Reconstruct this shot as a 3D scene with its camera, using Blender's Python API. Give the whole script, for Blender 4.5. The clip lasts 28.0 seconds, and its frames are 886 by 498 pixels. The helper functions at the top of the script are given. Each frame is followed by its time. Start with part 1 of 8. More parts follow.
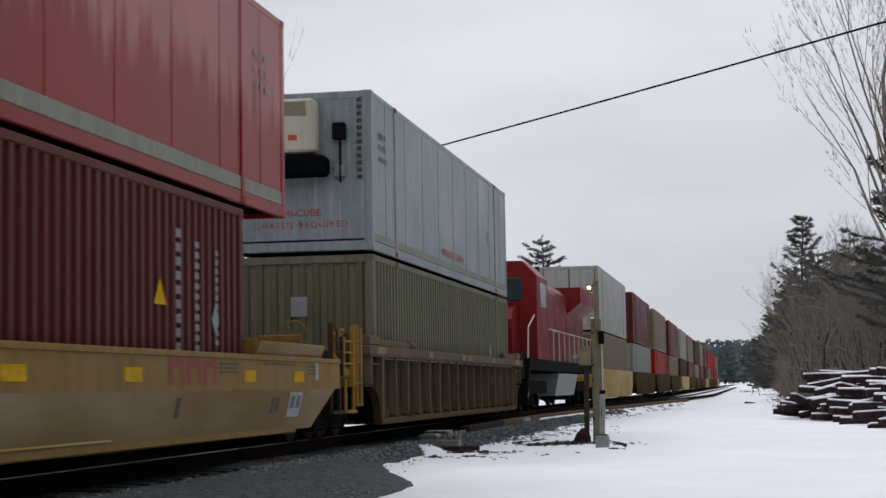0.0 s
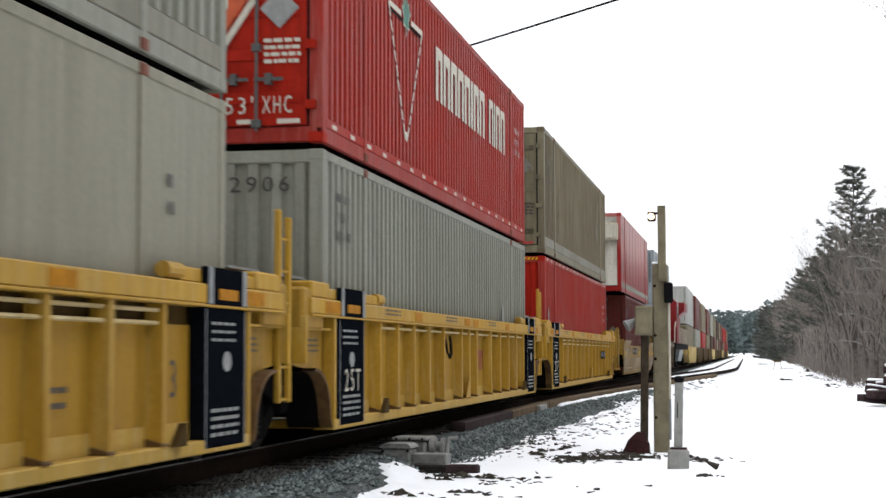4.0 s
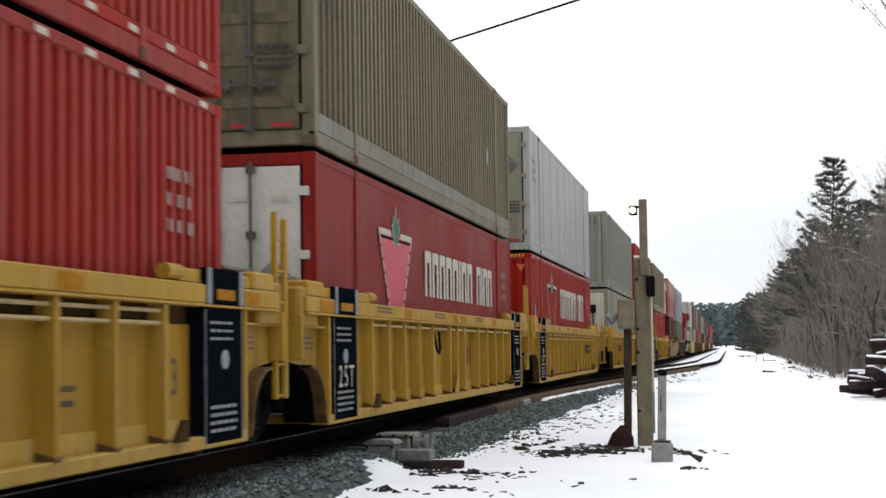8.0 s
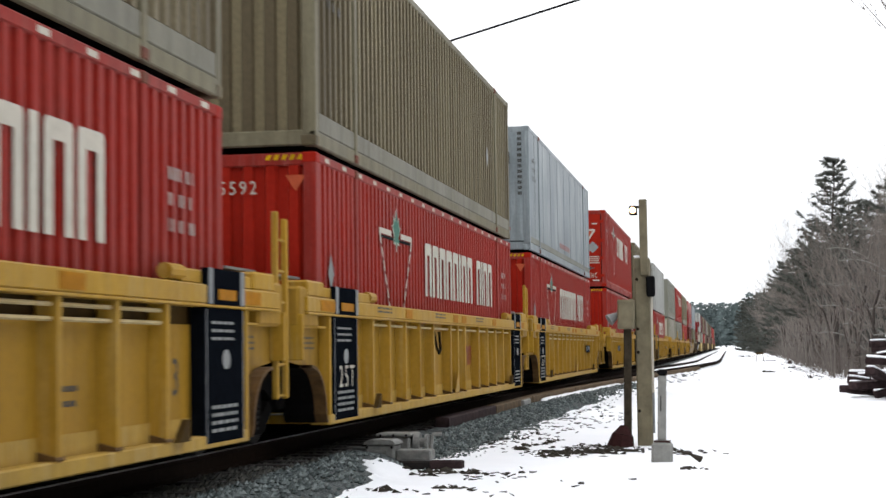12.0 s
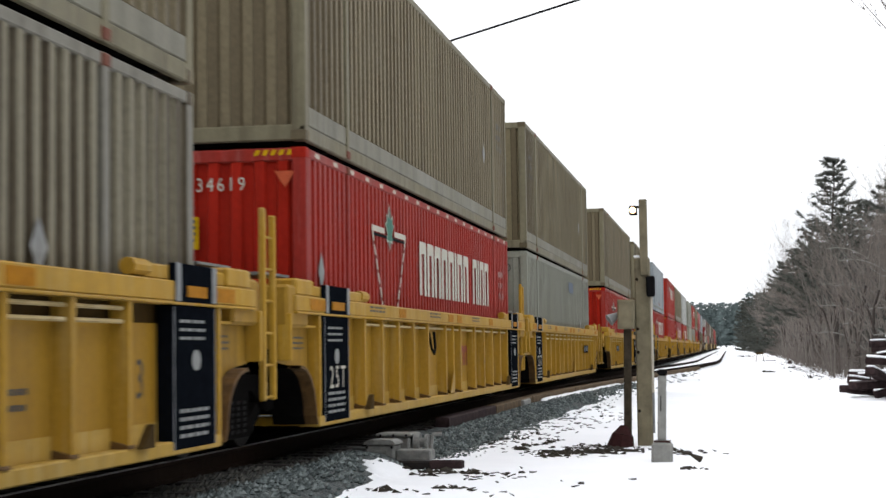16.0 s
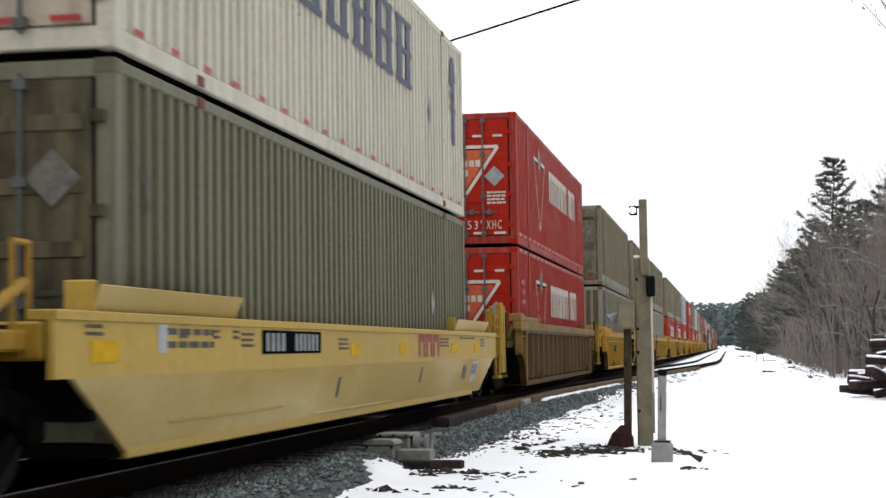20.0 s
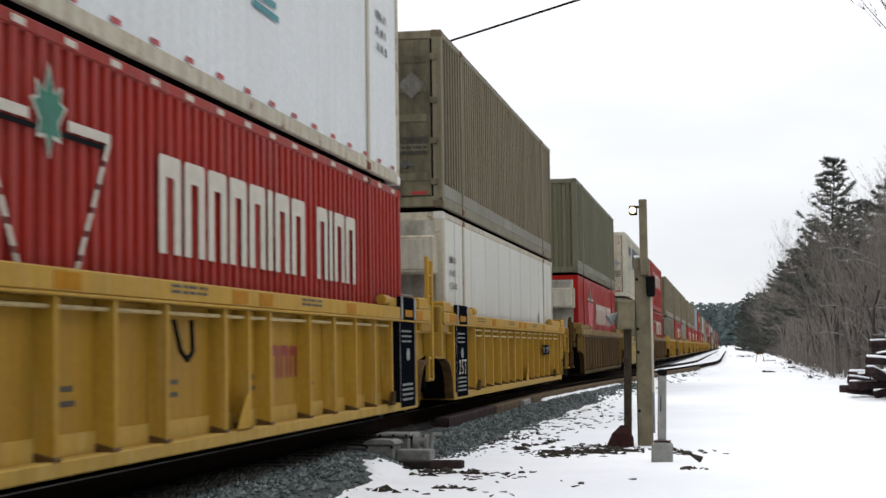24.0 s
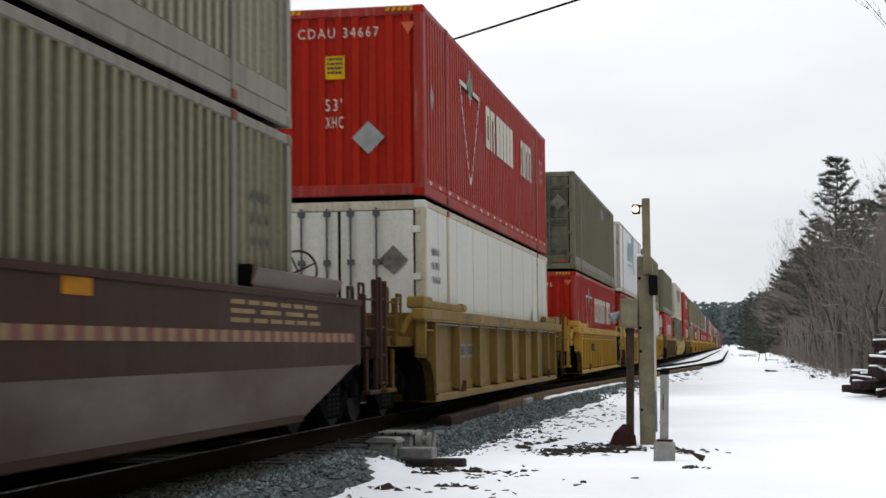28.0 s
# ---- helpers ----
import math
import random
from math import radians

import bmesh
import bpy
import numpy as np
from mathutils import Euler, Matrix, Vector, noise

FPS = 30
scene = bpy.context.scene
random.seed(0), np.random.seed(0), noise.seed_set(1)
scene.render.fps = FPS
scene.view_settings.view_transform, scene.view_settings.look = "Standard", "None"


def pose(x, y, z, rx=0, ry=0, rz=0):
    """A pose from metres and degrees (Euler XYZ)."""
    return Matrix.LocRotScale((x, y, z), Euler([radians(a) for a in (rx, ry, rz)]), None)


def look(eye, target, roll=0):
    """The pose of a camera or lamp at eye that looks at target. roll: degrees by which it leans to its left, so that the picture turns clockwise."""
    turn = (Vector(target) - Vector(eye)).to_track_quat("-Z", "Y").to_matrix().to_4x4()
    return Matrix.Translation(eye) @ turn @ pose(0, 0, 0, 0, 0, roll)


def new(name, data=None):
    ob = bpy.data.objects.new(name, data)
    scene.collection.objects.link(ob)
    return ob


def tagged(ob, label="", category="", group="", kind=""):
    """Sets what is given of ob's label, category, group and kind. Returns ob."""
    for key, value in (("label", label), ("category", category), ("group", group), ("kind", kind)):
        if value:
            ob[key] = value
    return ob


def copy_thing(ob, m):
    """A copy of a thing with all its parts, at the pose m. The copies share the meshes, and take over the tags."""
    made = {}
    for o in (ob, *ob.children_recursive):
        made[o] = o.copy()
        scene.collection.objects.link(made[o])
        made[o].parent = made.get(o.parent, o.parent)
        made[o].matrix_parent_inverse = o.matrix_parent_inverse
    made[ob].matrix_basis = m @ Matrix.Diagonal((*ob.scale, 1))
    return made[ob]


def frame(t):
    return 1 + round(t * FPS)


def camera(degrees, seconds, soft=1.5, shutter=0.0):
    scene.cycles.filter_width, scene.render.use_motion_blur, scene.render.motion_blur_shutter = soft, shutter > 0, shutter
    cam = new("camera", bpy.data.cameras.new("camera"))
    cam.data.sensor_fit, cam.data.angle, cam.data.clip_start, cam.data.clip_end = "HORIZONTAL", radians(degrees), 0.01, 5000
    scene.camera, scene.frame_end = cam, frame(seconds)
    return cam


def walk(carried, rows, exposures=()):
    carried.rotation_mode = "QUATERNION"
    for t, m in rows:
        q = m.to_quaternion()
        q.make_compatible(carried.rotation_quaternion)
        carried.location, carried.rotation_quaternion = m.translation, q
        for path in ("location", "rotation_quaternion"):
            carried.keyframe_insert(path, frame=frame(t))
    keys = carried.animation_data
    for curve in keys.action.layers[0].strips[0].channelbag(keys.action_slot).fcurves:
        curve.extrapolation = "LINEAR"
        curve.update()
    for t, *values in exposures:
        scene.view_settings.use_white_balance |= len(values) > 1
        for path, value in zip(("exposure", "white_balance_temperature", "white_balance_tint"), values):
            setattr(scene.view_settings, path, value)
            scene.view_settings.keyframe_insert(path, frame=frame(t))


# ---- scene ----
# ------------------------------------------------------------------ camera
EYE_Z = 0.955          # above the rail head, which is z = 0
TRACK_X = -5.695       # centre line of the main track, which runs along +y
cam = camera(30.32, 28.0, soft=1.5, shutter=0.2)


def eye(x, y, z, yaw, pitch, roll):
    return pose(x, y, z) @ pose(0, 0, 0, 0, 0, yaw) @ pose(0, 0, 0, 90 + pitch) @ pose(0, 0, 0, 0, 0, roll)


PATH = [
    (0.0, 2.00, -11.90, 0.78, 10.50, 4.86, -1.00),
    (0.5, 1.52, -9.40, 0.75, 9.95, 4.90, -1.40),
    (1.0, 1.05, -6.80, 0.73, 9.68, 5.01, -1.60),
    (1.5, 0.42, -4.30, 0.78, 9.70, 5.20, -1.20),
    (2.0, 0.00, -2.03, 0.85, 9.93, 5.35, -0.80),
    (2.5, 0.00, 0.00, EYE_Z, 10.66, 5.54, 0.13),
    (3.0, 0.00, 0.00, EYE_Z, 10.56, 4.39, 0.13),
    (3.5, 0.00, 0.00, EYE_Z, 10.61, 3.77, -0.08),
    (4.0, 0.00, 0.00, EYE_Z, 10.48, 3.68, -0.15),
    (4.5, 0.00, 0.00, EYE_Z, 10.37, 3.29, -0.74),
    (5.5, 0.00, 0.00, EYE_Z, 9.95, 3.48, -0.82),
    (6.5, 0.00, 0.00, EYE_Z, 9.85, 3.53, -0.80),
    (27.5, 0.00, 0.00, EYE_Z, 9.85, 3.53, -0.80),
    (28.0, 0.00, 0.00, EYE_Z, 9.95, 3.47, -0.61),
]
EXPOSURES = [(0.0, -0.34, 6330, 13), (1.0, -0.34, 6330, 13), (2.0, -0.1, 6400, 12), (2.8, 0.42, 6500, 10), (4.5, 0.64, 6500, 10), (7.0, 0.40, 6500, 10), (8.0, 0.34, 6500, 10), (9.0, 0.56, 6500, 10), (10.0, 0.89, 6500, 10), (11.0, 0.72, 6500, 10), (12.0, 0.57, 6500, 10), (15.0, 0.52, 6500, 10), (16.0, 0.49, 6500, 10), (17.0, 0.64, 6500, 10), (18.0, 0.72, 6500, 10), (19.0, 0.76, 6500, 10), (20.0, 0.54, 6500, 10), (21.0, 0.31, 6500, 10), (22.0, 0.34, 6500, 10), (25.0, 0.18, 6500, 10), (27.0, 0.33, 6500, 10), (28.0, 0.09, 6500, 10)]
walk(cam, [(r[0], eye(*r[1:])) for r in PATH], EXPOSURES)

# ------------------------------------------------------------------ world and light (overcast winter day)
world = bpy.data.worlds.new("overcast_sky")
scene.world = world
world.use_nodes = True
wn, wl = world.node_tree.nodes, world.node_tree.links
wn.clear()
w_out = wn.new("ShaderNodeOutputWorld")
w_bg = wn.new("ShaderNodeBackground")
w_bg.inputs["Strength"].default_value = 1.0
w_tc = wn.new("ShaderNodeTexCoord")
w_map = wn.new("ShaderNodeMapping")
w_map.inputs["Scale"].default_value = (1.2, 1.2, 4.0)
w_noise = wn.new("ShaderNodeTexNoise")
w_noise.inputs["Scale"].default_value = 1.7
w_noise.inputs["Detail"].default_value = 5.0
w_ramp = wn.new("ShaderNodeValToRGB")
w_ramp.color_ramp.elements[0].position = 0.30
w_ramp.color_ramp.elements[0].color = (0.70, 0.72, 0.76, 1)
w_ramp.color_ramp.elements[1].position = 0.62
w_ramp.color_ramp.elements[1].color = (0.97, 0.98, 1.0, 1)
w_sky = wn.new("ShaderNodeTexSky")
w_sky.sky_type = "NISHITA"
w_sky.sun_disc = False
w_sky.sun_elevation, w_sky.sun_rotation = radians(53), radians(-54)
w_sc = wn.new("ShaderNodeVectorMath")
w_sc.operation = "SCALE"
w_sc.inputs["Scale"].default_value = 0.08
w_mix = wn.new("ShaderNodeMix")
w_mix.data_type = "RGBA"
w_mix.inputs["Factor"].default_value = 0.08
wl.new(w_tc.outputs["Generated"], w_map.inputs["Vector"])
wl.new(w_map.outputs[0], w_noise.inputs["Vector"])
wl.new(w_noise.outputs["Fac"], w_ramp.inputs["Fac"])
wl.new(w_sky.outputs[0], w_sc.inputs[0])
wl.new(w_ramp.outputs[0], w_mix.inputs["A"])
wl.new(w_sc.outputs[0], w_mix.inputs["B"])
# the cloud is brighter overhead than near the horizon
w_sep = wn.new("ShaderNodeSeparateXYZ")
w_up = wn.new("ShaderNodeMapRange")
w_up.inputs["From Min"].default_value, w_up.inputs["From Max"].default_value = 0.12, 0.8
w_up.inputs["To Min"].default_value, w_up.inputs["To Max"].default_value = 1.0, 1.55
wl.new(w_tc.outputs["Generated"], w_sep.inputs[0])
wl.new(w_sep.outputs["Z"], w_up.inputs["Value"])
wl.new(w_up.outputs[0], w_bg.inputs["Strength"])
wl.new(w_mix.outputs["Result"], w_bg.inputs["Color"])
wl.new(w_bg.outputs[0], w_out.inputs["Surface"])

sun_data = bpy.data.lights.new("sun", "SUN")
sun_data.energy, sun_data.angle, sun_data.color = 0.6, radians(20), (1.0, 0.97, 0.93)
sun = new("sun", sun_data)
sun.matrix_world = look((-28, 20, 45), (0, 0, 0))

# ------------------------------------------------------------------ materials
DULL = 0.84          # darkens every colour but the snow's, so sky and snow stand out brighter


def dulled(color):
    return tuple(c * DULL for c in color)


def node_mat(name):
    m = bpy.data.materials.new(name)
    m.use_nodes = True
    n, l = m.node_tree.nodes, m.node_tree.links
    return m, n, l, n["Principled BSDF"]


def noise_node(n, l, vec, scale, detail=4.0, rough=0.55):
    t = n.new("ShaderNodeTexNoise")
    t.inputs["Scale"].default_value = scale
    t.inputs["Detail"].default_value = detail
    t.inputs["Roughness"].default_value = rough
    l.new(vec, t.inputs["Vector"])
    return t.outputs["Fac"]


def ramp(n, l, fac, p0, p1, c0=(0, 0, 0, 1), c1=(1, 1, 1, 1)):
    r = n.new("ShaderNodeValToRGB")
    r.color_ramp.elements[0].position, r.color_ramp.elements[1].position = p0, p1
    r.color_ramp.elements[0].color, r.color_ramp.elements[1].color = c0, c1
    l.new(fac, r.inputs["Fac"])
    return r.outputs["Color"]


def mixc(n, l, fac, a, b, mode="MIX"):
    x = n.new("ShaderNodeMix")
    x.data_type, x.blend_type = "RGBA", mode
    for sock, v in (("Factor", fac), ("A", a), ("B", b)):
        if isinstance(v, bpy.types.NodeSocket):
            l.new(v, x.inputs[sock])
        else:
            x.inputs[sock].default_value = v if sock == "Factor" or len(v) == 4 else (*v, 1)
    return x.outputs["Result"]


def coords(n, l, squash=(1, 1, 1)):
    tc = n.new("ShaderNodeTexCoord")
    info = n.new("ShaderNodeObjectInfo")
    mul = n.new("ShaderNodeVectorMath")
    mul.operation = "MULTIPLY_ADD"
    l.new(info.outputs["Random"], mul.inputs[0])
    mul.inputs[1].default_value = (37.0, 91.0, 53.0)
    l.new(tc.outputs["Object"], mul.inputs[2])
    mp = n.new("ShaderNodeMapping")
    mp.inputs["Scale"].default_value = squash
    l.new(mul.outputs[0], mp.inputs["Vector"])
    return mp.outputs[0]


def paint(name, color, rough=0.5, grime=(0.06, 0.048, 0.035), amount=0.45, rust=0.0, bump=0.12, metal=0.0, fade=0.25, coat=0.0, salt=None, spec=0.13, soot=0.0):
    """Weathered paint: vertical grime streaks, pale salt runs, faded blotches, fine grain and specks of rust."""
    m, n, l, b = node_mat(name)
    color, grime = dulled(color), dulled(grime)
    salt = (dulled(salt[0]), salt[1]) if salt else None
    v = coords(n, l)
    vs = coords(n, l, (6.0, 6.0, 0.45))
    streak = ramp(n, l, noise_node(n, l, vs, 1.0, 5.0, 0.6), 0.42, 0.78)
    blotch = ramp(n, l, noise_node(n, l, v, 0.55, 5.0, 0.6), 0.32, 0.75)
    grain = noise_node(n, l, v, 17.0, 6.0, 0.6)
    light = tuple(min(1, c * 1.35 + 0.004) for c in color)
    col = mixc(n, l, blotch, color, tuple(c + (x - c) * fade * 2 for c, x in zip(color, light)))
    f = n.new("ShaderNodeMath")
    f.operation = "MULTIPLY"
    f.inputs[1].default_value = amount
    l.new(streak, f.inputs[0])
    col = mixc(n, l, f.outputs[0], col, grime)
    if soot:
        k = n.new("ShaderNodeMath")
        k.operation = "MULTIPLY"
        k.inputs[1].default_value = soot
        l.new(ramp(n, l, noise_node(n, l, coords(n, l, (1.0, 1.0, 0.6)), 1.25, 7.0, 0.6), 0.47, 0.70), k.inputs[0])
        col = mixc(n, l, k.outputs[0], col, tuple(c * 0.4 for c in grime))
    if salt:
        vt = coords(n, l, (9.0, 9.0, 0.7))
        k = n.new("ShaderNodeMath")
        k.operation = "MULTIPLY"
        k.inputs[1].default_value = salt[1]
        l.new(ramp(n, l, noise_node(n, l, vt, 1.3, 6.0, 0.65), 0.5, 0.72), k.inputs[0])
        col = mixc(n, l, k.outputs[0], col, salt[0])
    g = ramp(n, l, grain, 0.35, 0.75, (0.88, 0.88, 0.88, 1), (1.06, 1.06, 1.06, 1))
    col = mixc(n, l, 1.0, col, g, "MULTIPLY")
    if rust:
        r = ramp(n, l, noise_node(n, l, v, 3.3, 8.0, 0.72), 0.70 - 0.22 * rust, 0.76 - 0.18 * rust)
        col = mixc(n, l, r, col, (0.13, 0.045, 0.018))
    l.new(col, b.inputs["Base Color"])
    l.new(ramp(n, l, blotch, 0.0, 1.0, (rough - 0.1,) * 3 + (1,), (rough + 0.15,) * 3 + (1,)), b.inputs["Roughness"])
    b.inputs["Metallic"].default_value = metal
    b.inputs["Specular IOR Level"].default_value = spec
    b.inputs["Coat Weight"].default_value = coat
    bp = n.new("ShaderNodeBump")
    bp.inputs["Strength"].default_value, bp.inputs["Distance"].default_value = bump, 0.02
    l.new(noise_node(n, l, v, 7.0, 6.0), bp.inputs["Height"])
    l.new(bp.outputs[0], b.inputs["Normal"])
    return m


def pale_clouds(name, color, film, low=0.40, high=0.62):
    """Paint under pale clouds drawn out along the car: dried salt and painted-in snow light."""
    m, n, l, b = node_mat(name)
    color, film = dulled(color), dulled(film)
    v = coords(n, l)
    cloud = ramp(n, l, noise_node(n, l, coords(n, l, (1.0, 0.22, 0.8)), 1.0, 5.0, 0.5), low, high)
    smear = ramp(n, l, noise_node(n, l, coords(n, l, (2.0, 0.7, 5.0)), 1.1, 6.0, 0.6), 0.3, 0.75, (0.62, 0.62, 0.62, 1), (1, 1, 1, 1))
    col = mixc(n, l, mixc(n, l, 1.0, cloud, smear, "MULTIPLY"), color, film)
    g = ramp(n, l, noise_node(n, l, v, 14.0, 6.0), 0.3, 0.75, (0.90, 0.90, 0.90, 1), (1.05, 1.05, 1.05, 1))
    l.new(mixc(n, l, 1.0, col, g, "MULTIPLY"), b.inputs["Base Color"])
    b.inputs["Roughness"].default_value = 0.62
    b.inputs["Specular IOR Level"].default_value = 0.12
    bp = n.new("ShaderNodeBump")
    bp.inputs["Strength"].default_value, bp.inputs["Distance"].default_value = 0.15, 0.03
    l.new(noise_node(n, l, v, 1.6, 4.0), bp.inputs["Height"])
    l.new(bp.outputs[0], b.inputs["Normal"])
    return m


def film_and_sheen(name, color, film, top):
    """Glossy panel paint, paler above the height top, in drips: whitish film and painted-in sky reflection."""
    m, n, l, b = node_mat(name)
    color, film = dulled(color), dulled(film)
    tc = n.new("ShaderNodeTexCoord")
    sep = n.new("ShaderNodeSeparateXYZ")
    l.new(tc.outputs["Object"], sep.inputs[0])
    drip = noise_node(n, l, coords(n, l, (4.0, 4.0, 0.25)), 1.0, 5.0, 0.65)
    h = n.new("ShaderNodeMath")
    h.operation = "MULTIPLY_ADD"
    h.inputs[1].default_value = 2.6
    l.new(drip, h.inputs[0])
    l.new(sep.outputs["Z"], h.inputs[2])
    mask = n.new("ShaderNodeMapRange")
    mask.inputs["From Min"].default_value, mask.inputs["From Max"].default_value = top + 1.25, top + 1.75
    l.new(h.outputs[0], mask.inputs["Value"])
    k = n.new("ShaderNodeMath")
    k.operation = "MULTIPLY"
    k.inputs[1].default_value = 0.75
    l.new(mask.outputs[0], k.inputs[0])
    col = mixc(n, l, k.outputs[0], color, film)
    blotch = ramp(n, l, noise_node(n, l, coords(n, l), 0.6, 5.0), 0.3, 0.75, (0.82, 0.82, 0.82, 1), (1.1, 1.1, 1.1, 1))
    l.new(mixc(n, l, 1.0, col, blotch, "MULTIPLY"), b.inputs["Base Color"])
    b.inputs["Roughness"].default_value = 0.36
    b.inputs["Specular IOR Level"].default_value = 0.2
    bp = n.new("ShaderNodeBump")
    bp.inputs["Strength"].default_value, bp.inputs["Distance"].default_value = 0.10, 0.03
    l.new(noise_node(n, l, coords(n, l), 1.4, 4.0), bp.inputs["Height"])
    l.new(bp.outputs[0], b.inputs["Normal"])
    return m


def striped(name, color, stain, pitch, amount=0.85):
    """Painted corrugated steel, darker and browner in the recess of each fold, broken by vertical streaks."""
    m, n, l, b = node_mat(name)
    color, stain = dulled(color), dulled(stain)
    v = coords(n, l)
    tc = n.new("ShaderNodeTexCoord")
    sep = n.new("ShaderNodeSeparateXYZ")
    l.new(tc.outputs["Object"], sep.inputs[0])
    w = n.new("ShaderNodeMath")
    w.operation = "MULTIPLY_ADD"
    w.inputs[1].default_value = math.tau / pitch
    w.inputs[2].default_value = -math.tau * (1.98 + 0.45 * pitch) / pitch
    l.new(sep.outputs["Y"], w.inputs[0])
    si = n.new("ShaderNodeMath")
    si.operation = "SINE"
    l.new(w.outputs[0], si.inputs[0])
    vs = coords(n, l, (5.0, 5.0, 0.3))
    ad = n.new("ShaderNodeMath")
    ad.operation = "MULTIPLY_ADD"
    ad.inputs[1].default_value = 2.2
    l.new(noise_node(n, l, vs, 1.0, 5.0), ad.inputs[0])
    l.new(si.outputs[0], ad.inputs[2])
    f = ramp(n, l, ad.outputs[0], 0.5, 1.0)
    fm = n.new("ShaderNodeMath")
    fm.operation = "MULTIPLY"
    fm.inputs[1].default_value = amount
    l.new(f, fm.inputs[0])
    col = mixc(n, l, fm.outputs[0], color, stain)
    g = ramp(n, l, noise_node(n, l, v, 20.0, 5.0), 0.3, 0.75, (0.8, 0.8, 0.8, 1), (1.1, 1.1, 1.1, 1))
    l.new(mixc(n, l, 1.0, col, g, "MULTIPLY"), b.inputs["Base Color"])
    b.inputs["Roughness"].default_value = 0.65
    b.inputs["Specular IOR Level"].default_value = 0.2
    return m


def plain(name, color, rough=0.6, metal=0.0, var=0.25, scale=9.0, bump=0.2, spec=0.25):
    m, n, l, b = node_mat(name)
    color = dulled(color)
    v = coords(n, l)
    f = noise_node(n, l, v, scale, 6.0, 0.65)
    lo, hi = tuple(c * (1 - var) for c in color), tuple(min(1, c * (1 + var)) for c in color)
    l.new(ramp(n, l, f, 0.3, 0.7, (*lo, 1), (*hi, 1)), b.inputs["Base Color"])
    b.inputs["Roughness"].default_value, b.inputs["Metallic"].default_value = rough, metal
    b.inputs["Specular IOR Level"].default_value = spec
    bp = n.new("ShaderNodeBump")
    bp.inputs["Strength"].default_value, bp.inputs["Distance"].default_value = bump, 0.02
    l.new(noise_node(n, l, v, scale * 3, 4.0), bp.inputs["Height"])
    l.new(bp.outputs[0], b.inputs["Normal"])
    return m


def glow(name, color, strength):
    m, n, l, b = node_mat(name)
    b.inputs["Base Color"].default_value = (*color, 1)
    b.inputs["Emission Color"].default_value = (*color, 1)
    b.inputs["Emission Strength"].default_value = strength
    return m


def snow_mat(name):
    m, n, l, b = node_mat(name)
    tc = n.new("ShaderNodeTexCoord")
    v = tc.outputs["Object"]
    f = noise_node(n, l, v, 0.35, 6.0, 0.6)
    col = ramp(n, l, f, 0.3, 0.75, (0.80, 0.82, 0.85, 1), (0.90, 0.91, 0.93, 1))
    dirt = ramp(n, l, noise_node(n, l, v, 1.7, 10.0, 0.75), 0.66, 0.72)
    dk = n.new("ShaderNodeMath")
    dk.operation = "MULTIPLY"
    dk.inputs[1].default_value = 0.12
    l.new(dirt, dk.inputs[0])
    col = mixc(n, l, dk.outputs[0], col, (0.35, 0.31, 0.27))
    l.new(col, b.inputs["Base Color"])
    b.inputs["Roughness"].default_value = 0.75
    b.inputs["Specular IOR Level"].default_value = 0.25
    b1 = n.new("ShaderNodeBump")
    b1.inputs["Strength"].default_value, b1.inputs["Distance"].default_value = 0.5, 0.08
    l.new(noise_node(n, l, v, 2.2, 6.0, 0.6), b1.inputs["Height"])
    b2 = n.new("ShaderNodeBump")
    b2.inputs["Strength"].default_value, b2.inputs["Distance"].default_value = 0.4, 0.01
    l.new(noise_node(n, l, v, 40.0, 3.0), b2.inputs["Height"])
    l.new(b1.outputs[0], b2.inputs["Normal"])
    l.new(b2.outputs[0], b.inputs["Normal"])
    return m


def toned(color, tone):
    return tuple(c * k for c, k in zip(color, tone)) + (1,)


def stone_mat(name, tone=(1.0, 1.0, 1.0)):
    m, n, l, b = node_mat(name)
    g = n.new("ShaderNodeNewGeometry")
    r = n.new("ShaderNodeValToRGB")
    e = r.color_ramp.elements
    e[0].position, e[0].color = 0.0, toned((0.022, 0.031, 0.030, 1), tone)
    e[1].position, e[1].color = 1.0, toned((0.175, 0.20, 0.195, 1), tone)
    k = e.new(0.5)
    k.color = toned((0.068, 0.085, 0.083, 1), tone)
    l.new(g.outputs["Random Per Island"], r.inputs["Fac"])
    tc = n.new("ShaderNodeTexCoord")
    gr = ramp(n, l, noise_node(n, l, tc.outputs["Object"], 45.0, 4.0), 0.3, 0.7, (0.7, 0.7, 0.7, 1), (1.2, 1.2, 1.2, 1))
    l.new(mixc(n, l, 1.0, r.outputs[0], gr, "MULTIPLY"), b.inputs["Base Color"])
    b.inputs["Roughness"].default_value = 0.85
    return m


def gravel_mat(name):
    m, n, l, b = node_mat(name)
    tc = n.new("ShaderNodeTexCoord")
    vo = n.new("ShaderNodeTexVoronoi")
    vo.inputs["Scale"].default_value = 22.0
    l.new(tc.outputs["Object"], vo.inputs["Vector"])
    sep = n.new("ShaderNodeSeparateColor")
    l.new(vo.outputs["Color"], sep.inputs[0])
    col = ramp(n, l, sep.outputs[0], 0.0, 1.0, (0.012, 0.016, 0.016, 1), (0.08, 0.093, 0.091, 1))
    l.new(col, b.inputs["Base Color"])
    b.inputs["Roughness"].default_value = 0.9
    bp = n.new("ShaderNodeBump")
    bp.inputs["Strength"].default_value, bp.inputs["Distance"].default_value = 1.0, 0.04
    bp.invert = True
    l.new(vo.outputs["Distance"], bp.inputs["Height"])
    l.new(bp.outputs[0], b.inputs["Normal"])
    return m


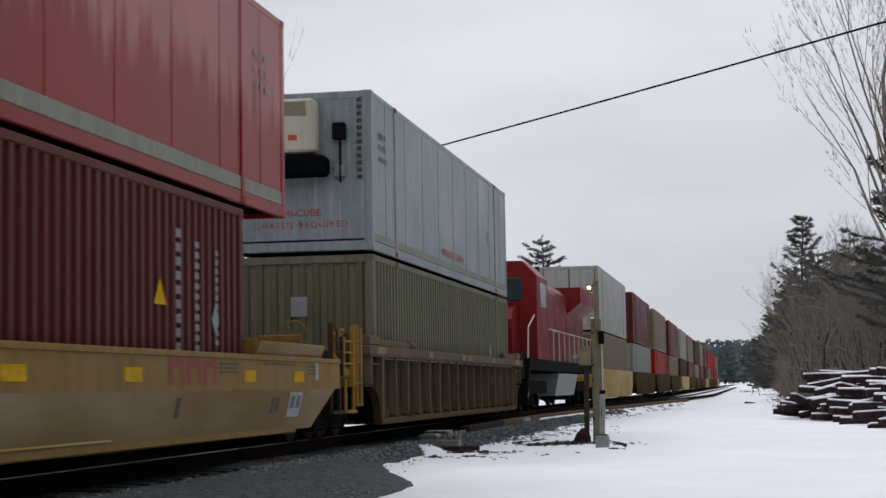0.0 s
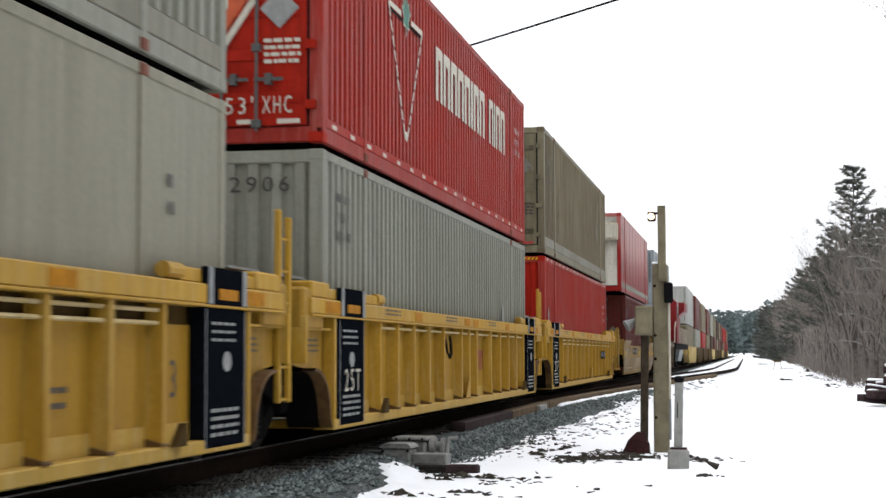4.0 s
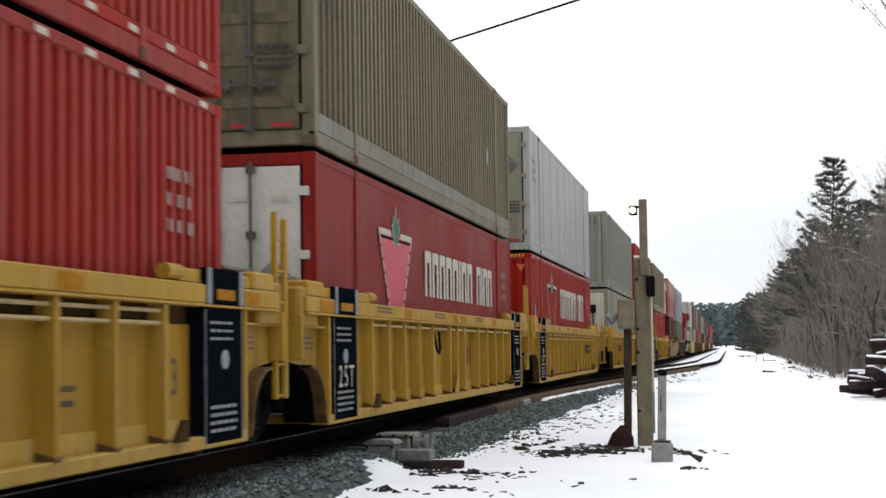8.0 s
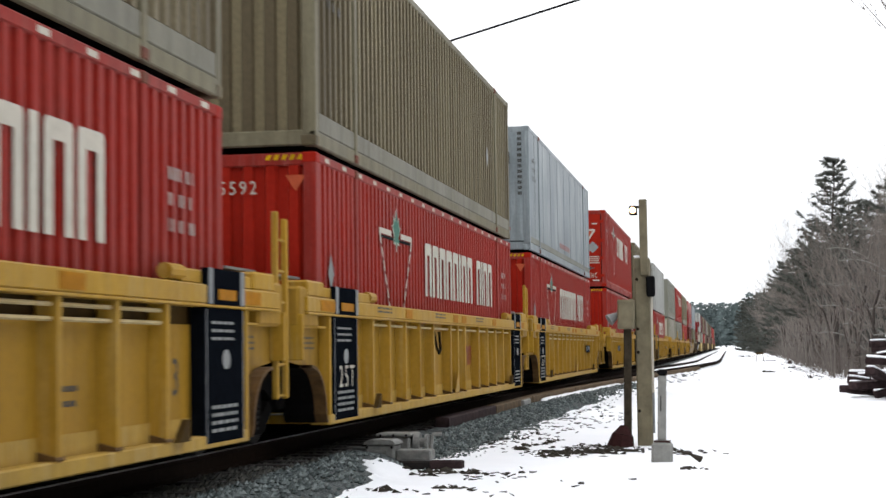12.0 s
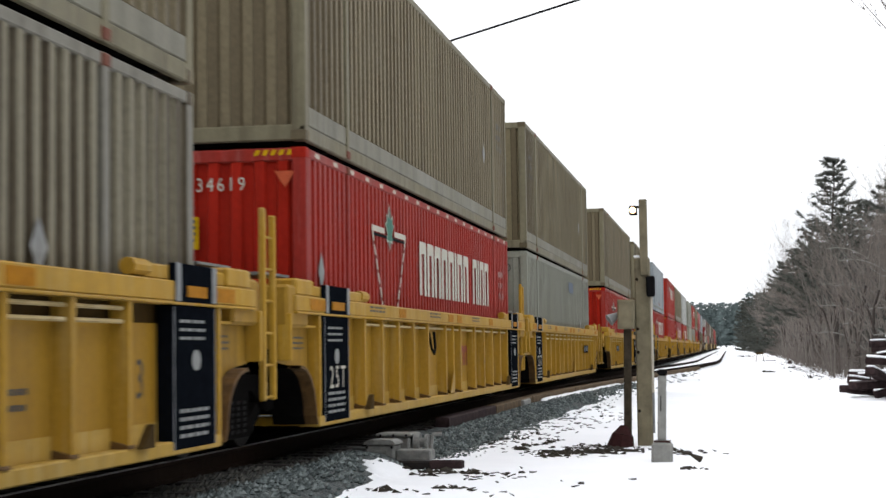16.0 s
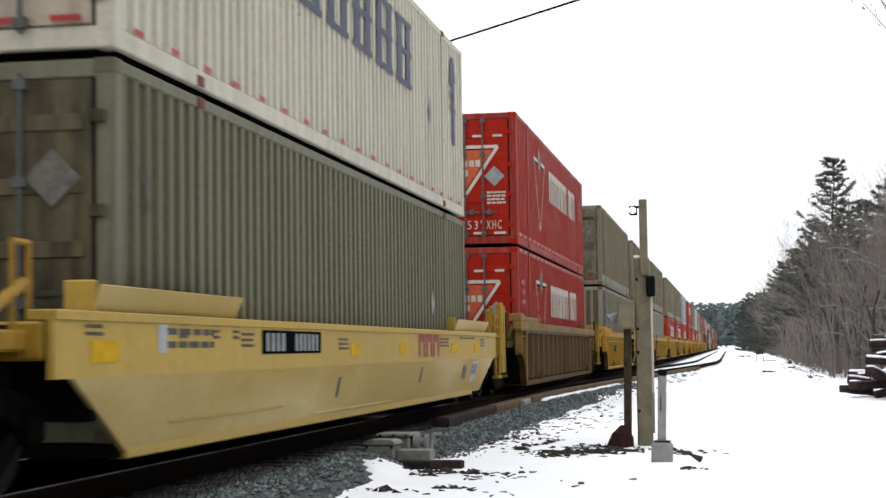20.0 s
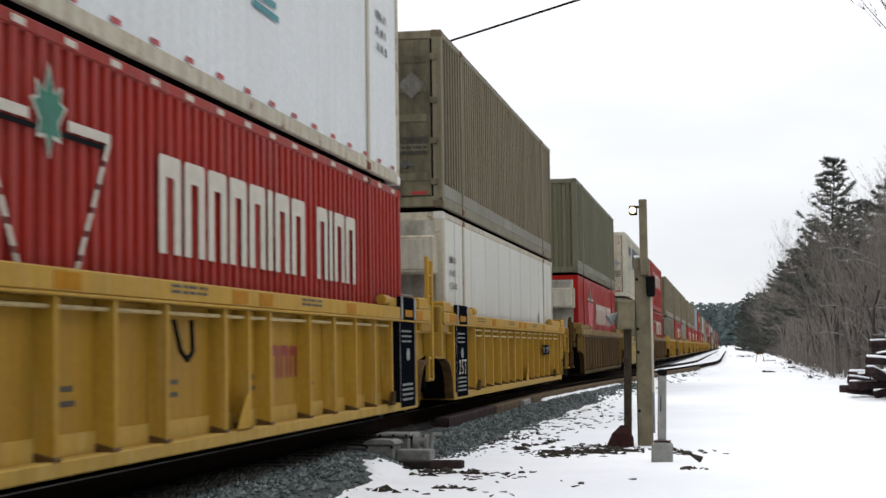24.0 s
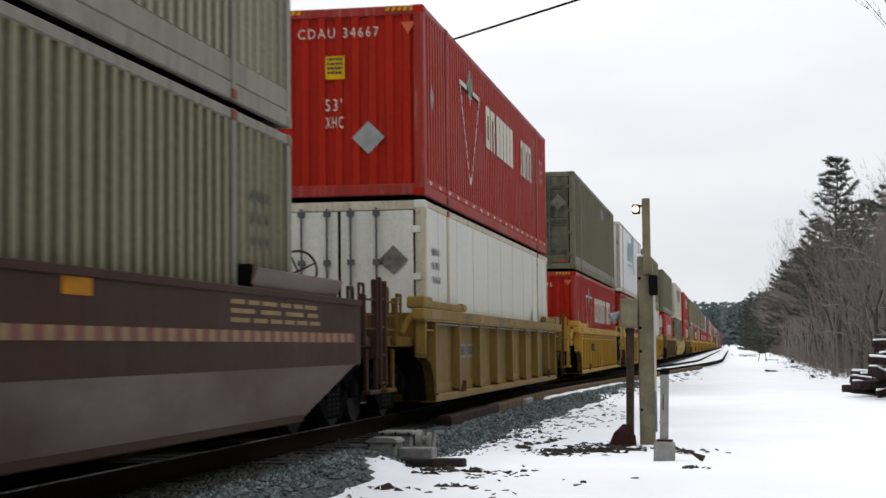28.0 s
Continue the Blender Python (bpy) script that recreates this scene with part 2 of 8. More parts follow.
RED = paint("red_container_paint", (0.318, 0.016, 0.007), 0.5, (0.06, 0.008, 0.005), amount=0.34, fade=0.3, spec=0.05)
RED_SIDE = paint("dusty_red_side_paint", (0.300, 0.020, 0.011), 0.5, (0.10, 0.014, 0.009), amount=0.30, fade=0.3, salt=((0.40, 0.15, 0.12), 0.30), spec=0.10)
RED_FRAME = paint("scuffed_red_frame_paint", (0.270, 0.024, 0.016), 0.55, (0.10, 0.03, 0.024), amount=0.45, fade=0.3, salt=((0.38, 0.20, 0.17), 0.35), rust=0.08, spec=0.10)
RED_DULL = paint("smooth_red_panel_paint", (0.295, 0.010, 0.006), 0.42, (0.07, 0.006, 0.005), amount=0.28, fade=0.25, salt=((0.42, 0.12, 0.10), 0.06), spec=0.07)
RED_WORN = paint("worn_red_panel_paint", (0.215, 0.014, 0.010), 0.5, (0.06, 0.012, 0.010), amount=0.4, fade=0.3, salt=((0.36, 0.13, 0.11), 0.14), spec=0.08)
# the pale upper half holds the sky's reflection as well as film
RED_GLOSS = film_and_sheen("glossy_red_panel_paint", (0.235, 0.010, 0.007), (0.40, 0.155, 0.135), 1.25)
WHITE_DIRTY = paint("stained_white_machine_paint", (0.50, 0.475, 0.39), 0.5, (0.18, 0.13, 0.08), amount=0.5, rust=0.2, soot=0.3)
WHITE_SOOT = paint("sooty_white_end_paint", (0.50, 0.48, 0.41), 0.55, (0.10, 0.075, 0.05), amount=0.5, rust=0.3, soot=0.75)
TAN_END = paint("dirty_brown_end_paint", (0.125, 0.072, 0.016), 0.7, (0.036, 0.020, 0.006), amount=0.75, rust=0.2, spec=0.02)
MAROON = paint("maroon_container_paint", (0.085, 0.012, 0.009), 0.5, amount=0.35)
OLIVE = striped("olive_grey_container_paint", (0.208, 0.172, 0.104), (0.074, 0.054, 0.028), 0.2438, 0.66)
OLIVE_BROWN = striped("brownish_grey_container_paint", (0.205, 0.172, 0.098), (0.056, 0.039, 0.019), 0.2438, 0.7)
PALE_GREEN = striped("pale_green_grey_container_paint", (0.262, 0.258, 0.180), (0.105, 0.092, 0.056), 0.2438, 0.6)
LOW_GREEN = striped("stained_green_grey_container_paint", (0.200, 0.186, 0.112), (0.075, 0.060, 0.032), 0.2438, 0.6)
WHITE_COOL = paint("clean_white_panel_paint", (0.64, 0.66, 0.655), 0.42, (0.36, 0.34, 0.30), amount=0.2)
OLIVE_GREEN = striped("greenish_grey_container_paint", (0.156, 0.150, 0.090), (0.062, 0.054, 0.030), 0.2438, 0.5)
GREY = paint("light_grey_container_paint", (0.228, 0.230, 0.186), 0.5, (0.075, 0.068, 0.048), amount=0.45)
# on this one brown dirt lies in the grooves
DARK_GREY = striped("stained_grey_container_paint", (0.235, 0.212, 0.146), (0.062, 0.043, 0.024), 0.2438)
BEIGE = paint("beige_grey_panel_paint", (0.228, 0.215, 0.158), 0.45, (0.08, 0.07, 0.05), amount=0.4)
SILVER = paint("silver_grey_panel_paint", (0.345, 0.35, 0.32), 0.42, (0.11, 0.10, 0.08), amount=0.45, metal=0.05, salt=((0.54, 0.55, 0.52), 0.45))
BLUE_GREY = paint("blue_grey_panel_paint", (0.225, 0.26, 0.272), 0.38, (0.10, 0.10, 0.09), amount=0.4, salt=((0.45, 0.49, 0.50), 0.55))
WHITE = paint("dirty_white_panel_paint", (0.58, 0.57, 0.51), 0.45, (0.25, 0.21, 0.15), amount=0.25)
WHITE_RUSTY = paint("rust_stained_white_frame_paint", (0.47, 0.43, 0.33), 0.6, (0.16, 0.09, 0.04), amount=0.6, rust=0.55)
CREAM = paint("cream_container_paint", (0.52, 0.485, 0.39), 0.5, amount=0.35, rust=0.15)
YELLOW = paint("yellow_railcar_paint", (0.41, 0.235, 0.025), 0.55, (0.17, 0.092, 0.018), amount=0.35, rust=0.06, salt=((0.54, 0.43, 0.22), 0.35), spec=0.1)
YELLOW_TAN = paint("dirty_tan_railcar_paint", (0.205, 0.126, 0.030), 0.6, (0.085, 0.050, 0.016), amount=0.42, rust=0.25, soot=0.25)
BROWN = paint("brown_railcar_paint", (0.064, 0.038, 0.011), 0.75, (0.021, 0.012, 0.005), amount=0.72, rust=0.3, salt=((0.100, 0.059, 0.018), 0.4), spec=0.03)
BROWN_LOW = paint("dusty_brown_lower_paint", (0.105, 0.070, 0.030), 0.75, (0.045, 0.029, 0.014), amount=0.6, rust=0.25, spec=0.05)
BROWN_LIGHT = paint("light_brown_rib_paint", (0.165, 0.104, 0.052), 0.65, (0.06, 0.038, 0.02), amount=0.6, rust=0.3, spec=0.08)
PURPLE = paint("purple_brown_railcar_paint", (0.043, 0.021, 0.014), 0.6, (0.022, 0.012, 0.008), amount=0.45, rust=0.12, spec=0.05)
# lower plate: light thrown up by the snow is painted in with the salt
SNOW_PALED = pale_clouds("salt_and_snow_light_on_paint", (0.38, 0.26, 0.064), (0.60, 0.49, 0.26), 0.42, 0.72)
TAN_FILM = pale_clouds("dirty_tan_film_on_paint", (0.21, 0.135, 0.048), (0.36, 0.28, 0.18), 0.42, 0.70)
YELLOW_DIRTY = paint("dirty_smooth_yellow_paint", (0.225, 0.135, 0.030), 0.55, (0.09, 0.055, 0.018), amount=0.5, rust=0.06)
PALE_PURPLE = pale_clouds("salt_film_on_brown_paint", (0.085, 0.052, 0.044), (0.20, 0.158, 0.145))
# darker than YELLOW: shade between the ribs is put into the grimy sheet's colour
YELLOW_SHEET = paint("shade_darkened_grimy_yellow_paint", (0.345, 0.188, 0.018), 0.55, (0.13, 0.068, 0.014), amount=0.38, rust=0.05, salt=((0.44, 0.30, 0.10), 0.22), spec=0.08)
YELLOW_LOW = paint("dusty_yellow_lower_paint", (0.44, 0.275, 0.055), 0.62, (0.20, 0.115, 0.03), amount=0.4, rust=0.05, salt=((0.58, 0.46, 0.24), 0.5), spec=0.08)
RIB_FOOT = plain("rusty_brown_rib_foot", (0.105, 0.055, 0.016), 0.8, var=0.4)
BLACK = plain("black_panel_paint", (0.005, 0.0062, 0.0085), 0.7, spec=0.0)
TRUCK = plain("near_black_cast_steel", (0.0065, 0.006, 0.0055), 0.85, 0.0, spec=0.01)
WHEEL = plain("worn_wheel_steel", (0.014, 0.0125, 0.0115), 0.7, 0.05, spec=0.1)
STEEL = plain("galvanised_steel", (0.24, 0.25, 0.25), 0.5, 0.5)
ROD = plain("dull_grey_rod_steel", (0.085, 0.088, 0.082), 0.55, 0.25)
DARK = plain("dark_rubber", (0.008, 0.008, 0.0085), 0.75, spec=0.02)
WHITE_MARK = plain("white_marking_paint", (0.52, 0.475, 0.39), 0.55, var=0.12)
GREY_MARK = plain("faded_grey_marking", (0.24, 0.245, 0.235), 0.6, var=0.2)
FAINT_MARK = plain("thin_white_marking", (0.33, 0.24, 0.21), 0.6, var=0.3)
DARK_MARK = plain("faded_dark_marking", (0.045, 0.042, 0.036), 0.6)
GREEN_MARK = plain("green_marking_paint", (0.010, 0.13, 0.08), 0.5)
TEAL_MARK = plain("teal_marking_paint", (0.03, 0.2, 0.23), 0.5)
NAVY_MARK = plain("navy_marking_paint", (0.016, 0.024, 0.062), 0.5)
RED_MARK = plain("red_marking_paint", (0.36, 0.035, 0.035), 0.5)
ORANGE_MARK = plain("orange_reflector", (0.36, 0.150, 0.005), 0.6, spec=0.05)
AMBER_MARK = plain("yellow_reflector", (0.52, 0.31, 0.006), 0.6, spec=0.05)
PINK_MARK = plain("brick_orange_marking_paint", (0.46, 0.085, 0.03), 0.5)
LETTER_RED = plain("brick_red_lettering_paint", (0.22, 0.026, 0.016), 0.5)
LOCO_RED = paint("locomotive_red_paint", (0.17, 0.008, 0.009), 0.4, amount=0.3)
WINDOW = plain("dark_window_glass", (0.03, 0.045, 0.05), 0.08)
SNOW = snow_mat("snow")
STONE = stone_mat("crushed_ballast_stone")
STONE_DARK = stone_mat("dark_ballast_stone", (0.32, 0.26, 0.21))
GRAVEL = gravel_mat("ballast_bed")
RAIL = plain("rusty_rail_steel", (0.015, 0.009, 0.006), 0.85, 0.0, spec=0.03)
RAIL_TOP = plain("polished_rail_head", (0.45, 0.45, 0.45), 0.28, 0.9, 0.1)
TIE = plain("creosoted_tie_wood", (0.014, 0.0105, 0.009), 0.85, var=0.45, scale=5.0)
TIE_OLD = plain("old_purple_brown_tie_wood", (0.040, 0.026, 0.026), 0.9, var=0.55, scale=6.0, spec=0.08)
TIE_BROWN = plain("weathered_tie_wood", (0.105, 0.066, 0.030), 0.85, var=0.5, scale=5.0)
POST_WOOD = plain("weathered_grey_brown_timber", (0.185, 0.160, 0.102), 0.85, var=0.3, scale=4.0)
CONCRETE = plain("grey_concrete", (0.27, 0.27, 0.25), 0.85, var=0.2)
BARK = plain("grey_brown_bark", (0.07, 0.058, 0.05), 0.9, var=0.4, scale=4.0)
TWIG = plain("grey_brown_twigs", (0.205, 0.176, 0.155), 0.9, var=0.35, scale=3.0)
BRUSH = plain("brown_grey_brush", (0.15, 0.128, 0.112), 0.9, var=0.4, scale=1.2)
# needles, and TWIG above, are lightened in place of a veil of air
NEEDLE = plain("haze_lightened_pine_needles", (0.092, 0.098, 0.082), 0.7, var=0.5, scale=1.5)
# far woods: the haze of distance is put into these paler colours
NEEDLE_FAR = plain("haze_paled_conifer_green", (0.125, 0.158, 0.155), 0.9, var=0.3, scale=0.12)
TWIG_FAR = plain("haze_paled_bare_woods", (0.17, 0.155, 0.15), 0.95, var=0.25, scale=0.15)
WORN_EDGE = plain("worn_panel_edge", (0.15, 0.155, 0.165), 0.7, var=0.5, scale=14.0)
DULL_RED_MARK = plain("dirty_red_reflector", (0.125, 0.026, 0.018), 0.6)
DULL_TAN_MARK = plain("dirty_yellow_reflector", (0.20, 0.125, 0.045), 0.6)
SALT_YELLOW = paint("salt_stained_yellow_paint", (0.52, 0.40, 0.19), 0.65, (0.20, 0.13, 0.05), amount=0.5, salt=((0.62, 0.55, 0.40), 0.6))
TAN_SHEET = paint("grimy_tan_sheet_paint", (0.185, 0.114, 0.029), 0.65, (0.065, 0.038, 0.013), amount=0.42, rust=0.3, soot=0.4)
TAN_PLATE = plain("dull_tan_plate", (0.205, 0.185, 0.145), 0.6, var=0.2)
BOARD_MARK = plain("dull_board_figures", (0.20, 0.21, 0.205), 0.6, var=0.25)
PLATE_MARK = plain("dull_white_plate", (0.34, 0.35, 0.34), 0.6, var=0.2)
YELLOW_END = paint("grimy_yellow_end_paint", (0.325, 0.182, 0.020), 0.6, (0.085, 0.048, 0.014), amount=0.5, rust=0.12, soot=0.25)
PALE_STEM = plain("pale_sapling_bark", (0.195, 0.175, 0.155), 0.9, var=0.35, scale=2.0)
OLIVE_DOOR = paint("sooty_olive_door_paint", (0.150, 0.134, 0.082), 0.6, (0.035, 0.028, 0.018), amount=0.75, rust=0.25, soot=0.8)
GREEN_DOOR = paint("sooty_greenish_door_paint", (0.115, 0.112, 0.072), 0.6, (0.03, 0.025, 0.016), amount=0.75, rust=0.15, soot=0.9)
CREAM_DOOR = paint("stained_cream_door_paint", (0.45, 0.395, 0.30), 0.55, (0.13, 0.08, 0.045), amount=0.65, rust=0.5, soot=0.3)
SOOT_DOOR = paint("soot_caked_door_paint", (0.105, 0.088, 0.050), 0.7, (0.008, 0.007, 0.006), amount=0.9, rust=0.2, soot=1.0)
OLIVE_FRAME = paint("olive_grey_frame_paint", (0.185, 0.165, 0.105), 0.55, (0.05, 0.04, 0.025), amount=0.6, rust=0.15)
GREEN_FRAME = paint("greenish_grey_frame_paint", (0.150, 0.145, 0.095), 0.55, (0.05, 0.042, 0.028), amount=0.6, rust=0.1)
GREY_FRAME = paint("stained_grey_frame_paint", (0.20, 0.19, 0.155), 0.55, (0.06, 0.048, 0.032), amount=0.6, rust=0.1)
RUSTY_POST = plain("dark_weathered_steel_post", (0.048, 0.038, 0.026), 0.85, var=0.4, spec=0.05)
WEED = plain("dead_brown_weeds", (0.036, 0.030, 0.022), 0.9, var=0.5, scale=12.0)
FOOTING = plain("dark_red_rust", (0.036, 0.013, 0.012), 0.85, spec=0.1)
YELLOW_SMOOTH = paint("smooth_yellow_plate_paint", (0.39, 0.262, 0.050), 0.5, (0.24, 0.15, 0.03), amount=0.25, rust=0.04, fade=0.4)
DULL_PLACARD = plain("sooty_grey_placard", (0.125, 0.118, 0.098), 0.7, var=0.4)
MACHINE = plain("weathered_grey_casting", (0.215, 0.215, 0.20), 0.6, 0.2, var=0.35)
FADED_RED = plain("faded_red_lettering_paint", (0.33, 0.17, 0.16), 0.6, var=0.3)
BROWN_DARK = paint("dark_brown_railcar_paint", (0.048, 0.032, 0.018), 0.7, (0.024, 0.016, 0.010), amount=0.7, rust=0.3, spec=0.06)
BROWN_RIB = paint("dusty_brown_rib_paint", (0.120, 0.088, 0.056), 0.65, (0.05, 0.034, 0.02), amount=0.6, rust=0.25, spec=0.08)

# ------------------------------------------------------------------ mesh helpers
class Shape:
    """Collects vertices and faces of one part."""

    def __init__(self):
        self.v, self.f = [], []

    def add(self, v, f):
        o = len(self.v)
        self.v += [tuple(p) for p in v]
        self.f += [tuple(i + o for i in q) for q in f]
        return self

    def box(self, x0, x1, y0, y1, z0, z1):
        v = [(x, y, z) for x in (x0, x1) for y in (y0, y1) for z in (z0, z1)]
        return self.add(v, [(0, 1, 3, 2), (4, 6, 7, 5), (0, 4, 5, 1), (2, 3, 7, 6), (0, 2, 6, 4), (1, 5, 7, 3)])

    def cbox(self, x0, x1, y0, y1, z0, z1, c=0.012):
        """A box with chamfered edges."""
        lo, hi, v, ids = (x0, y0, z0), (x1, y1, z1), [], {}
        for s in [(i, j, k) for i in (0, 1) for j in (0, 1) for k in (0, 1)]:
            for a in range(3):
                p = [(hi[d] if s[d] else lo[d]) + (0 if d == a else (-c if s[d] else c)) for d in range(3)]
                ids[s, a] = len(v)
                v.append(p)
        f = []
        for a in range(3):
            b, d = (a + 1) % 3, (a + 2) % 3
            for e in (0, 1):
                q = []
                for m, n in ((0, 0), (1, 0), (1, 1), (0, 1)):
                    s = [0, 0, 0]
                    s[a], s[b], s[d] = e, m, n
                    q.append(ids[tuple(s), a])
                f.append(tuple(q if e else q[::-1]))
            for m in (0, 1):
                for n in (0, 1):
                    s, t = [0, 0, 0], [0, 0, 0]
                    s[b], s[d], t[b], t[d], t[a] = m, n, m, n, 1
                    s, t = tuple(s), tuple(t)
                    q = (ids[s, b], ids[t, b], ids[t, d], ids[s, d])
                    f.append(q if m == n else q[::-1])
        for s in [(i, j, k) for i in (0, 1) for j in (0, 1) for k in (0, 1)]:
            f.append((ids[s, 0], ids[s, 1], ids[s, 2]))
        return self.add(v, f)

    def prism(self, pts, axis, a, b):
        """A polygon pushed along an axis from a to b; pts hold the two other coordinates in x, y, z order."""
        def at(p, w):
            q = list(p)
            q.insert(axis, w)
            return q
        k = len(pts)
        v = [at(p, a) for p in pts] + [at(p, b) for p in pts]
        f = [tuple(range(k)), tuple(range(2 * k - 1, k - 1, -1))]
        f += [(i, (i + 1) % k, (i + 1) % k + k, i + k) for i in range(k)]
        return self.add(v, f)

    def rod(self, p, q, r0, r1=None, n=8, caps=True):
        p, q = Vector(p), Vector(q)
        r1 = r0 if r1 is None else r1
        d = (q - p).normalized()
        u = d.orthogonal().normalized()
        w = d.cross(u)
        v = []
        for c, r in ((p, r0), (q, r1)):
            v += [c + (u * math.cos(2 * math.pi * i / n) + w * math.sin(2 * math.pi * i / n)) * r for i in range(n)]
        f = [(i, (i + 1) % n, (i + 1) % n + n, i + n) for i in range(n)]
        if caps:
            f += [tuple(range(n - 1, -1, -1)), tuple(range(n, 2 * n))]
        return self.add(v, f)

    def quad(self, a, b, c, d):
        return self.add([a, b, c, d], [(0, 1, 2, 3)])

    def mesh(self, name, material, smooth=False):
        me = bpy.data.meshes.new(name)
        me.from_pydata(self.v, [], self.f)
        me.materials.append(material)
        if smooth:
            me.polygons.foreach_set("use_smooth", [True] * len(me.polygons))
        return me


def part(name, shape, material, parent, label="", smooth=False):
    me = shape if isinstance(shape, bpy.types.Mesh) else shape.mesh(name, material, smooth)
    ob = new(name, me)
    ob.parent = parent
    if label:
        ob["label"] = label
    if name in ("small_writing", "stencil"):
        ob["kind"] = "stuff"
    return ob


def put(name, me, parent, x=0, y=0, z=0, rz=0, label=""):
    """A further part on a mesh that is already there."""
    ob = new(name, me)
    ob.parent = parent
    ob.matrix_basis = pose(x, y, z, 0, 0, rz)
    if label:
        ob["label"] = label
    return ob


def root(name, label, category, group="", kind="", m=None):
    ob = new(name)
    ob.empty_display_size = 0.3
    if m is not None:
        ob.matrix_basis = m
    return tagged(ob, label, category, group, kind)


def letters(text, height, face, x, y, z, depth=0.004, width=None):
    """Flat lettering on the near side of a thing (face 'side': reads towards +y) or on its rear end ('rear': reads towards +x)."""
    cu = bpy.data.curves.new("lettering", "FONT")
    cu.body, cu.size, cu.resolution_u = text, 1.0, 2
    cu.extrude = 0.0
    cu.space_character = 1.0 if width is None else 1.3
    ob = new("lettering", cu)
    bpy.context.view_layer.update()
    me = bpy.data.meshes.new_from_object(ob.evaluated_get(bpy.context.evaluated_depsgraph_get()))
    pts = [v.co.copy() for v in me.vertices]
    faces = [tuple(p.vertices) for p in me.polygons]
    bpy.data.objects.remove(ob)
    x0, x1 = min(p.x for p in pts), max(p.x for p in pts)
    y0, y1 = min(p.y for p in pts), max(p.y for p in pts)
    k = height / (y1 - y0)
    kx = k if width is None else width / (x1 - x0)
    s = Shape()
    if face == "side":
        s.add([(x + depth, y + (p.x - x0) * kx, z + (p.y - y0) * k) for p in pts], faces)
    else:
        s.add([(x + (p.x - x0) * kx, y - depth, z + (p.y - y0) * k) for p in pts], faces)
    return s


def bars(s, face, x, y, z, w, h, rows=3, fill=0.55, depth=0.004, seed=1):
    """Plain bars for small writing that cannot be read."""
    rnd = random.Random(seed)
    for r in range(rows):
        z1 = z + h - r * h / rows
        z0 = z1 - h / rows * fill
        u = 0.0
        while u < w * 0.92:
            q = min(w - u, rnd.uniform(0.12, 0.3) * w)
            if face == "side":
                s.quad((x + depth, y + u, z0), (x + depth, y + u + q * 0.8, z0), (x + depth, y + u + q * 0.8, z1), (x + depth, y + u, z1))
            else:
                s.quad((x + u, y - depth, z0), (x + u + q * 0.8, y - depth, z0), (x + u + q * 0.8, y - depth, z1), (x + u, y - depth, z1))
            u += q
    return s


def glyph_bars(x, y, z, rows, tall=0.105, pitch=0.085, drop=0.21, depth=0.007):
    """Rows of small upright bars, one for each painted character that cannot be read."""
    s = Shape()
    for r, word in enumerate(rows):
        u, z1 = y, z - r * drop
        for k in word:
            if k != " ":
                w = pitch * (0.34 if k == "i" else 0.66)
                flat(s, "side", [(u, z1 - tall), (u + w, z1 - tall), (u + w, z1), (u, z1)], x, 0, depth)
            u += pitch
    return s


def flat(s, face, pts, x, y, depth=0.004):
    """A flat polygon on the side (pts are y, z) or on the rear end (pts are x, z)."""
    if face == "side":
        return s.add([(x + depth, p[0], p[1]) for p in pts], [tuple(range(len(pts)))])
    return s.add([(p[0], y - depth, p[1]) for p in pts], [tuple(range(len(pts)))])


def diamond(c, z, r, k=1.0):
    return [(c - r * k, z), (c, z - r), (c + r * k, z), (c, z + r)]


def soft_mark(kind, w, h, stroke):
    """One upright painted mark: an arch, a hollow box or a bar, in y and z from its lower corner."""
    r = min(0.055, w * 0.3)

    def corner(cy, cz, rad, a0):
        return [(cy + rad * math.cos(a0 + i * math.pi / 8), cz + rad * math.sin(a0 + i * math.pi / 8)) for i in range(5)]
    s = Shape()
    if kind == "bar":
        return s.add([(0, y, z) for y, z in ((0, 0), (w, 0), (w, h), (0, h))], [(0, 1, 2, 3)])
    ri = max(0.02, r - stroke)
    out = corner(w - r, h - r, r, 0) + corner(r, h - r, r, math.pi / 2)
    inn = corner(w - r, h - r, ri, 0) + corner(r, h - r, ri, math.pi / 2)
    inn = [(min(max(y, stroke), w - stroke), min(z, h - stroke)) for y, z in inn]
    if kind == "box":
        out += corner(r, r, r, math.pi) + corner(w - r, r, r, 1.5 * math.pi)
        low = corner(r, r, ri, math.pi) + corner(w - r, r, ri, 1.5 * math.pi)
        inn += [(min(max(y, stroke), w - stroke), max(z, stroke)) for y, z in low]
        out.append(out[0])
        inn.append(inn[0])
    else:
        out = [(w, 0)] + out + [(0, 0)]
        inn = [(w - stroke, 0)] + inn + [(stroke, 0)]
    k = len(out)
    s.v = [(0, y, z) for y, z in out + inn]
    s.f = [(i, i + 1, i + 1 + k, i + k) for i in range(k - 1)]
    return s


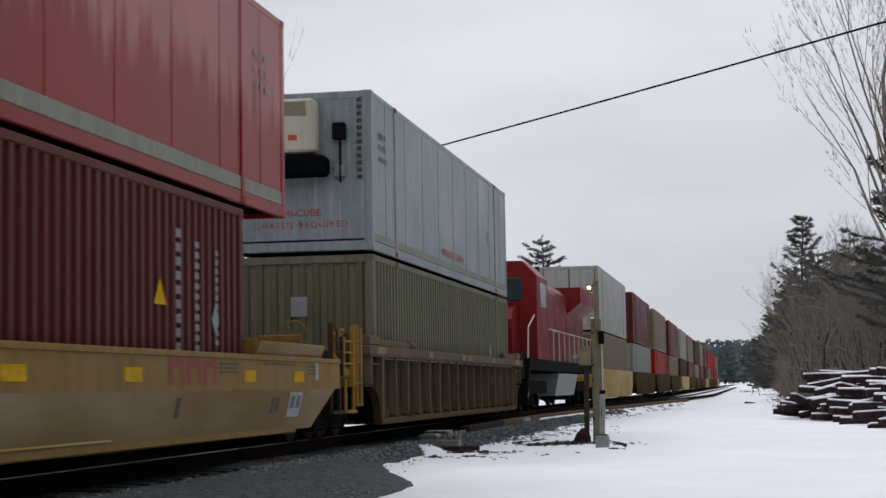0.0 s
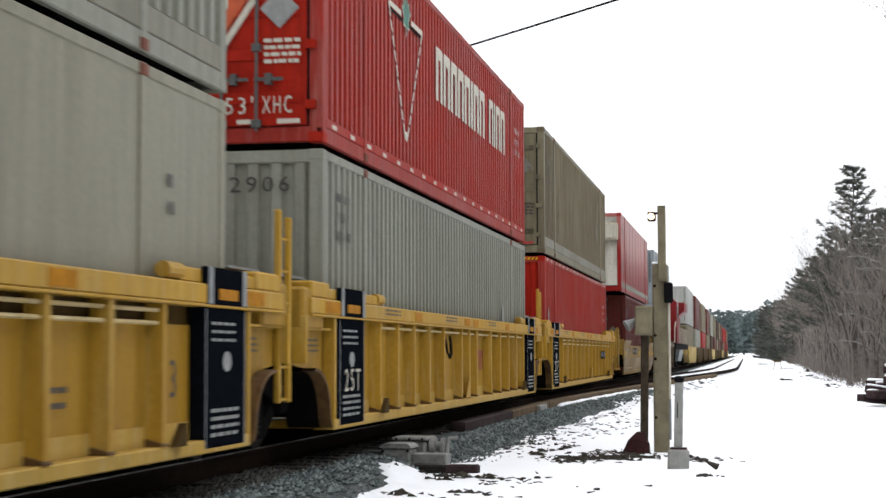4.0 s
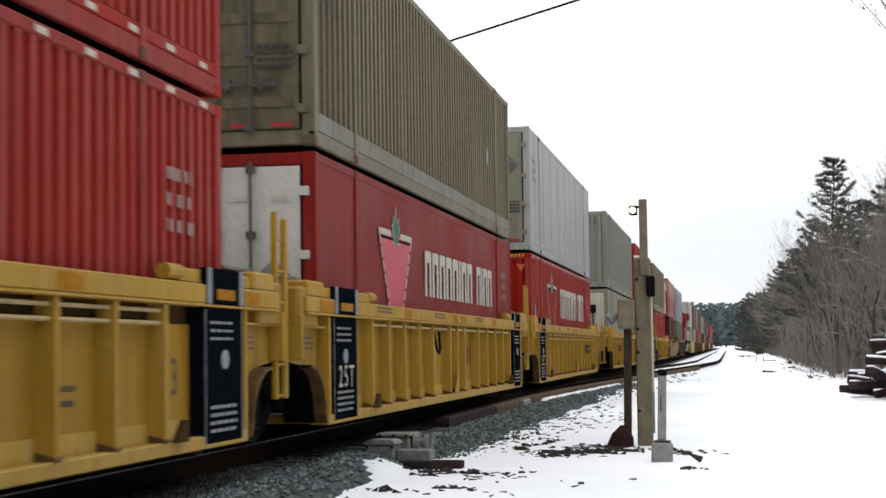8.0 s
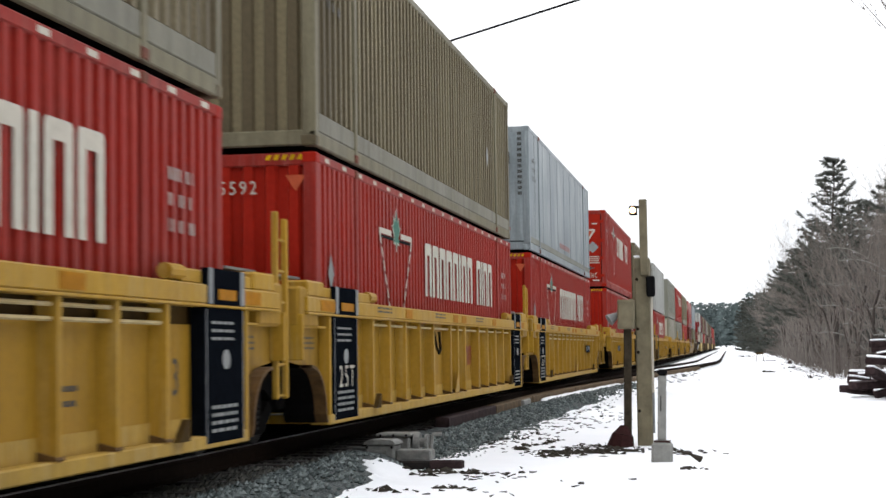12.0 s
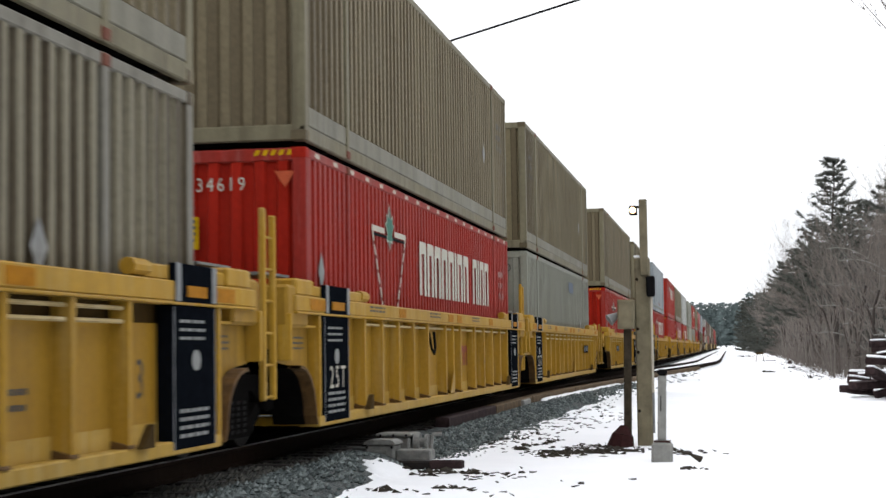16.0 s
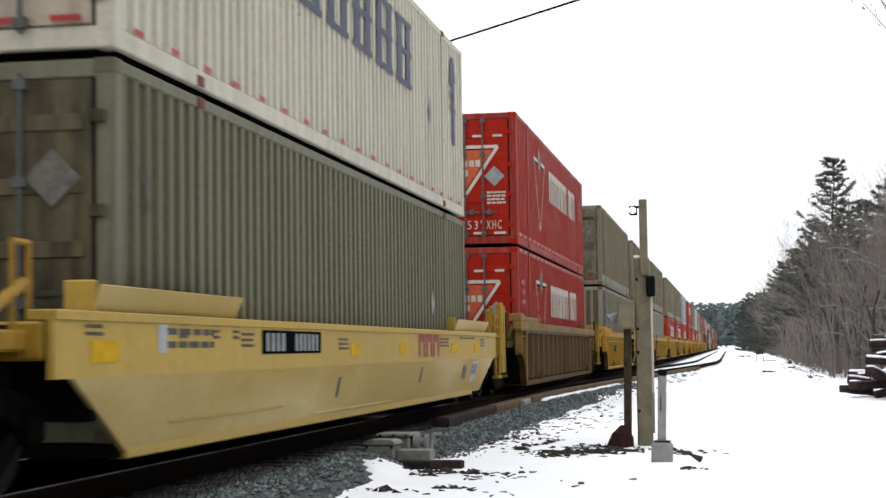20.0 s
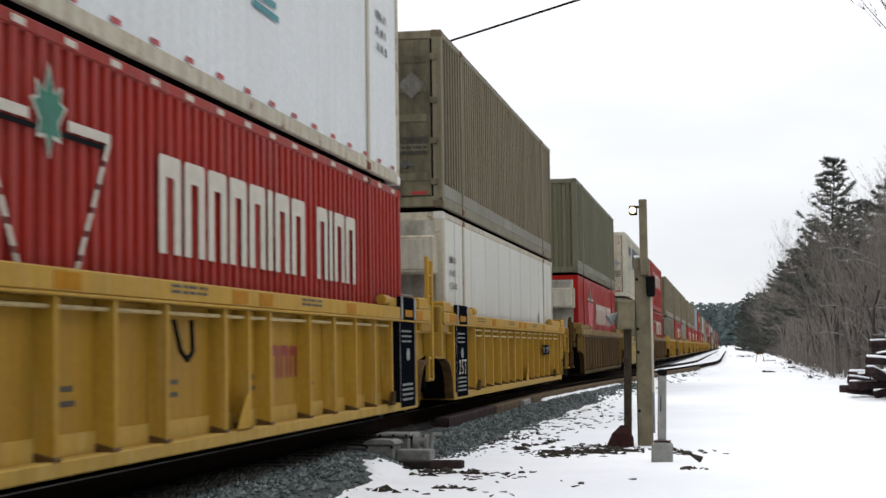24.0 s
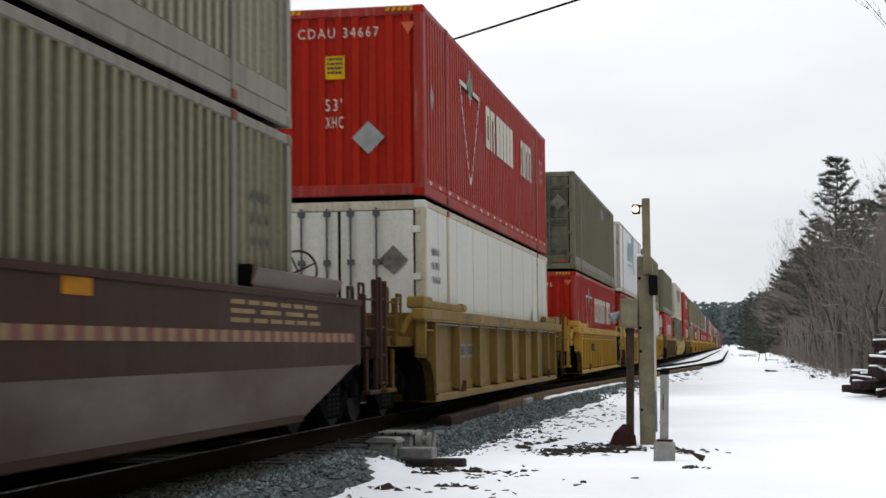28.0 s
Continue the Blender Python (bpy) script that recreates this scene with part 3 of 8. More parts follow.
def mark_row(c, x, y, z, w, h, kinds, stroke, material, depth=0.007):
    """A row of painted marks, each a part of its own; 'b' is a bar, 'x' a hollow box, 'n' an arch."""
    unit = w / sum(0.42 if q == "b" else 1.0 for q in kinds)
    u = y
    for q in kinds:
        wide = unit * (0.42 if q == "b" else 1.0)
        key = {"b": "bar", "x": "box", "n": "arch"}[q]
        ww = stroke if q == "b" else wide * 0.86
        me = shared(("mark", key, round(ww, 3), round(h, 2), material.name), lambda: soft_mark(key, ww, h, stroke).mesh("block_mark", material))
        put("block_mark", me, c, x + depth, u, z)
        u += wide


LEAF = [(0, -0.5), (0.10, -0.28), (0.34, -0.30), (0.28, -0.12), (0.5, 0.08), (0.33, 0.12), (0.36, 0.30), (0.15, 0.20), (0, 0.5),
        (-0.15, 0.20), (-0.36, 0.30), (-0.33, 0.12), (-0.5, 0.08), (-0.28, -0.12), (-0.34, -0.30), (-0.10, -0.28)]

# ------------------------------------------------------------------ containers
CL, CW, CH = 16.15, 1.295, 2.83      # length, half width, height of a 53 foot container
POSTS = (1.98, 14.17)


def corrugated(y0, y1, z0, z1, x_out, x_in, pitch, side):
    """A folded steel wall along y."""
    s, pts = Shape(), []
    n = max(1, round((y1 - y0) / pitch))
    p = (y1 - y0) / n
    for i in range(n):
        a = y0 + i * p
        pts += [(x_out, a), (x_out, a + p * 0.40), (x_in, a + p * 0.50), (x_in, a + p * 0.90)]
    pts.append((x_out, y1))
    k = len(pts)
    s.v = [(x * side, y, z) for z in (z0, z1) for x, y in pts]
    s.f = [(i, i + 1, i + 1 + k, i + k) for i in range(k - 1)]
    return s


MESHES = {}


def shared(key, build):
    if key not in MESHES:
        MESHES[key] = build()
    return MESHES[key]


def side_marks(c, length, mark, col, x):
    """Painted marks on both long sides; each is a mesh of its own."""
    if mark == "triangle" or mark == "faded_triangle" or mark == "filled_triangle":
        zt, zb, ya, yb = 2.24, 0.66, 3.23, 5.43
        ym = (ya + yb) / 2
        if mark == "filled_triangle":
            part("triangle_panel", flat(Shape(), "side", [(ya + 0.06, zt - 0.05), (ym - 0.25, 0.95), (ym + 0.25, 0.95), (yb - 0.06, zt - 0.05)], x, 0, 0.005), plain_light_red(), c, "lighter red triangle")
        b = 0.075
        s = Shape()
        flat(s, "side", [(ya, zt), (ya, zt - b), (ym - 0.32, zt - b), (ym - 0.32, zt)], x, 0, 0.007)
        flat(s, "side", [(ym + 0.32, zt), (ym + 0.32, zt - b), (yb, zt - b), (yb, zt)], x, 0, 0.007)
        part("triangle_top", s, WHITE_MARK, c, "white top stroke of the triangle mark")["kind"] = "stuff"
        n = 9
        for sg, e in ((1, ya), (-1, yb)):
            for fill, lo, hi, wide, mat in (("triangle_side", 0.0, 0.74, b, WHITE_MARK), ("triangle_gap", 0.74, 1.0, b * 0.6, DARK_MARK)):
                s = Shape()
                for i in range(n):
                    t0, t1 = (i + lo) / n, (i + hi) / n
                    q0, q1 = e + sg * 0.90 * t0 * (ym - ya), e + sg * 0.90 * t1 * (ym - ya)
                    z0, z1 = zt - b + (zb - zt) * t0, zt - b + (zb - zt) * t1
                    flat(s, "side", [(q0, z0), (q0 + sg * wide, z0), (q1 + sg * wide, z1), (q1, z1)], x, 0, 0.007)
                part(fill, s, mat, c, "slanted dashed stroke of the triangle mark")["kind"] = "stuff"
        part("triangle_tip", flat(Shape(), "side", [(ym - 0.13, zb - 0.05), (ym, zb - 0.12), (ym + 0.13, zb - 0.05), (ym + 0.06, zb + 0.02), (ym - 0.06, zb + 0.02)], x, 0, 0.007), WHITE_MARK, c)
        s = Shape()
        flat(s, "side", [(ya + 0.1, zt - 0.09), (ya + 0.1, zt - 0.13), (yb - 0.1, zt - 0.13), (yb - 0.1, zt - 0.09)], x, 0, 0.006)
        part("triangle_shadow_line", s, DARK, c)
        part("leaf_border", flat(Shape(), "side", [(ym + p[0] * 0.60, 2.26 + p[1] * 0.66) for p in LEAF], x, 0, 0.008), WHITE_MARK, c)
        part("leaf_mark", flat(Shape(), "side", [(ym + p[0] * 0.50, 2.26 + p[1] * 0.56) for p in LEAF], x, 0, 0.012), GREEN_MARK, c, "green leaf mark")
        if mark == "faded_triangle":
            mark_row(c, x, 6.2, 1.44, 1.25, 0.78, "xn", 0.17, WHITE_MARK)
            mark_row(c, x, 7.6, 1.44, 2.45, 0.79, "bbbbb", 0.43, WHITE_MARK)
            mark_row(c, x, 11.3, 1.44, 1.9, 0.78, "nbnn", 0.15, WHITE_MARK)
        else:
            tall = 0.68 if mark == "filled_triangle" else 0.79
            mark_row(c, x, 6.45, 1.44, 4.6, tall, "nnnnnbnn", 0.175, WHITE_MARK)
            mark_row(c, x, 11.47, 1.44, 1.95, tall, "nbnn", 0.15, WHITE_MARK)
    elif mark == "navy_row":
        for i in range(5):
            s = Shape()
            u = 5.25 + i * 1.32
            for q in (0.0, 0.62):
                flat(s, "side", [(u + q, 1.45), (u + q + 0.3, 1.45), (u + q + 0.3, 2.4), (u + q, 2.4)], x, 0, 0.007)
            for zz in (1.45, 1.9, 2.32):
                flat(s, "side", [(u - 0.08, zz), (u + 1.0, zz), (u + 1.0, zz + 0.08), (u - 0.08, zz + 0.08)], x, 0, 0.0085)
            part("block_mark", s, NAVY_MARK, c, "dark blue block mark")["kind"] = "stuff"
        s = flat(Shape(), "side", [(15.0, 1.1), (15.25, 1.1), (15.25, 2.15), (15.0, 2.15)], x, 0, 0.007)
        flat(s, "side", [(14.8, 2.15), (15.4, 2.15), (15.2, 2.55), (14.95, 2.55)], x, 0, 0.007)
        part("blue_emblem", s, NAVY_MARK, c)
        s = Shape()
        for i in range(5):
            u = 2.2 + i * 0.42
            flat(s, "side", [(u, 1.9 + i * 0.03), (u + 0.24, 1.9 + i * 0.03), (u + 0.24, 2.35), (u, 2.35)], x, 0, 0.007)
        part("blue_emblem", s, NAVY_MARK, c)
        part("small_writing", bars(Shape(), "side", x, 2.6, 1.1, 1.2, 0.3, 2, seed=5), GREY_MARK, c)
    elif mark == "teal_row":
        s = Shape()
        for i in range(7):
            for k in range(7):
                w = 0.62 if k != 5 else 0.95
                u = 4.9 + k * 0.62
                zz = 2.25 - i * 0.12
                top = 0.35 if k > 4 else 0.0
                flat(s, "side", [(u + (i % 2) * 0.03, zz + top), (u + w * 0.72, zz + top), (u + w * 0.72, zz + top + 0.07), (u + (i % 2) * 0.03, zz + top + 0.07)], x, 0, 0.007)
        for i in range(14):
            zz = 2.6 - i * 0.12
            u = 8.3 + abs(i - 5) * 0.10
            flat(s, "side", [(u, zz), (u + 0.9, zz), (u + 0.9, zz + 0.07), (u, zz + 0.07)], x, 0, 0.007)
        part("striped_lettering", s, TEAL_MARK, c, "row of teal striped block marks")
        part("small_writing", bars(Shape(), "side", x, 5.0, 1.25, 3.2, 0.1, 1, 0.7, seed=8), GREY_MARK, c)
    elif mark == "square_emblem":
        off = (CL - length) / 2
        for face, u, z in (("side", off + 0.50, 1.75), ("rear", -1.05, 1.55)):
            w = 0.30 if face == "side" else 0.48
            e = part("square_emblem", flat(Shape(), face, [(u, z), (u + w, z), (u + w, z + 0.55), (u, z + 0.55)], x if face == "side" else 0, off, 0.008 if face == "side" else 0.036), NAVY_MARK, c, "dark blue square emblem")
            part("emblem_bar", flat(Shape(), face, [(u + w * 0.2, z + 0.26), (u + w * 0.85, z + 0.36), (u + w * 0.8, z + 0.42), (u + w * 0.2, z + 0.32)], x if face == "side" else 0, off, 0.011 if face == "side" else 0.039), AMBER_MARK, e)
        for u, z0, z1, w in ((11.6, 0.55, 2.35, 0.16), (12.25, 0.9, 2.25, 0.16), (13.0, 1.0, 2.2, 0.12)):
            part("small_writing", bars(Shape(), "side", x, off + u - 1.98, z0, w, z1 - z0, 11, 0.62, 0.006, int(u * 7)), GREY_MARK, c)
        part("warning_triangle", flat(Shape(), "side", [(off + 8.9, 1.45), (off + 9.3, 1.45), (off + 9.1, 1.75)], x, 0, 0.008), AMBER_MARK, c, "yellow warning triangle")
        part("warning_triangle", flat(Shape(), "rear", [(-0.45, 0.95), (-0.2, 0.95), (-0.325, 1.2)], 0, off, 0.04), AMBER_MARK, c, "yellow warning triangle")
    elif mark == "pale_patches":
        for u, z in ((0.72, 2.25), (0.98, 2.0), (0.72, 1.0), (0.90, 0.75)):
            part("pale_patch", flat(Shape(), "side", diamond(u, z, 0.17, 0.9), x, 0, 0.007), GREY_MARK, c, "pale worn patch")
    elif mark == "faded_red_rows":
        part("small_writing", bars(Shape(), "side", x, 6.7, 0.40, 2.75, 0.16, 1, 0.85, 0.006, 31), FADED_RED, c)
    elif mark == "oval":
        part("round_mark", flat(Shape(), "side", [(13.0 + 0.16 * math.cos(a / 10 * math.tau), 1.35 + 0.2 * math.sin(a / 10 * math.tau)) for a in range(10)], x, 0, 0.006), GREY_MARK, c, "faded oval mark")


LIGHT_RED = []


def plain_light_red():
    if not LIGHT_RED:
        LIGHT_RED.append(plain("light_red_marking_paint", (0.56, 0.06, 0.09), 0.4))
    return LIGHT_RED[0]


def lock_rod(z0, z1):
    s = Shape().rod((0, -0.045, z0), (0, -0.045, z1), 0.019, n=6)
    for z in (z0 + 0.08, (z0 + z1) / 2 - 0.4, (z0 + z1) / 2 + 0.5, z1 - 0.08):
        s.box(-0.05, 0.05, -0.07, -0.005, z - 0.04, z + 0.04)
    s.box(-0.02, 0.3, -0.075, -0.05, z0 + 0.54, z0 + 0.575)
    s.box(0.10, 0.17, -0.08, -0.005, z0 + 0.50, z0 + 0.62)
    return s.mesh("lock_rod", ROD)


def container(label, paint_mat, wall="ribbed", rear="doors", mark=None, number="", band=0.0, band_mat=None, dashes=None, length=CL, seed=1,
              rear_mat=None, category="container", number_mat=None, far=False, name="shipping_container", pitch=0.245, frame_mat=None, patch=False):
    """A steel or panelled container; its origin is the middle of the lower edge of the rear end."""
    rnd = random.Random(seed)
    c = root(name, label, category, "containers on the train")
    off = (CL - length) / 2
    L0, L1 = off, off + length
    if rear == "doors" and not far:
        rear_mat = rear_mat or {OLIVE: OLIVE_DOOR, OLIVE_GREEN: GREEN_DOOR, CREAM: CREAM_DOOR}.get(paint_mat)
    rear_mat = rear_mat or paint_mat
    band_mat = band_mat or paint_mat
    number_mat = number_mat or (WHITE_MARK if paint_mat in (RED, RED_DULL, RED_WORN, RED_GLOSS, MAROON) else DARK_MARK)
    frame_mat = frame_mat or {OLIVE: OLIVE_FRAME, OLIVE_BROWN: OLIVE_FRAME, OLIVE_GREEN: GREEN_FRAME, PALE_GREEN: GREY_FRAME, LOW_GREEN: GREY_FRAME, DARK_GREY: GREY_FRAME, RED: RED_FRAME}.get(paint_mat)
    side_mat = RED_SIDE if paint_mat is RED else paint_mat
    # frame: rails, posts, roof and floor
    s = Shape()
    for sx in (-1, 1):
        a, b = sorted((sx * CW, sx * (CW - 0.075)))
        s.cbox(a, b, L0, L1, 0.0, 0.16)
        s.cbox(a, b, L0, L1, CH - 0.10, CH)
        for y in (L0, L1 - 0.16):
            s.cbox(*sorted((sx * CW, sx * (CW - 0.15))), y, y + 0.16, 0.0, CH)
    for y in (L0, L1 - 0.1):
        s.cbox(-CW + 0.1, CW - 0.1, y + 0.006, y + 0.094, 0.002, 0.17)
        s.cbox(-CW + 0.1, CW - 0.1, y + 0.006, y + 0.094, CH - 0.14, CH - 0.002)
    part("frame", s, frame_mat or paint_mat, c)
    s = Shape().box(-CW + 0.05, CW - 0.05, L0 + 0.05, L1 - 0.05, CH - 0.05, CH - 0.012)
    part("roof", s, paint_mat, c)
    # floor sheet with its cross beams, as one comb-shaped profile
    pts = [(L1 - 0.05, 0.15), (L0 + 0.05, 0.15), (L0 + 0.05, 0.10)]
    beams = 18 if not far else 4
    for i in range(beams):
        y = L0 + 0.5 + i * (length - 1) / (beams - 1)
        pts += [(y - 0.03, 0.10), (y - 0.03, 0.02), (y + 0.03, 0.02), (y + 0.03, 0.10)]
    pts.append((L1 - 0.05, 0.10))
    s = Shape().prism(pts, 0, -CW + 0.06, CW - 0.06)
    part("floor", s, DARK, c)
    me = shared(("casting", paint_mat.name), lambda: Shape().cbox(-0.085, 0.085, -0.09, 0.09, -0.06, 0.06, 0.012).mesh("corner_casting", paint_mat))
    if not far:
        for sx in (1,):
            for y in (L0 + 0.085, L1 - 0.085):
                for z in (0.056, CH - 0.056):
                    put("corner_casting", me, c, sx * (CW - 0.08), y, z)
    # long sides
    z0, z1 = 0.16 + band, CH - 0.10
    cuts = [L0 + 0.16, *[p for p in POSTS if length > 14], L1 - 0.16]
    for sx in (-1, 1):
        if far or wall == "panel":
            s = Shape().box(*sorted((sx * (CW - 0.012), sx * (CW - 0.05))), L0 + 0.16, L1 - 0.16, z0, z1)
            part("side_panel", s, paint_mat, c)
            if wall == "panel" and not far and sx > 0 and mark not in ("teal_row", "filled_triangle") and paint_mat is not BEIGE:
                for i in range(9):
                    y = L0 + 1.15 + i * (length - 2.3) / 8
                    s = Shape().box(*sorted((sx * (CW - 0.006), sx * (CW - 0.02))), y - 0.012, y + 0.012, z0, z1)
                    part("panel_seam", s, paint_mat, c)
        else:
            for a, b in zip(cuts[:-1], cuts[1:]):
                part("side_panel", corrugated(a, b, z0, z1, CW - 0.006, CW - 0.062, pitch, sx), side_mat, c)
        if band:
            s = Shape().cbox(*sorted((sx * (CW - 0.003), sx * (CW - 0.05))), L0 + 0.16, L1 - 0.16, 0.165, z0)
            part("lower_band", s, band_mat, c, "smooth lower band")
        if length > 14:
            me = shared(("post", paint_mat.name, sx), lambda: Shape().cbox(*sorted((sx * (CW + 0.012), sx * (CW - 0.06))), -0.065, 0.065, 0.0, CH, 0.01).mesh("stacking_post", frame_mat or paint_mat))
            for y in POSTS:
                put("stacking_post", me, c, 0, y, 0)
                if not far and sx > 0:
                    tip = shared(("tip", sx), lambda: Shape().cbox(*sorted((sx * (CW + 0.02), sx * (CW - 0.1))), -0.075, 0.075, -0.05, 0.05).mesh("lifting_fitting", RED_RUST))
                    put("lifting_fitting", tip, c, 0, y, CH - 0.056)
                    put("lifting_fitting", tip, c, 0, y, 0.056)
        if dashes and not far and sx > 0:
            me = shared(("dash", dashes, sx), lambda: Shape().quad(*[(sx * (CW + 0.004), y, z) for y, z in ((-0.10, -0.025), (0.10, -0.025), (0.10, 0.025), (-0.10, 0.025))]).mesh("reflective_dash", RED_MARK if dashes == "red" else WHITE_MARK))
            z = CH - 0.05 if dashes == "top" else 0.21 if dashes == "low" else 0.19
            for i in range(19):
                put("reflective_dash", me, c, 0, L0 + 0.5 + i * (length - 1.0) / 18, z)
    # front end, away from the rear
    s = Shape().box(-CW + 0.14, CW - 0.14, L1 - 0.06, L1 - 0.03, 0.16, CH - 0.13)
    part("front_wall", s, paint_mat, c)
    y = L0
    if rear == "doors":
        for sx in (-1, 1):
            x0, x1 = sorted((sx * 0.022, sx * (CW - 0.178)))
            d = part("door", Shape().cbox(x0, x1, y - 0.006, y + 0.05, 0.18, CH - 0.15, 0.008), rear_mat, c)
            if far:
                continue
            if wall == "ribbed":
                for k in range(5):
                    z = 0.42 + k * 0.47
                    part("door_rib", Shape().cbox(x0 + 0.06, x1 - 0.06, y - 0.022, y - 0.004, z, z + 0.12, 0.006), rear_mat, d)
            rod = shared("lock_rod", lambda: lock_rod(0.12, CH - 0.10))
            for u in (0.18, 0.57):
                put("lock_rod", rod, d, sx * u, y, 0)
            hinge = shared(("hinge", rear_mat.name), lambda: Shape().cbox(-0.06, 0.06, -0.035, 0.0, -0.05, 0.05, 0.008).mesh("hinge", rear_mat))
            for z in (0.4, 1.05, 1.7, 2.4):
                put("hinge", hinge, d, sx * (CW - 0.13), y - 0.002, z)
        part("door_gasket", Shape().box(-CW + 0.152, CW - 0.152, y + 0.012, y + 0.044, 0.172, CH - 0.142), DARK, c, "black rubber seal round the doors")
        if not far:
            for z, w in ((2.30, 0.2), (0.20, 0.25)) if paint_mat in (RED, RED_DULL, RED_WORN) else ((0.20, 0.25),):
                for u in (-1.05, -0.5, 0.35, 0.8):
                    part("reflector_strip", flat(Shape(), "rear", [(u, z), (u + w, z), (u + w, z + 0.05), (u, z + 0.05)], 0, y, 0.03), RED_MARK if z < 1 and paint_mat not in (RED, RED_DULL, RED_WORN) else WHITE_MARK, c)
            part("placard", flat(Shape(), "rear", diamond(0.82, 1.45 if mark else 1.95, 0.22), 0, y, 0.03), GREY_MARK if paint_mat in (RED, RED_DULL, RED_WORN, CREAM) else DULL_PLACARD, c, "grey diamond placard")
            if number:
                word, _, figures = number.partition(" ")
                part("number_lettering", letters(word, 0.16, "rear", -1.02, y, 1.62, 0.035), number_mat, c, "painted container number")
                part("number_lettering", letters(figures, 0.16, "rear", -1.02, y, 1.40, 0.035), number_mat, c)
            if mark in ("triangle", "faded_triangle"):
                part("triangle_panel", flat(Shape(), "rear", [(-0.78, 2.02), (0.0, 0.90), (0.78, 2.02)], 0, y, 0.028), PINK_MARK, c, "orange triangle on the doors")
                s = Shape()
                for p, q in (((-0.9, 2.09), (0.9, 2.09)), ((0.9, 2.09), (0.0, 0.77)), ((0.0, 0.77), (-0.9, 2.09))):
                    s = Shape()
                    d = Vector((q[0] - p[0], q[1] - p[1])).normalized()
                    w = Vector((-d.y, d.x)) * 0.035
                    flat(s, "rear", [(p[0] + w.x, p[1] + w.y), (p[0] - w.x, p[1] - w.y), (q[0] - w.x, q[1] - w.y), (q[0] + w.x, q[1] + w.y)], 0, y, 0.032)
                    part("triangle_stroke", s, WHITE_MARK, c)
                part("leaf_mark", flat(Shape(), "rear", [(p[0] * 0.46, 2.06 + p[1] * 0.50) for p in LEAF], 0, y, 0.04), GREEN_MARK, c, "green leaf mark")
                for k in range(8):
                    u = -0.54 + k * 0.136
                    part("word_bar", flat(Shape(), "rear", [(u, 1.66), (u + 0.1, 1.66), (u + 0.1, 1.80), (u, 1.80)], 0, y, 0.036), CREAM, c)
                for k in range(4):
                    u = -0.26 + k * 0.136
                    part("word_bar", flat(Shape(), "rear", [(u, 1.46), (u + 0.1, 1.46), (u + 0.1, 1.60), (u, 1.60)], 0, y, 0.036), CREAM, c)
                part("size_lettering", letters("53'", 0.19, "rear", 0.22, y, 0.31, 0.03, 0.31), WHITE_MARK, c, "white figures 53'")
                part("size_lettering", letters("XHC", 0.19, "rear", 0.63, y, 0.31, 0.03, 0.33), WHITE_MARK, c, "white letters XHC")
                part("placard", flat(Shape(), "rear", diamond(-0.98, 1.12, 0.22), 0, y, 0.03), GREY_MARK, c)
            part("small_writing", bars(Shape(), "rear", 0.65, y, 1.2 if number and not mark else 0.82, 0.42, 0.3, 4, depth=0.03, seed=seed), number_mat, c)
            part("small_writing", bars(Shape(), "rear", -1.1, y, 1.75, 0.4, 0.26, 2, depth=0.03, seed=seed + 1), number_mat, c)
    elif rear == "ribbed":
        part("end_wall", Shape().box(-CW + 0.14, CW - 0.14, y + 0.06, y + 0.08, 0.16, CH - 0.12), rear_mat, c)
        n = 9
        me = shared(("endrib", rear_mat.name), lambda: Shape().prism([(-0.075, 0.0), (-0.05, -0.045), (0.05, -0.045), (0.075, 0.0)], 2, 0.17, CH - 0.14).mesh("end_rib", rear_mat))
        if not far:
            for i in range(n):
                put("end_rib", me, c, -CW + 0.26 + i * (2 * CW - 0.52) / (n - 1), y + 0.062, 0)
            if number:
                part("number_lettering", letters(number, 0.17 if paint_mat is GREY else 0.15, "rear", -0.62 if paint_mat is RED else -1.07 if paint_mat is GREY else -0.85, y, 2.38, -0.008, 2.0 if paint_mat is GREY else 1.24), number_mat, c, "painted container number")
            part("placard", flat(Shape(), "rear", [(-0.2, 1.76), (0.1, 1.76), (0.1, 2.11), (-0.2, 2.11)], 0, y, -0.008), AMBER_MARK if paint_mat is RED else GREY_MARK, c)
            if paint_mat is RED:
                part("size_lettering", letters("53'", 0.19, "rear", -0.2, y, 1.28, -0.008, 0.25), WHITE_MARK, c)
                part("size_lettering", letters("XHC", 0.18, "rear", -0.2, y, 1.02, -0.008, 0.27), WHITE_MARK, c)
                part("placard", flat(Shape(), "rear", diamond(0.45, 0.87, 0.25), 0, y, -0.008), GREY_MARK, c, "grey diamond placard")
                if mark:
                    part("emblem", flat(Shape(), "rear", [(0.95, 2.58), (1.18, 2.58), (1.065, 2.40)], 0, y, 0.0), PINK_MARK, c)
                part("placard_writing", bars(Shape(), "rear", -0.17, y, 1.81, 0.24, 0.27, 4, depth=-0.004, seed=3), DARK_MARK, c)["kind"] = "stuff"
                for u in (-1.0, 0.72):
                    s = Shape()
                    for i in range(5):
                        flat(s, "rear", [(u + i * 0.09, CH - 0.08), (u + 0.05 + i * 0.09, CH - 0.08), (u + 0.08 + i * 0.09, CH - 0.02), (u + 0.03 + i * 0.09, CH - 0.02)], 0, y, 0.002)
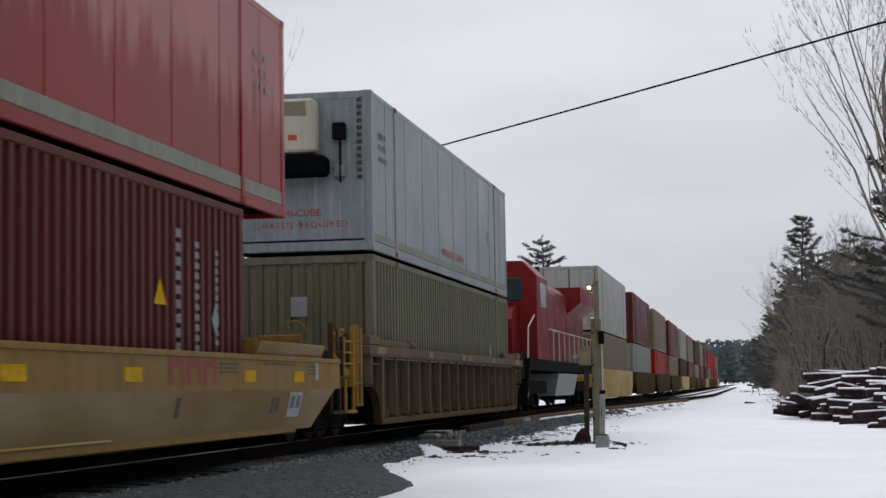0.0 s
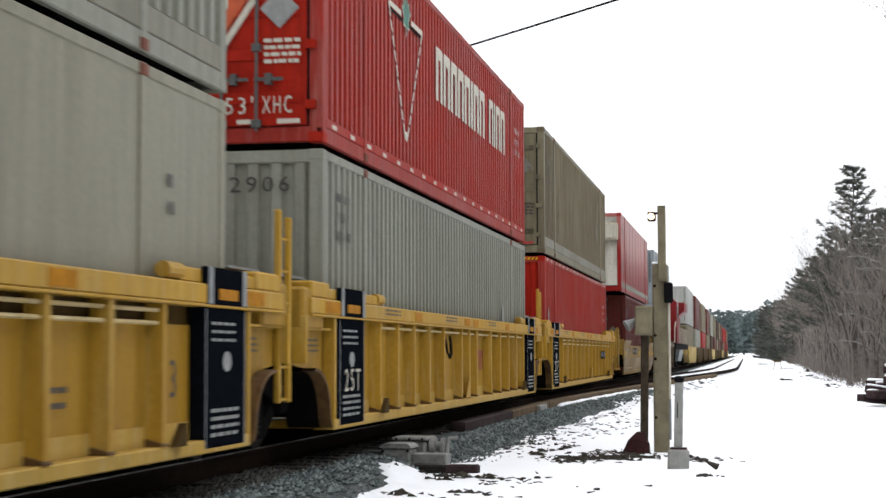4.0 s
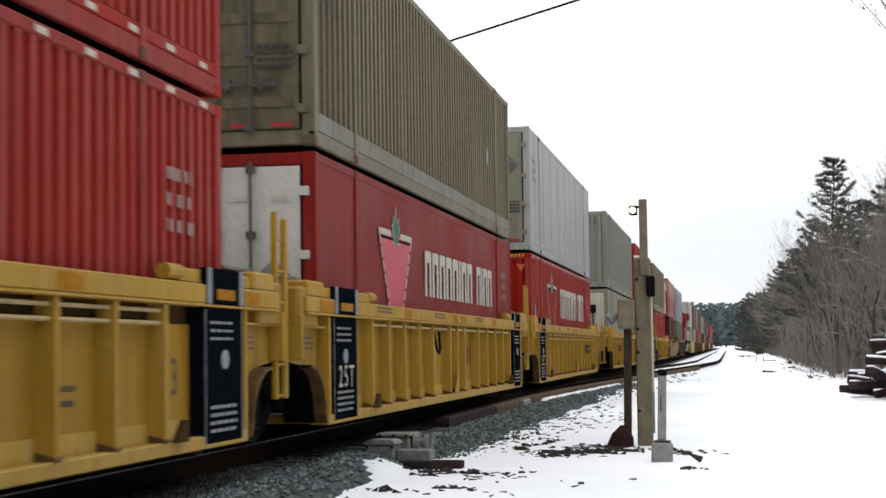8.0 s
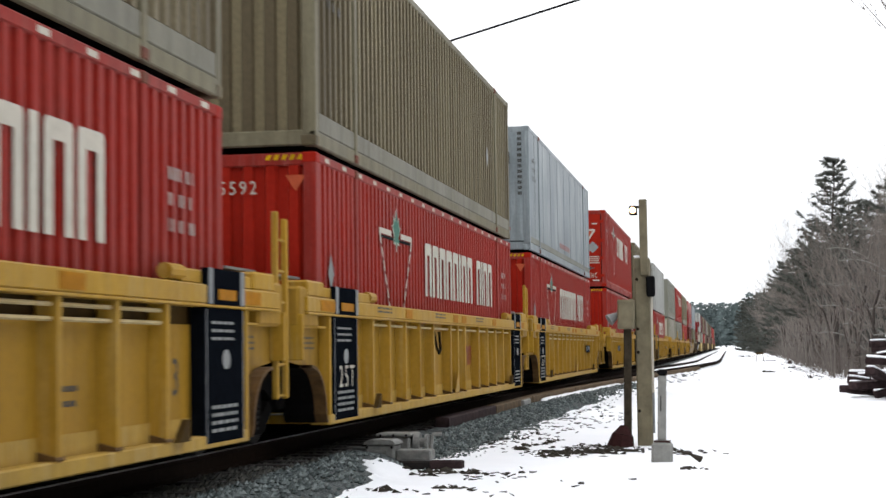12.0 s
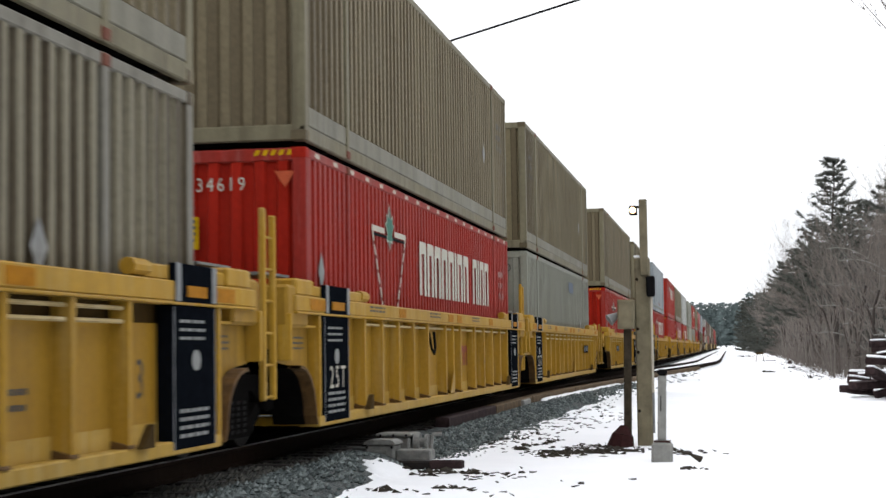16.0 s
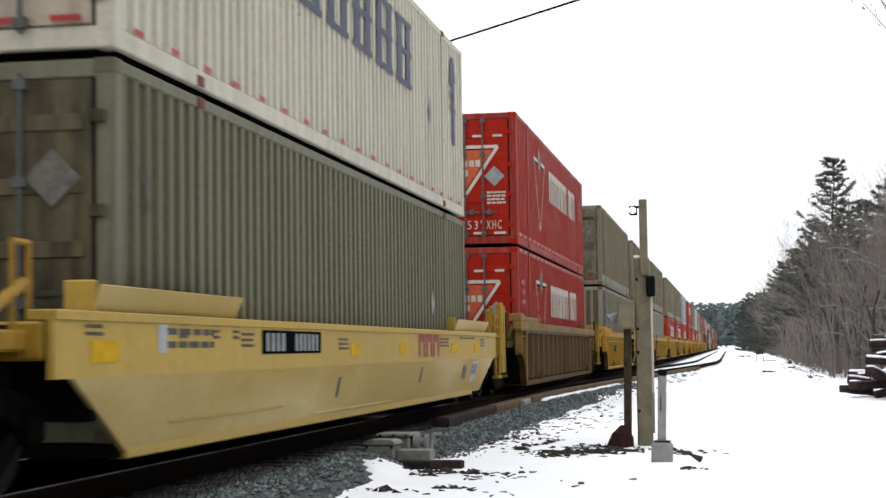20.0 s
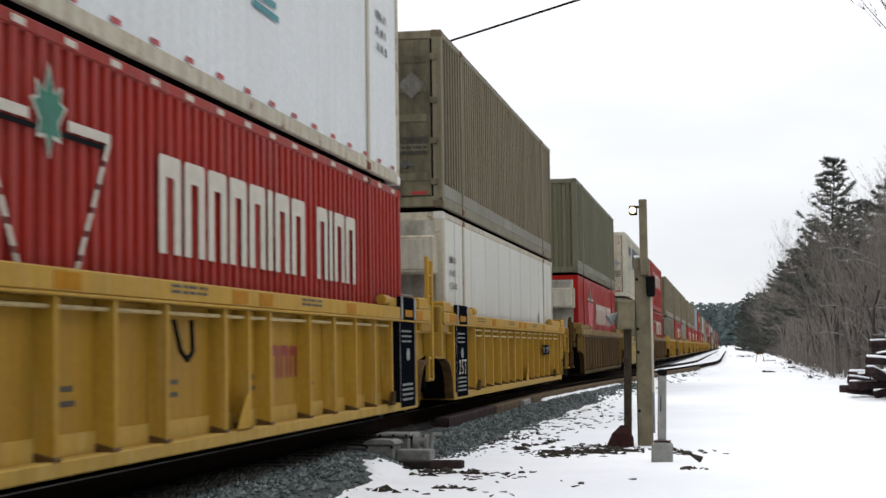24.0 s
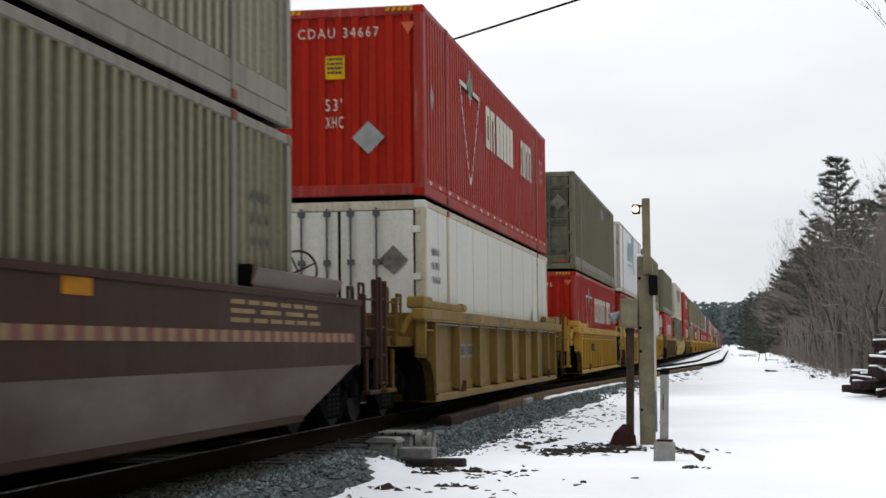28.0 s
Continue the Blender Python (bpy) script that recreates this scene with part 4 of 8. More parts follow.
                    part("hazard_stripes", s, AMBER_MARK, c, "yellow hazard dashes on the top edge")["kind"] = "stuff"
    elif rear == "cooler":
        part("end_wall", Shape().cbox(-CW + 0.13, CW - 0.13, y + 0.01, y + 0.06, 0.20, CH - 0.13), WHITE_SOOT if rear_mat is WHITE and mark != "teal_row" else rear_mat, c, "insulated end wall")
        if mark == "teal_row":
            u = part("cooling_unit", Shape().cbox(-0.98, 1.02, y - 0.46, y + 0.005, 0.80, 2.70, 0.07), WHITE, c, "tall white cooling machine")
            for a, b in ((-0.88, -0.02), (0.06, 0.92)):
                g = part("grille", Shape().cbox(a, b, y - 0.475, y - 0.455, 1.72, 2.60, 0.01), BLACK, u, "black grille")
                for i in range(6):
                    part("grille_bar", Shape().box(a + 0.03, b - 0.03, y - 0.482, y - 0.476, 1.82 + i * 0.13, 1.84 + i * 0.13), DARK_GREY, g)
            part("decal", flat(Shape(), "rear", [(0.55, 1.25), (0.85, 1.25), (0.85, 1.6), (0.55, 1.6)], 0, y - 0.46, 0.005), GREY_MARK, u)
            part("fuel_tank", Shape().cbox(-0.85, 0.9, y - 0.42, y + 0.005, 0.26, 0.72, 0.10), BLACK, c, "black fuel tank")
        elif not far and rear_mat is WHITE:
            u = part("cooling_unit", Shape().cbox(-0.67, 0.50, y - 0.48, y + 0.005, 1.38, 2.68, 0.09), WHITE_DIRTY, c, "white cooling machine")
            part("access_door", Shape().cbox(-0.56, 0.38, y - 0.492, y - 0.478, 1.52, 2.56, 0.012), WHITE_DIRTY, u)
            part("decal", flat(Shape(), "rear", [(0.02, 2.20), (0.26, 2.20), (0.14, 1.98)], 0, y - 0.492, 0.004), PINK_MARK, u)
            part("latch", Shape().cbox(-0.42, -0.34, y - 0.52, y - 0.49, 1.62, 1.72, 0.01), STEEL, u)
            k = part("control_box", Shape().cbox(0.53, 1.20, y - 0.36, y + 0.005, 1.84, 2.44, 0.03), WHITE_RUSTY, c, "rust-edged control box")
            part("control_lid", Shape().cbox(0.58, 1.15, y - 0.375, y - 0.358, 1.90, 2.38, 0.01), WHITE_DIRTY, k)
            part("fuel_box", Shape().cbox(-1.2, -0.72, y - 0.34, y + 0.005, 1.95, 2.45, 0.03), WHITE_RUSTY, c)
            part("exhaust_recess", Shape().box(-0.28, 0.12, y - 0.03, y + 0.008, 0.92, 1.30), BLACK, c, "sooty black recess")
            part("hatch", Shape().cbox(-0.22, 0.16, y - 0.02, y + 0.008, 0.55, 0.88, 0.01), WHITE, c)
            part("placard", flat(Shape(), "rear", diamond(-0.85, 0.70, 0.25), 0, y + 0.01, 0.005), GREY_MARK, c)
            if number:
                part("number_lettering", letters(number, 0.15, "rear", -0.55, y + 0.01, 0.34, 0.005, 0.95), DARK_MARK, c, "black painted number")
        elif not far:
            u = part("cooling_unit", Shape().cbox(-0.75, 0.35, y - 0.42, y + 0.005, 1.72, 2.66, 0.04), WHITE if rear_mat is not BLUE_GREY else CREAM, c, "white cooling machine")
            part("grille", Shape().box(-0.62, 0.22, y - 0.43, y - 0.41, 2.36, 2.60), DARK_GREY, u)
            part("decal", flat(Shape(), "rear", [(-0.1, 1.92), (0.06, 1.92), (0.06, 2.02), (-0.1, 2.02)], 0, y - 0.42, 0.005), PINK_MARK, u)
            part("fuel_tank", Shape().cbox(-0.85, 0.55, y - 0.40, y + 0.005, 1.30, 1.66, 0.06), BLACK if rear_mat is BLUE_GREY else DARK_GREY, c, "black fuel tank")
            k = part("control_box", Shape().cbox(0.55, 1.02, y - 0.25, y + 0.005, 1.75, 2.3, 0.02) if rear_mat is WHITE else Shape().cbox(0.62, 0.85, y - 0.16, y + 0.005, 1.95, 2.25, 0.02), rear_mat if rear_mat is WHITE else DARK, c)
            part("conduit", Shape().rod((0.74, y - 0.05, 1.95), (0.74, y - 0.05, 1.2), 0.02), DARK, k)
            part("outlet_box", Shape().cbox(0.62, 0.82, y - 0.06, y + 0.005, 1.3, 1.5), STEEL, c)
            if rear_mat is BLUE_GREY:
                part("caution_lettering", letters("HI-CUBE", 0.13, "rear", -0.32, y + 0.01, 0.62, 0.005), RED_MARK, c, "red letters HI-CUBE")
                part("caution_lettering", letters("CHASSIS REQUIRED", 0.13, "rear", -0.85, y + 0.01, 0.40, 0.005, 1.7), RED_MARK, c, "red letters CHASSIS REQUIRED")
                s = bars(Shape(), "rear", 1.03, y, 1.2, 0.1, 1.5, 12, 0.6, 0.006, seed)
                part("small_writing", s, DARK_MARK, c)
            else:
                part("placard", flat(flat(Shape(), "rear", diamond(-0.9, 0.62, 0.25), 0, y + 0.01, 0.005), "rear", diamond(-0.6, 0.55, 0.25), 0, y + 0.01, 0.007), GREY_MARK, c)
                if number:
                    part("number_lettering", letters(number, 0.15, "rear", -0.4, y + 0.01, 0.36, 0.005), DARK_MARK, c)
    # writing on the near side
    x = CW + 0.001
    if not far:
        if mark:
            side_marks(c, length, mark, paint_mat, x)
        nm = FAINT_MARK if paint_mat in (RED, RED_DULL, RED_WORN, RED_GLOSS, MAROON) else DARK_MARK
        at_rear = seed % 2 and not (paint_mat is RED and rear == "ribbed")
        rows = ("ooo", "oi") if length < 14 else ("oi", "io") if paint_mat in (BEIGE, OLIVE_GREEN) else ("oooo oii", "oi oo o", "io oi oo")
        wr = glyph_bars(x, (L0 + 0.55) if at_rear else (L1 - 1.45), 2.42 if paint_mat is GREY else 2.05 if len(rows) == 2 else 2.15, rows)
        part("small_writing", wr, nm, c)
        if paint_mat in (RED, RED_DULL, RED_WORN):
            if rear == "ribbed":
                part("placard", flat(Shape(), "side", diamond(0.62, 1.52, 0.22, 0.62), x, 0, 0.008), GREY_MARK, c, "grey diamond placard")
        elif rnd.random() < 0.7 and paint_mat is not BEIGE:
            part("placard", flat(Shape(), "side", diamond(13.0, 1.35, 0.2, 0.7), x, 0, 0.008), GREY_MARK, c)
        if patch:
            part("patch", flat(Shape(), "side", [(9.6, 2.2), (10.9, 2.2), (10.9, 2.5), (9.6, 2.5)], x, 0, 0.008), NAVY_PATCH, c, "faded blue-grey repair patch")
    return c


RED_RUST = plain("rusty_fitting", (0.15, 0.05, 0.03), 0.8)
NAVY_PATCH = plain("faded_blue_grey_patch", (0.10, 0.125, 0.16), 0.6)

# ------------------------------------------------------------------ railway vehicles
def wheel_shape(s, x, sg):
    k = len(s.v)
    for x0, x1, r0, r1 in ((-0.065, 0.065, 0.46, 0.45), (-0.085, -0.06, 0.49, 0.49), (0.064, 0.068, 0.40, 0.36)):
        s.rod((x0, 0, 0), (x1, 0, 0), r0, r1, 24)
    s.rod((0.05, 0, 0), (0.10, 0, 0), 0.13, 0.12, 14)
    for i in range(4):
        a = i * math.pi / 2
        s.box(0.063, 0.068, 0.22 * math.cos(a) - 0.06, 0.22 * math.cos(a) + 0.06, 0.22 * math.sin(a) - 0.06, 0.22 * math.sin(a) + 0.06)
    s.v[k:] = [(x + sg * p[0], p[1], p[2]) for p in s.v[k:]]


def wheelset_mesh():
    s = Shape().rod((-0.95, 0, 0), (0.95, 0, 0), 0.085, n=10)
    wheel_shape(s, 0.755, 1)
    wheel_shape(s, -0.755, -1)
    return s.mesh("wheelset", WHEEL)


def truck(car, y):
    """A two-axle truck under a car."""
    bol = Shape().cbox(-1.05, 1.05, -0.2, 0.2, 0.42, 0.72, 0.03)
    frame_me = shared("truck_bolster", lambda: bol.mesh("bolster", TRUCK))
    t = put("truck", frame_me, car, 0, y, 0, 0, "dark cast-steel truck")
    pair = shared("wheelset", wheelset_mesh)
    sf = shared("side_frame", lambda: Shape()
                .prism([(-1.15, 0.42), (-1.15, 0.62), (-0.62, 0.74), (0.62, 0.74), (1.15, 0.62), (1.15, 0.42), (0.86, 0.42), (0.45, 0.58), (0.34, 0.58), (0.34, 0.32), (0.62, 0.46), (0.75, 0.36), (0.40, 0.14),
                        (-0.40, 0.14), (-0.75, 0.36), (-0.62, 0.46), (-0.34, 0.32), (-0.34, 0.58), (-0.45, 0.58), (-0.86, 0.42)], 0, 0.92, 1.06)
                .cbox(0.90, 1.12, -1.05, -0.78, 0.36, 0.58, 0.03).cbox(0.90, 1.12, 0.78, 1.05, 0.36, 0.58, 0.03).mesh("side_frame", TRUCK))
    spring = shared("spring", spring_mesh)
    for sg, r in ((1, 0), (-1, 180)):
        put("side_frame", sf, t, 0, 0, 0, r)
        for u in (-0.2, 0.0, 0.2) if sg > 0 else ():
            put("spring", spring, t, sg * 1.0, u, 0.18)
    for w in (-0.89, 0.89):
        put("wheelset", pair, t, 0, w, 0.46)
    return t


def spring_mesh():
    """A coil spring turned as one profile."""
    s, n, prof = Shape(), 10, []
    for i in range(6):
        prof += [(0.05, i * 0.055), (0.078, i * 0.055 + 0.012), (0.078, i * 0.055 + 0.03), (0.05, i * 0.055 + 0.042)]
    s.v = [(r * math.cos(k / n * math.tau), r * math.sin(k / n * math.tau), z) for r, z in prof for k in range(n)]
    s.f = [(i * n + k, i * n + (k + 1) % n, (i + 1) * n + (k + 1) % n, (i + 1) * n + k) for i in range(len(prof) - 1) for k in range(n)]
    return s.mesh("spring", WHEEL)


def ladder(car, y, z0, z1, mat_, x=1.40, width=0.36, rungs=4):
    lad = part("ladder", Shape().cbox(x - 0.03, x + 0.03, y - 0.035, y + 0.035, z0, z1), mat_, car)
    part("stile", Shape().cbox(x - 0.03, x + 0.03, y + width - 0.035, y + width + 0.035, z0, z1 - 0.05), mat_, lad)
    me = Shape().rod((0, 0, 0), (0, width, 0), 0.014, n=6).mesh("rung", mat_)
    for i in range(rungs):
        put("rung", me, lad, x, y, z0 + 0.03 + i * (z1 - z0 - 0.3) / max(1, rungs - 1))


def handrail(car, y, z0, z1, w, mat_, x=1.36):
    s = Shape().rod((x, y, z0), (x, y, z1), 0.022, n=6).rod((x, y, z1), (x, y + w, z1), 0.022, n=6).rod((x, y + w, z1), (x, y + w, z0), 0.022, n=6)
    part("handrail", s, mat_, car)


def arch(y, sgn, deep):
    """Outline, in y and z, of an end plate with its wheel cut-out; sgn points away from the well."""
    pts = [(0, 0.20), (0, 1.36), (deep, 1.36), (deep, 0.86), (1.15 if deep > 1.2 else deep - 0.02, 0.84)]
    for i in range(6):
        a = i / 5 * math.pi / 2
        pts.append((0.28 + 0.62 * (1 - math.sin(a)), 0.30 + 0.52 * math.cos(a)))
    pts.append((0.22, 0.20))
    return [(y + sgn * p[0], p[1]) for p in pts]


def coupler(car, y, sgn, mat_):
    c = part("coupler", Shape().cbox(-0.11, 0.11, *sorted((y - sgn * 0.9, y + sgn * 0.12)), 0.74, 0.94, 0.02), TRUCK, car)
    part("knuckle", Shape().cbox(-0.17, 0.12, *sorted((y + sgn * 0.05, y + sgn * 0.28)), 0.70, 1.0, 0.04), TRUCK, c)
    part("air_hose", Shape().rod((0.3, y, 0.85), (0.35, y + sgn * 0.3, 0.45), 0.025, n=6), DARK, car)


def end_platform(car, y, sgn, mat_, reach=2.2, tall=True):
    """The deck, steps, rails and coupler at an outer end; y is where the side plate ends."""
    a, b = sorted((y, y + sgn * reach))
    part("end_deck", Shape().cbox(-1.30, 1.30, a, b, 0.98, 1.12, 0.02), mat_, car)
    part("end_sill", Shape().cbox(-1.38, 1.38, *sorted((y + sgn * (reach - 0.12), y + sgn * reach)), 0.82, 1.22, 0.02), mat_, car)
    part("deck_grating", Shape().box(-1.2, 1.2, a + 0.1, b - 0.1, 1.122, 1.15), WHEEL, car, "dark steel grating")
    for sx in (-1, 1):
        x = 1.34 * sx
        st = part("step", Shape().cbox(x - 0.06, x + 0.06, *sorted((y + sgn * (reach - 0.62), y + sgn * (reach - 0.02))), 0.40, 0.45), mat_, car)
        for u in (0.60, 0.06):
            part("step_hanger", Shape().cbox(x - 0.025, x + 0.025, y + sgn * (reach - u) - 0.03, y + sgn * (reach - u) + 0.03, 0.42, 0.95), mat_, st)
        p = part("end_post", Shape().cbox(x - 0.04, x + 0.04, y + sgn * (reach - 0.08) - 0.045, y + sgn * (reach - 0.08) + 0.045, 1.0, 1.82 if tall else 1.50, 0.012), mat_, car)
        part("end_post", Shape().cbox(x - 0.035, x + 0.035, y + sgn * (reach - 0.75) - 0.035, y + sgn * (reach - 0.75) + 0.035, 1.0, 1.62 if tall else 1.32, 0.012), mat_, car)
        for zz in (1.2, 1.38, 1.56) if tall else (1.28,):
            part("cross_rail", Shape().rod((x, y + sgn * (reach - 0.75), zz), (x, y + sgn * (reach - 0.08), zz), 0.016, n=6), mat_, p)
        handrail(car, y + sgn * (reach - 0.55), 1.1, 1.75, -sgn * 0.001 + 0.25, mat_, x * 0.93)
        handrail(car, y + sgn * (reach - 1.25), 1.1, 1.68, 0.25, mat_, x * 0.95)
        part("brace", Shape().rod((x * 0.96, y + sgn * 0.75, 1.15), (x * 0.96, y + sgn * 0.05, 1.42), 0.04, n=8), mat_, car)
    part("draft_sill", Shape().cbox(-0.42, 0.42, a, b, 0.58, 0.995, 0.03), TRUCK, car)
    part("brake_rigging", Shape().cbox(0.55, 1.0, *sorted((y + sgn * 0.15, y + sgn * 0.85)), 0.74, 0.98, 0.05), TRUCK, car)
    coupler(car, y + sgn * (reach + 0.3), sgn, mat_)


def well_car(label, y0, y1, sheet, chord, rib_mat, bays, front, rear, rods, panels, sign=None, reporting=False, name="well_car"):
    """A ribbed well car or one unit of an articulated set; y = 0 is the rear of its containers."""
    c = root(name, label, "railcar", "well cars of the train")
    big = front == "coupled"
    end_mat = YELLOW_END if rods else TAN_END if sheet is TAN_SHEET else sheet
    for sx in (-1, 1):
        def xs(a, b):
            return sorted((sx * a, sx * b))
        part("top_chord", Shape().cbox(*xs(1.31, 1.49), y0, y1, 1.36, 1.52, 0.012), chord, c)
        part("chord_lip", Shape().cbox(*xs(1.36, 1.50), y0 + 0.01, y1 - 0.01, 1.335, 1.358, 0.006), chord, c)
        part("side_sheet", Shape().box(*xs(1.318, 1.338), 0.02, 16.13, 0.28, 1.19 if rods and sign != "word" else 1.334), sheet, c)
        part("bottom_chord", Shape().cbox(*xs(1.24, 1.475), -0.18, 16.33, 0.17, 0.28, 0.012), YELLOW_LOW if rods else chord if sheet is TAN_SHEET else BROWN_LOW, c)
        wide = 0.06 if rods else 0.045
        def rib_mesh():
            r = Shape().prism([(p[0] * sx, p[1]) for p in ((1.335, -wide), (1.475, -0.035), (1.475, 0.035), (1.335, wide))], 2, 0.28, 1.336)
            k = len(r.f)
            r.prism([(p[0] * sx, p[1]) for p in ((1.335, 0.281), (1.487, 0.281), (1.487, 0.29), (1.476, 0.305), (1.335, 0.345))], 1, -0.064, 0.064)
            me = r.mesh("rib", rib_mat)
            me.materials.append(RIB_FOOT if rods else BROWN)
            for q in me.polygons:
                q.material_index = int(q.index >= k)
            return me
        rib = shared(("rib", rib_mat.name, sx), rib_mesh)
        for y in bays:
            put("rib", rib, c, 0, y, 0)
        for y in (2.12, 14.45) if sx > 0 else ():
            part("lifting_pad", Shape().prism([(y - 0.16, 0.27), (y + 0.10, 0.27), (y + 0.10, 0.44), (y + 0.04, 0.44)], 0, *xs(1.476, 1.53)), BROWN, c, "rusty lifting pad")
        if rods:
            y = bays[len(bays) // 2]
            part("kick_plate", Shape().prism([(y - 0.42, 0.29), (y - 0.04, 0.29), (y - 0.04, 0.59), (y - 0.12, 0.59)], 0, *xs(1.476, 1.49)), rib_mat, c)
            part("lower_strip", Shape().box(*xs(1.338, 1.344), 0.03, 16.12, 0.281, 0.43), YELLOW_LOW, c, "dusty lower strip")
            if sign != "word":
                # added dark brown strip stands in for the shade in the gap
                part("shadow_strip", Shape().box(*xs(1.300, 1.315), 0.05, 16.1, 1.18, 1.345), BROWN, c, "dark strip painted for the shade behind the rods")
        if not rods:
            part("lower_strip", Shape().box(*xs(1.338, 1.344), 0.03, 16.12, 0.281, 0.43), chord if sheet is TAN_SHEET else BROWN_LOW, c, "dusty lower strip")
        if rods:
            for zz in (1.285, 1.19) if sign != "word" else (1.27,):
                part("tie_rod", Shape().rod((sx * 1.425, max(0.05, bays[0] + 0.02), zz), (sx * 1.425, min(16.1, bays[-1]), zz), 0.017, n=6), SALT_YELLOW, c)
        else:
            part("tie_rod", Shape().rod((sx * 1.44, bays[0] + 0.02, 1.31), (sx * 1.44, bays[-1], 1.31), 0.012, n=6), STEEL, c)
        # end plates with the wheel cut-outs
        for yy, sg, kind in ((-0.02, -1, rear), (16.17, 1, front)):
            deep = 1.05 if kind == "coupled" else 1.35
            part("end_plate", Shape().prism(arch(yy, sg, deep), 0, *xs(1.322, 1.344)), end_mat, c)
            rim = [(0.235, 0.20)] + [(0.295 + 0.62 * (1 - math.cos(a * math.pi / 16)), 0.30 + 0.52 * math.sin(a * math.pi / 16)) for a in range(9)]
            inner = [(p[0] + 0.035, p[1] - 0.03 * k / 9) for k, p in enumerate(rim)]
            s, n = Shape(), len(rim)
            for lo, hi in ((1.345, 1.478), (1.0, 1.344)):
                o = len(s.v)
                s.v += [(x_, yy + sg * p[0], p[1]) for x_ in xs(lo, hi) for p in rim + inner]
                for k in range(n - 1):
                    s.f += [tuple(o + i for i in q) for q in ((k, k + 1, n + k + 1, n + k), (2 * n + k, 3 * n + k, 3 * n + k + 1, 2 * n + k + 1), (k, 2 * n + k, 2 * n + k + 1, k + 1), (n + k, n + k + 1, 3 * n + k + 1, 3 * n + k))]
            me = s.mesh("arch_flange", RIB_FOOT if rods else BROWN)
            # the inboard half of the flange is near-black, the outer half brown
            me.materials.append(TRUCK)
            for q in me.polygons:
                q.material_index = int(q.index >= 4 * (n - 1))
            part("arch_flange", me, None, c, "rusty flange round the dark wheel arch")
            if sx > 0:
                q0, q1 = sorted((yy + sg * (deep - 0.07), yy + sg * (deep - 0.005)))
                part("end_rib", Shape().cbox(1.345, 1.49, q0, q1, 0.87, 1.335, 0.008).cbox(1.41, 1.437, *sorted((yy + sg * 0.16, yy + sg * (deep - 0.08))), 1.20, 1.227, 0.006).cbox(1.345, 1.475, *sorted((yy + sg * 0.08, yy + sg * 0.15)), 0.22, 1.335, 0.008), chord, c)
                part("small_writing", bars(Shape(), "side", 1.345, yy + sg * 0.55 - 0.22, 0.95, 0.44, 0.16, 3, 0.4, 0.003, 17), DARK_MARK, c)
            # raised guide on the chord
            ext = 1.55 if sg > 0 else 2.05 if rods else 2.5
            a, b = sorted((yy + sg * 0.95, yy - sg * ext))
            part("container_guide", Shape().cbox(*xs(1.30, 1.44), a, b, 1.52, 1.64, 0.015), chord, c)
            part("guide_head", Shape().cbox(*xs(1.22, 1.47), *sorted((yy + sg * 1.05, yy + sg * 0.35)), 1.52, 1.69, 0.02), chord, c)
            if sx > 0:
                part("guide_shoe", Shape().rod((sx * 1.40, yy - sg * (ext - 0.05), 1.60), (sx * 1.40, yy - sg * (ext + 0.3), 1.60), 0.065, n=10), chord, c)
        for y in (y0 + 0.9, 4.2, 8.0, 8.82, 12.3, y1 - 1.0) if sx > 0 else ():
            h_ = 0.36 if y in (y0 + 0.9, y1 - 1.0) else 0.22
            part("reflector", Shape().box(*xs(1.49, 1.495), y - h_, y + h_, 1.38, 1.495), ORANGE_MARK if rods else DULL_TAN_MARK, c, "orange reflector" if rods else "dirty reflector")
        for y in (2.2, 6.2, 10.1) if sx > 0 else ():
            part("small_writing", bars(Shape(), "side" if sx > 0 else "side", 1.491 * sx, y, 1.40, 0.9, 0.09, 2, 0.5, 0.004 * sx, int(y * 10)), DARK_MARK, c)
    for y in (0.15, 3.0, 8.07, 13.1, 16.0):
        part("cross_beam", Shape().cbox(-1.33, 1.33, y - 0.15, y + 0.15, 0.175, 0.27, 0.01), rib_mat, c)
    for yy, sg, kind in ((-0.02, -1, rear), (16.17, 1, front)):
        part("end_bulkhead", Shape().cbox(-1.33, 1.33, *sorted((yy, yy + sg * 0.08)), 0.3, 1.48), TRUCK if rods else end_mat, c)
        if kind == "coupled":
            part("end_cover", Shape().cbox(-1.33, 1.33, *sorted((yy + sg * 0.1, yy + sg * 1.03)), 0.98, 1.46, 0.02), end_mat, c)
            end_platform(c, yy + sg * 1.05, sg, end_mat, 2.2, not rods)
            truck(c, yy + sg * 1.72)
        else:
            part("end_cover", Shape().cbox(-1.33, 1.33, *sorted((yy + sg * 0.1, yy + sg * 1.34)), 0.98, 1.46, 0.02), end_mat, c)
            part("connector_arm", Shape().cbox(-0.45, 0.45, *sorted((yy + sg * 1.3, yy + sg * 1.66)), 0.72, 1.2, 0.03), TRUCK, c)
            part("walkway", Shape().box(-1.2, 1.2, *sorted((yy + sg * 0.35, yy + sg * 1.3)), 1.725, 1.75), STEEL, c, "grey grating")
            part("corner_block", Shape().cbox(1.18, 1.46, *sorted((yy + sg * 0.55, yy + sg * 1.35)), 1.20, 1.62, 0.03), end_mat, c)
        if kind == "shared":       # carries the truck between two units
            truck(c, yy - 1.70)
            for sx in (-1, 1):
                ladder(c, yy - 1.95, 0.5, 2.32, chord, 1.38 * sx, 0.34, 6)
        if panels and kind != "coupled":
            y_a, y_b = (0.02, 1.15) if sg < 0 else (15.1, 16.15)
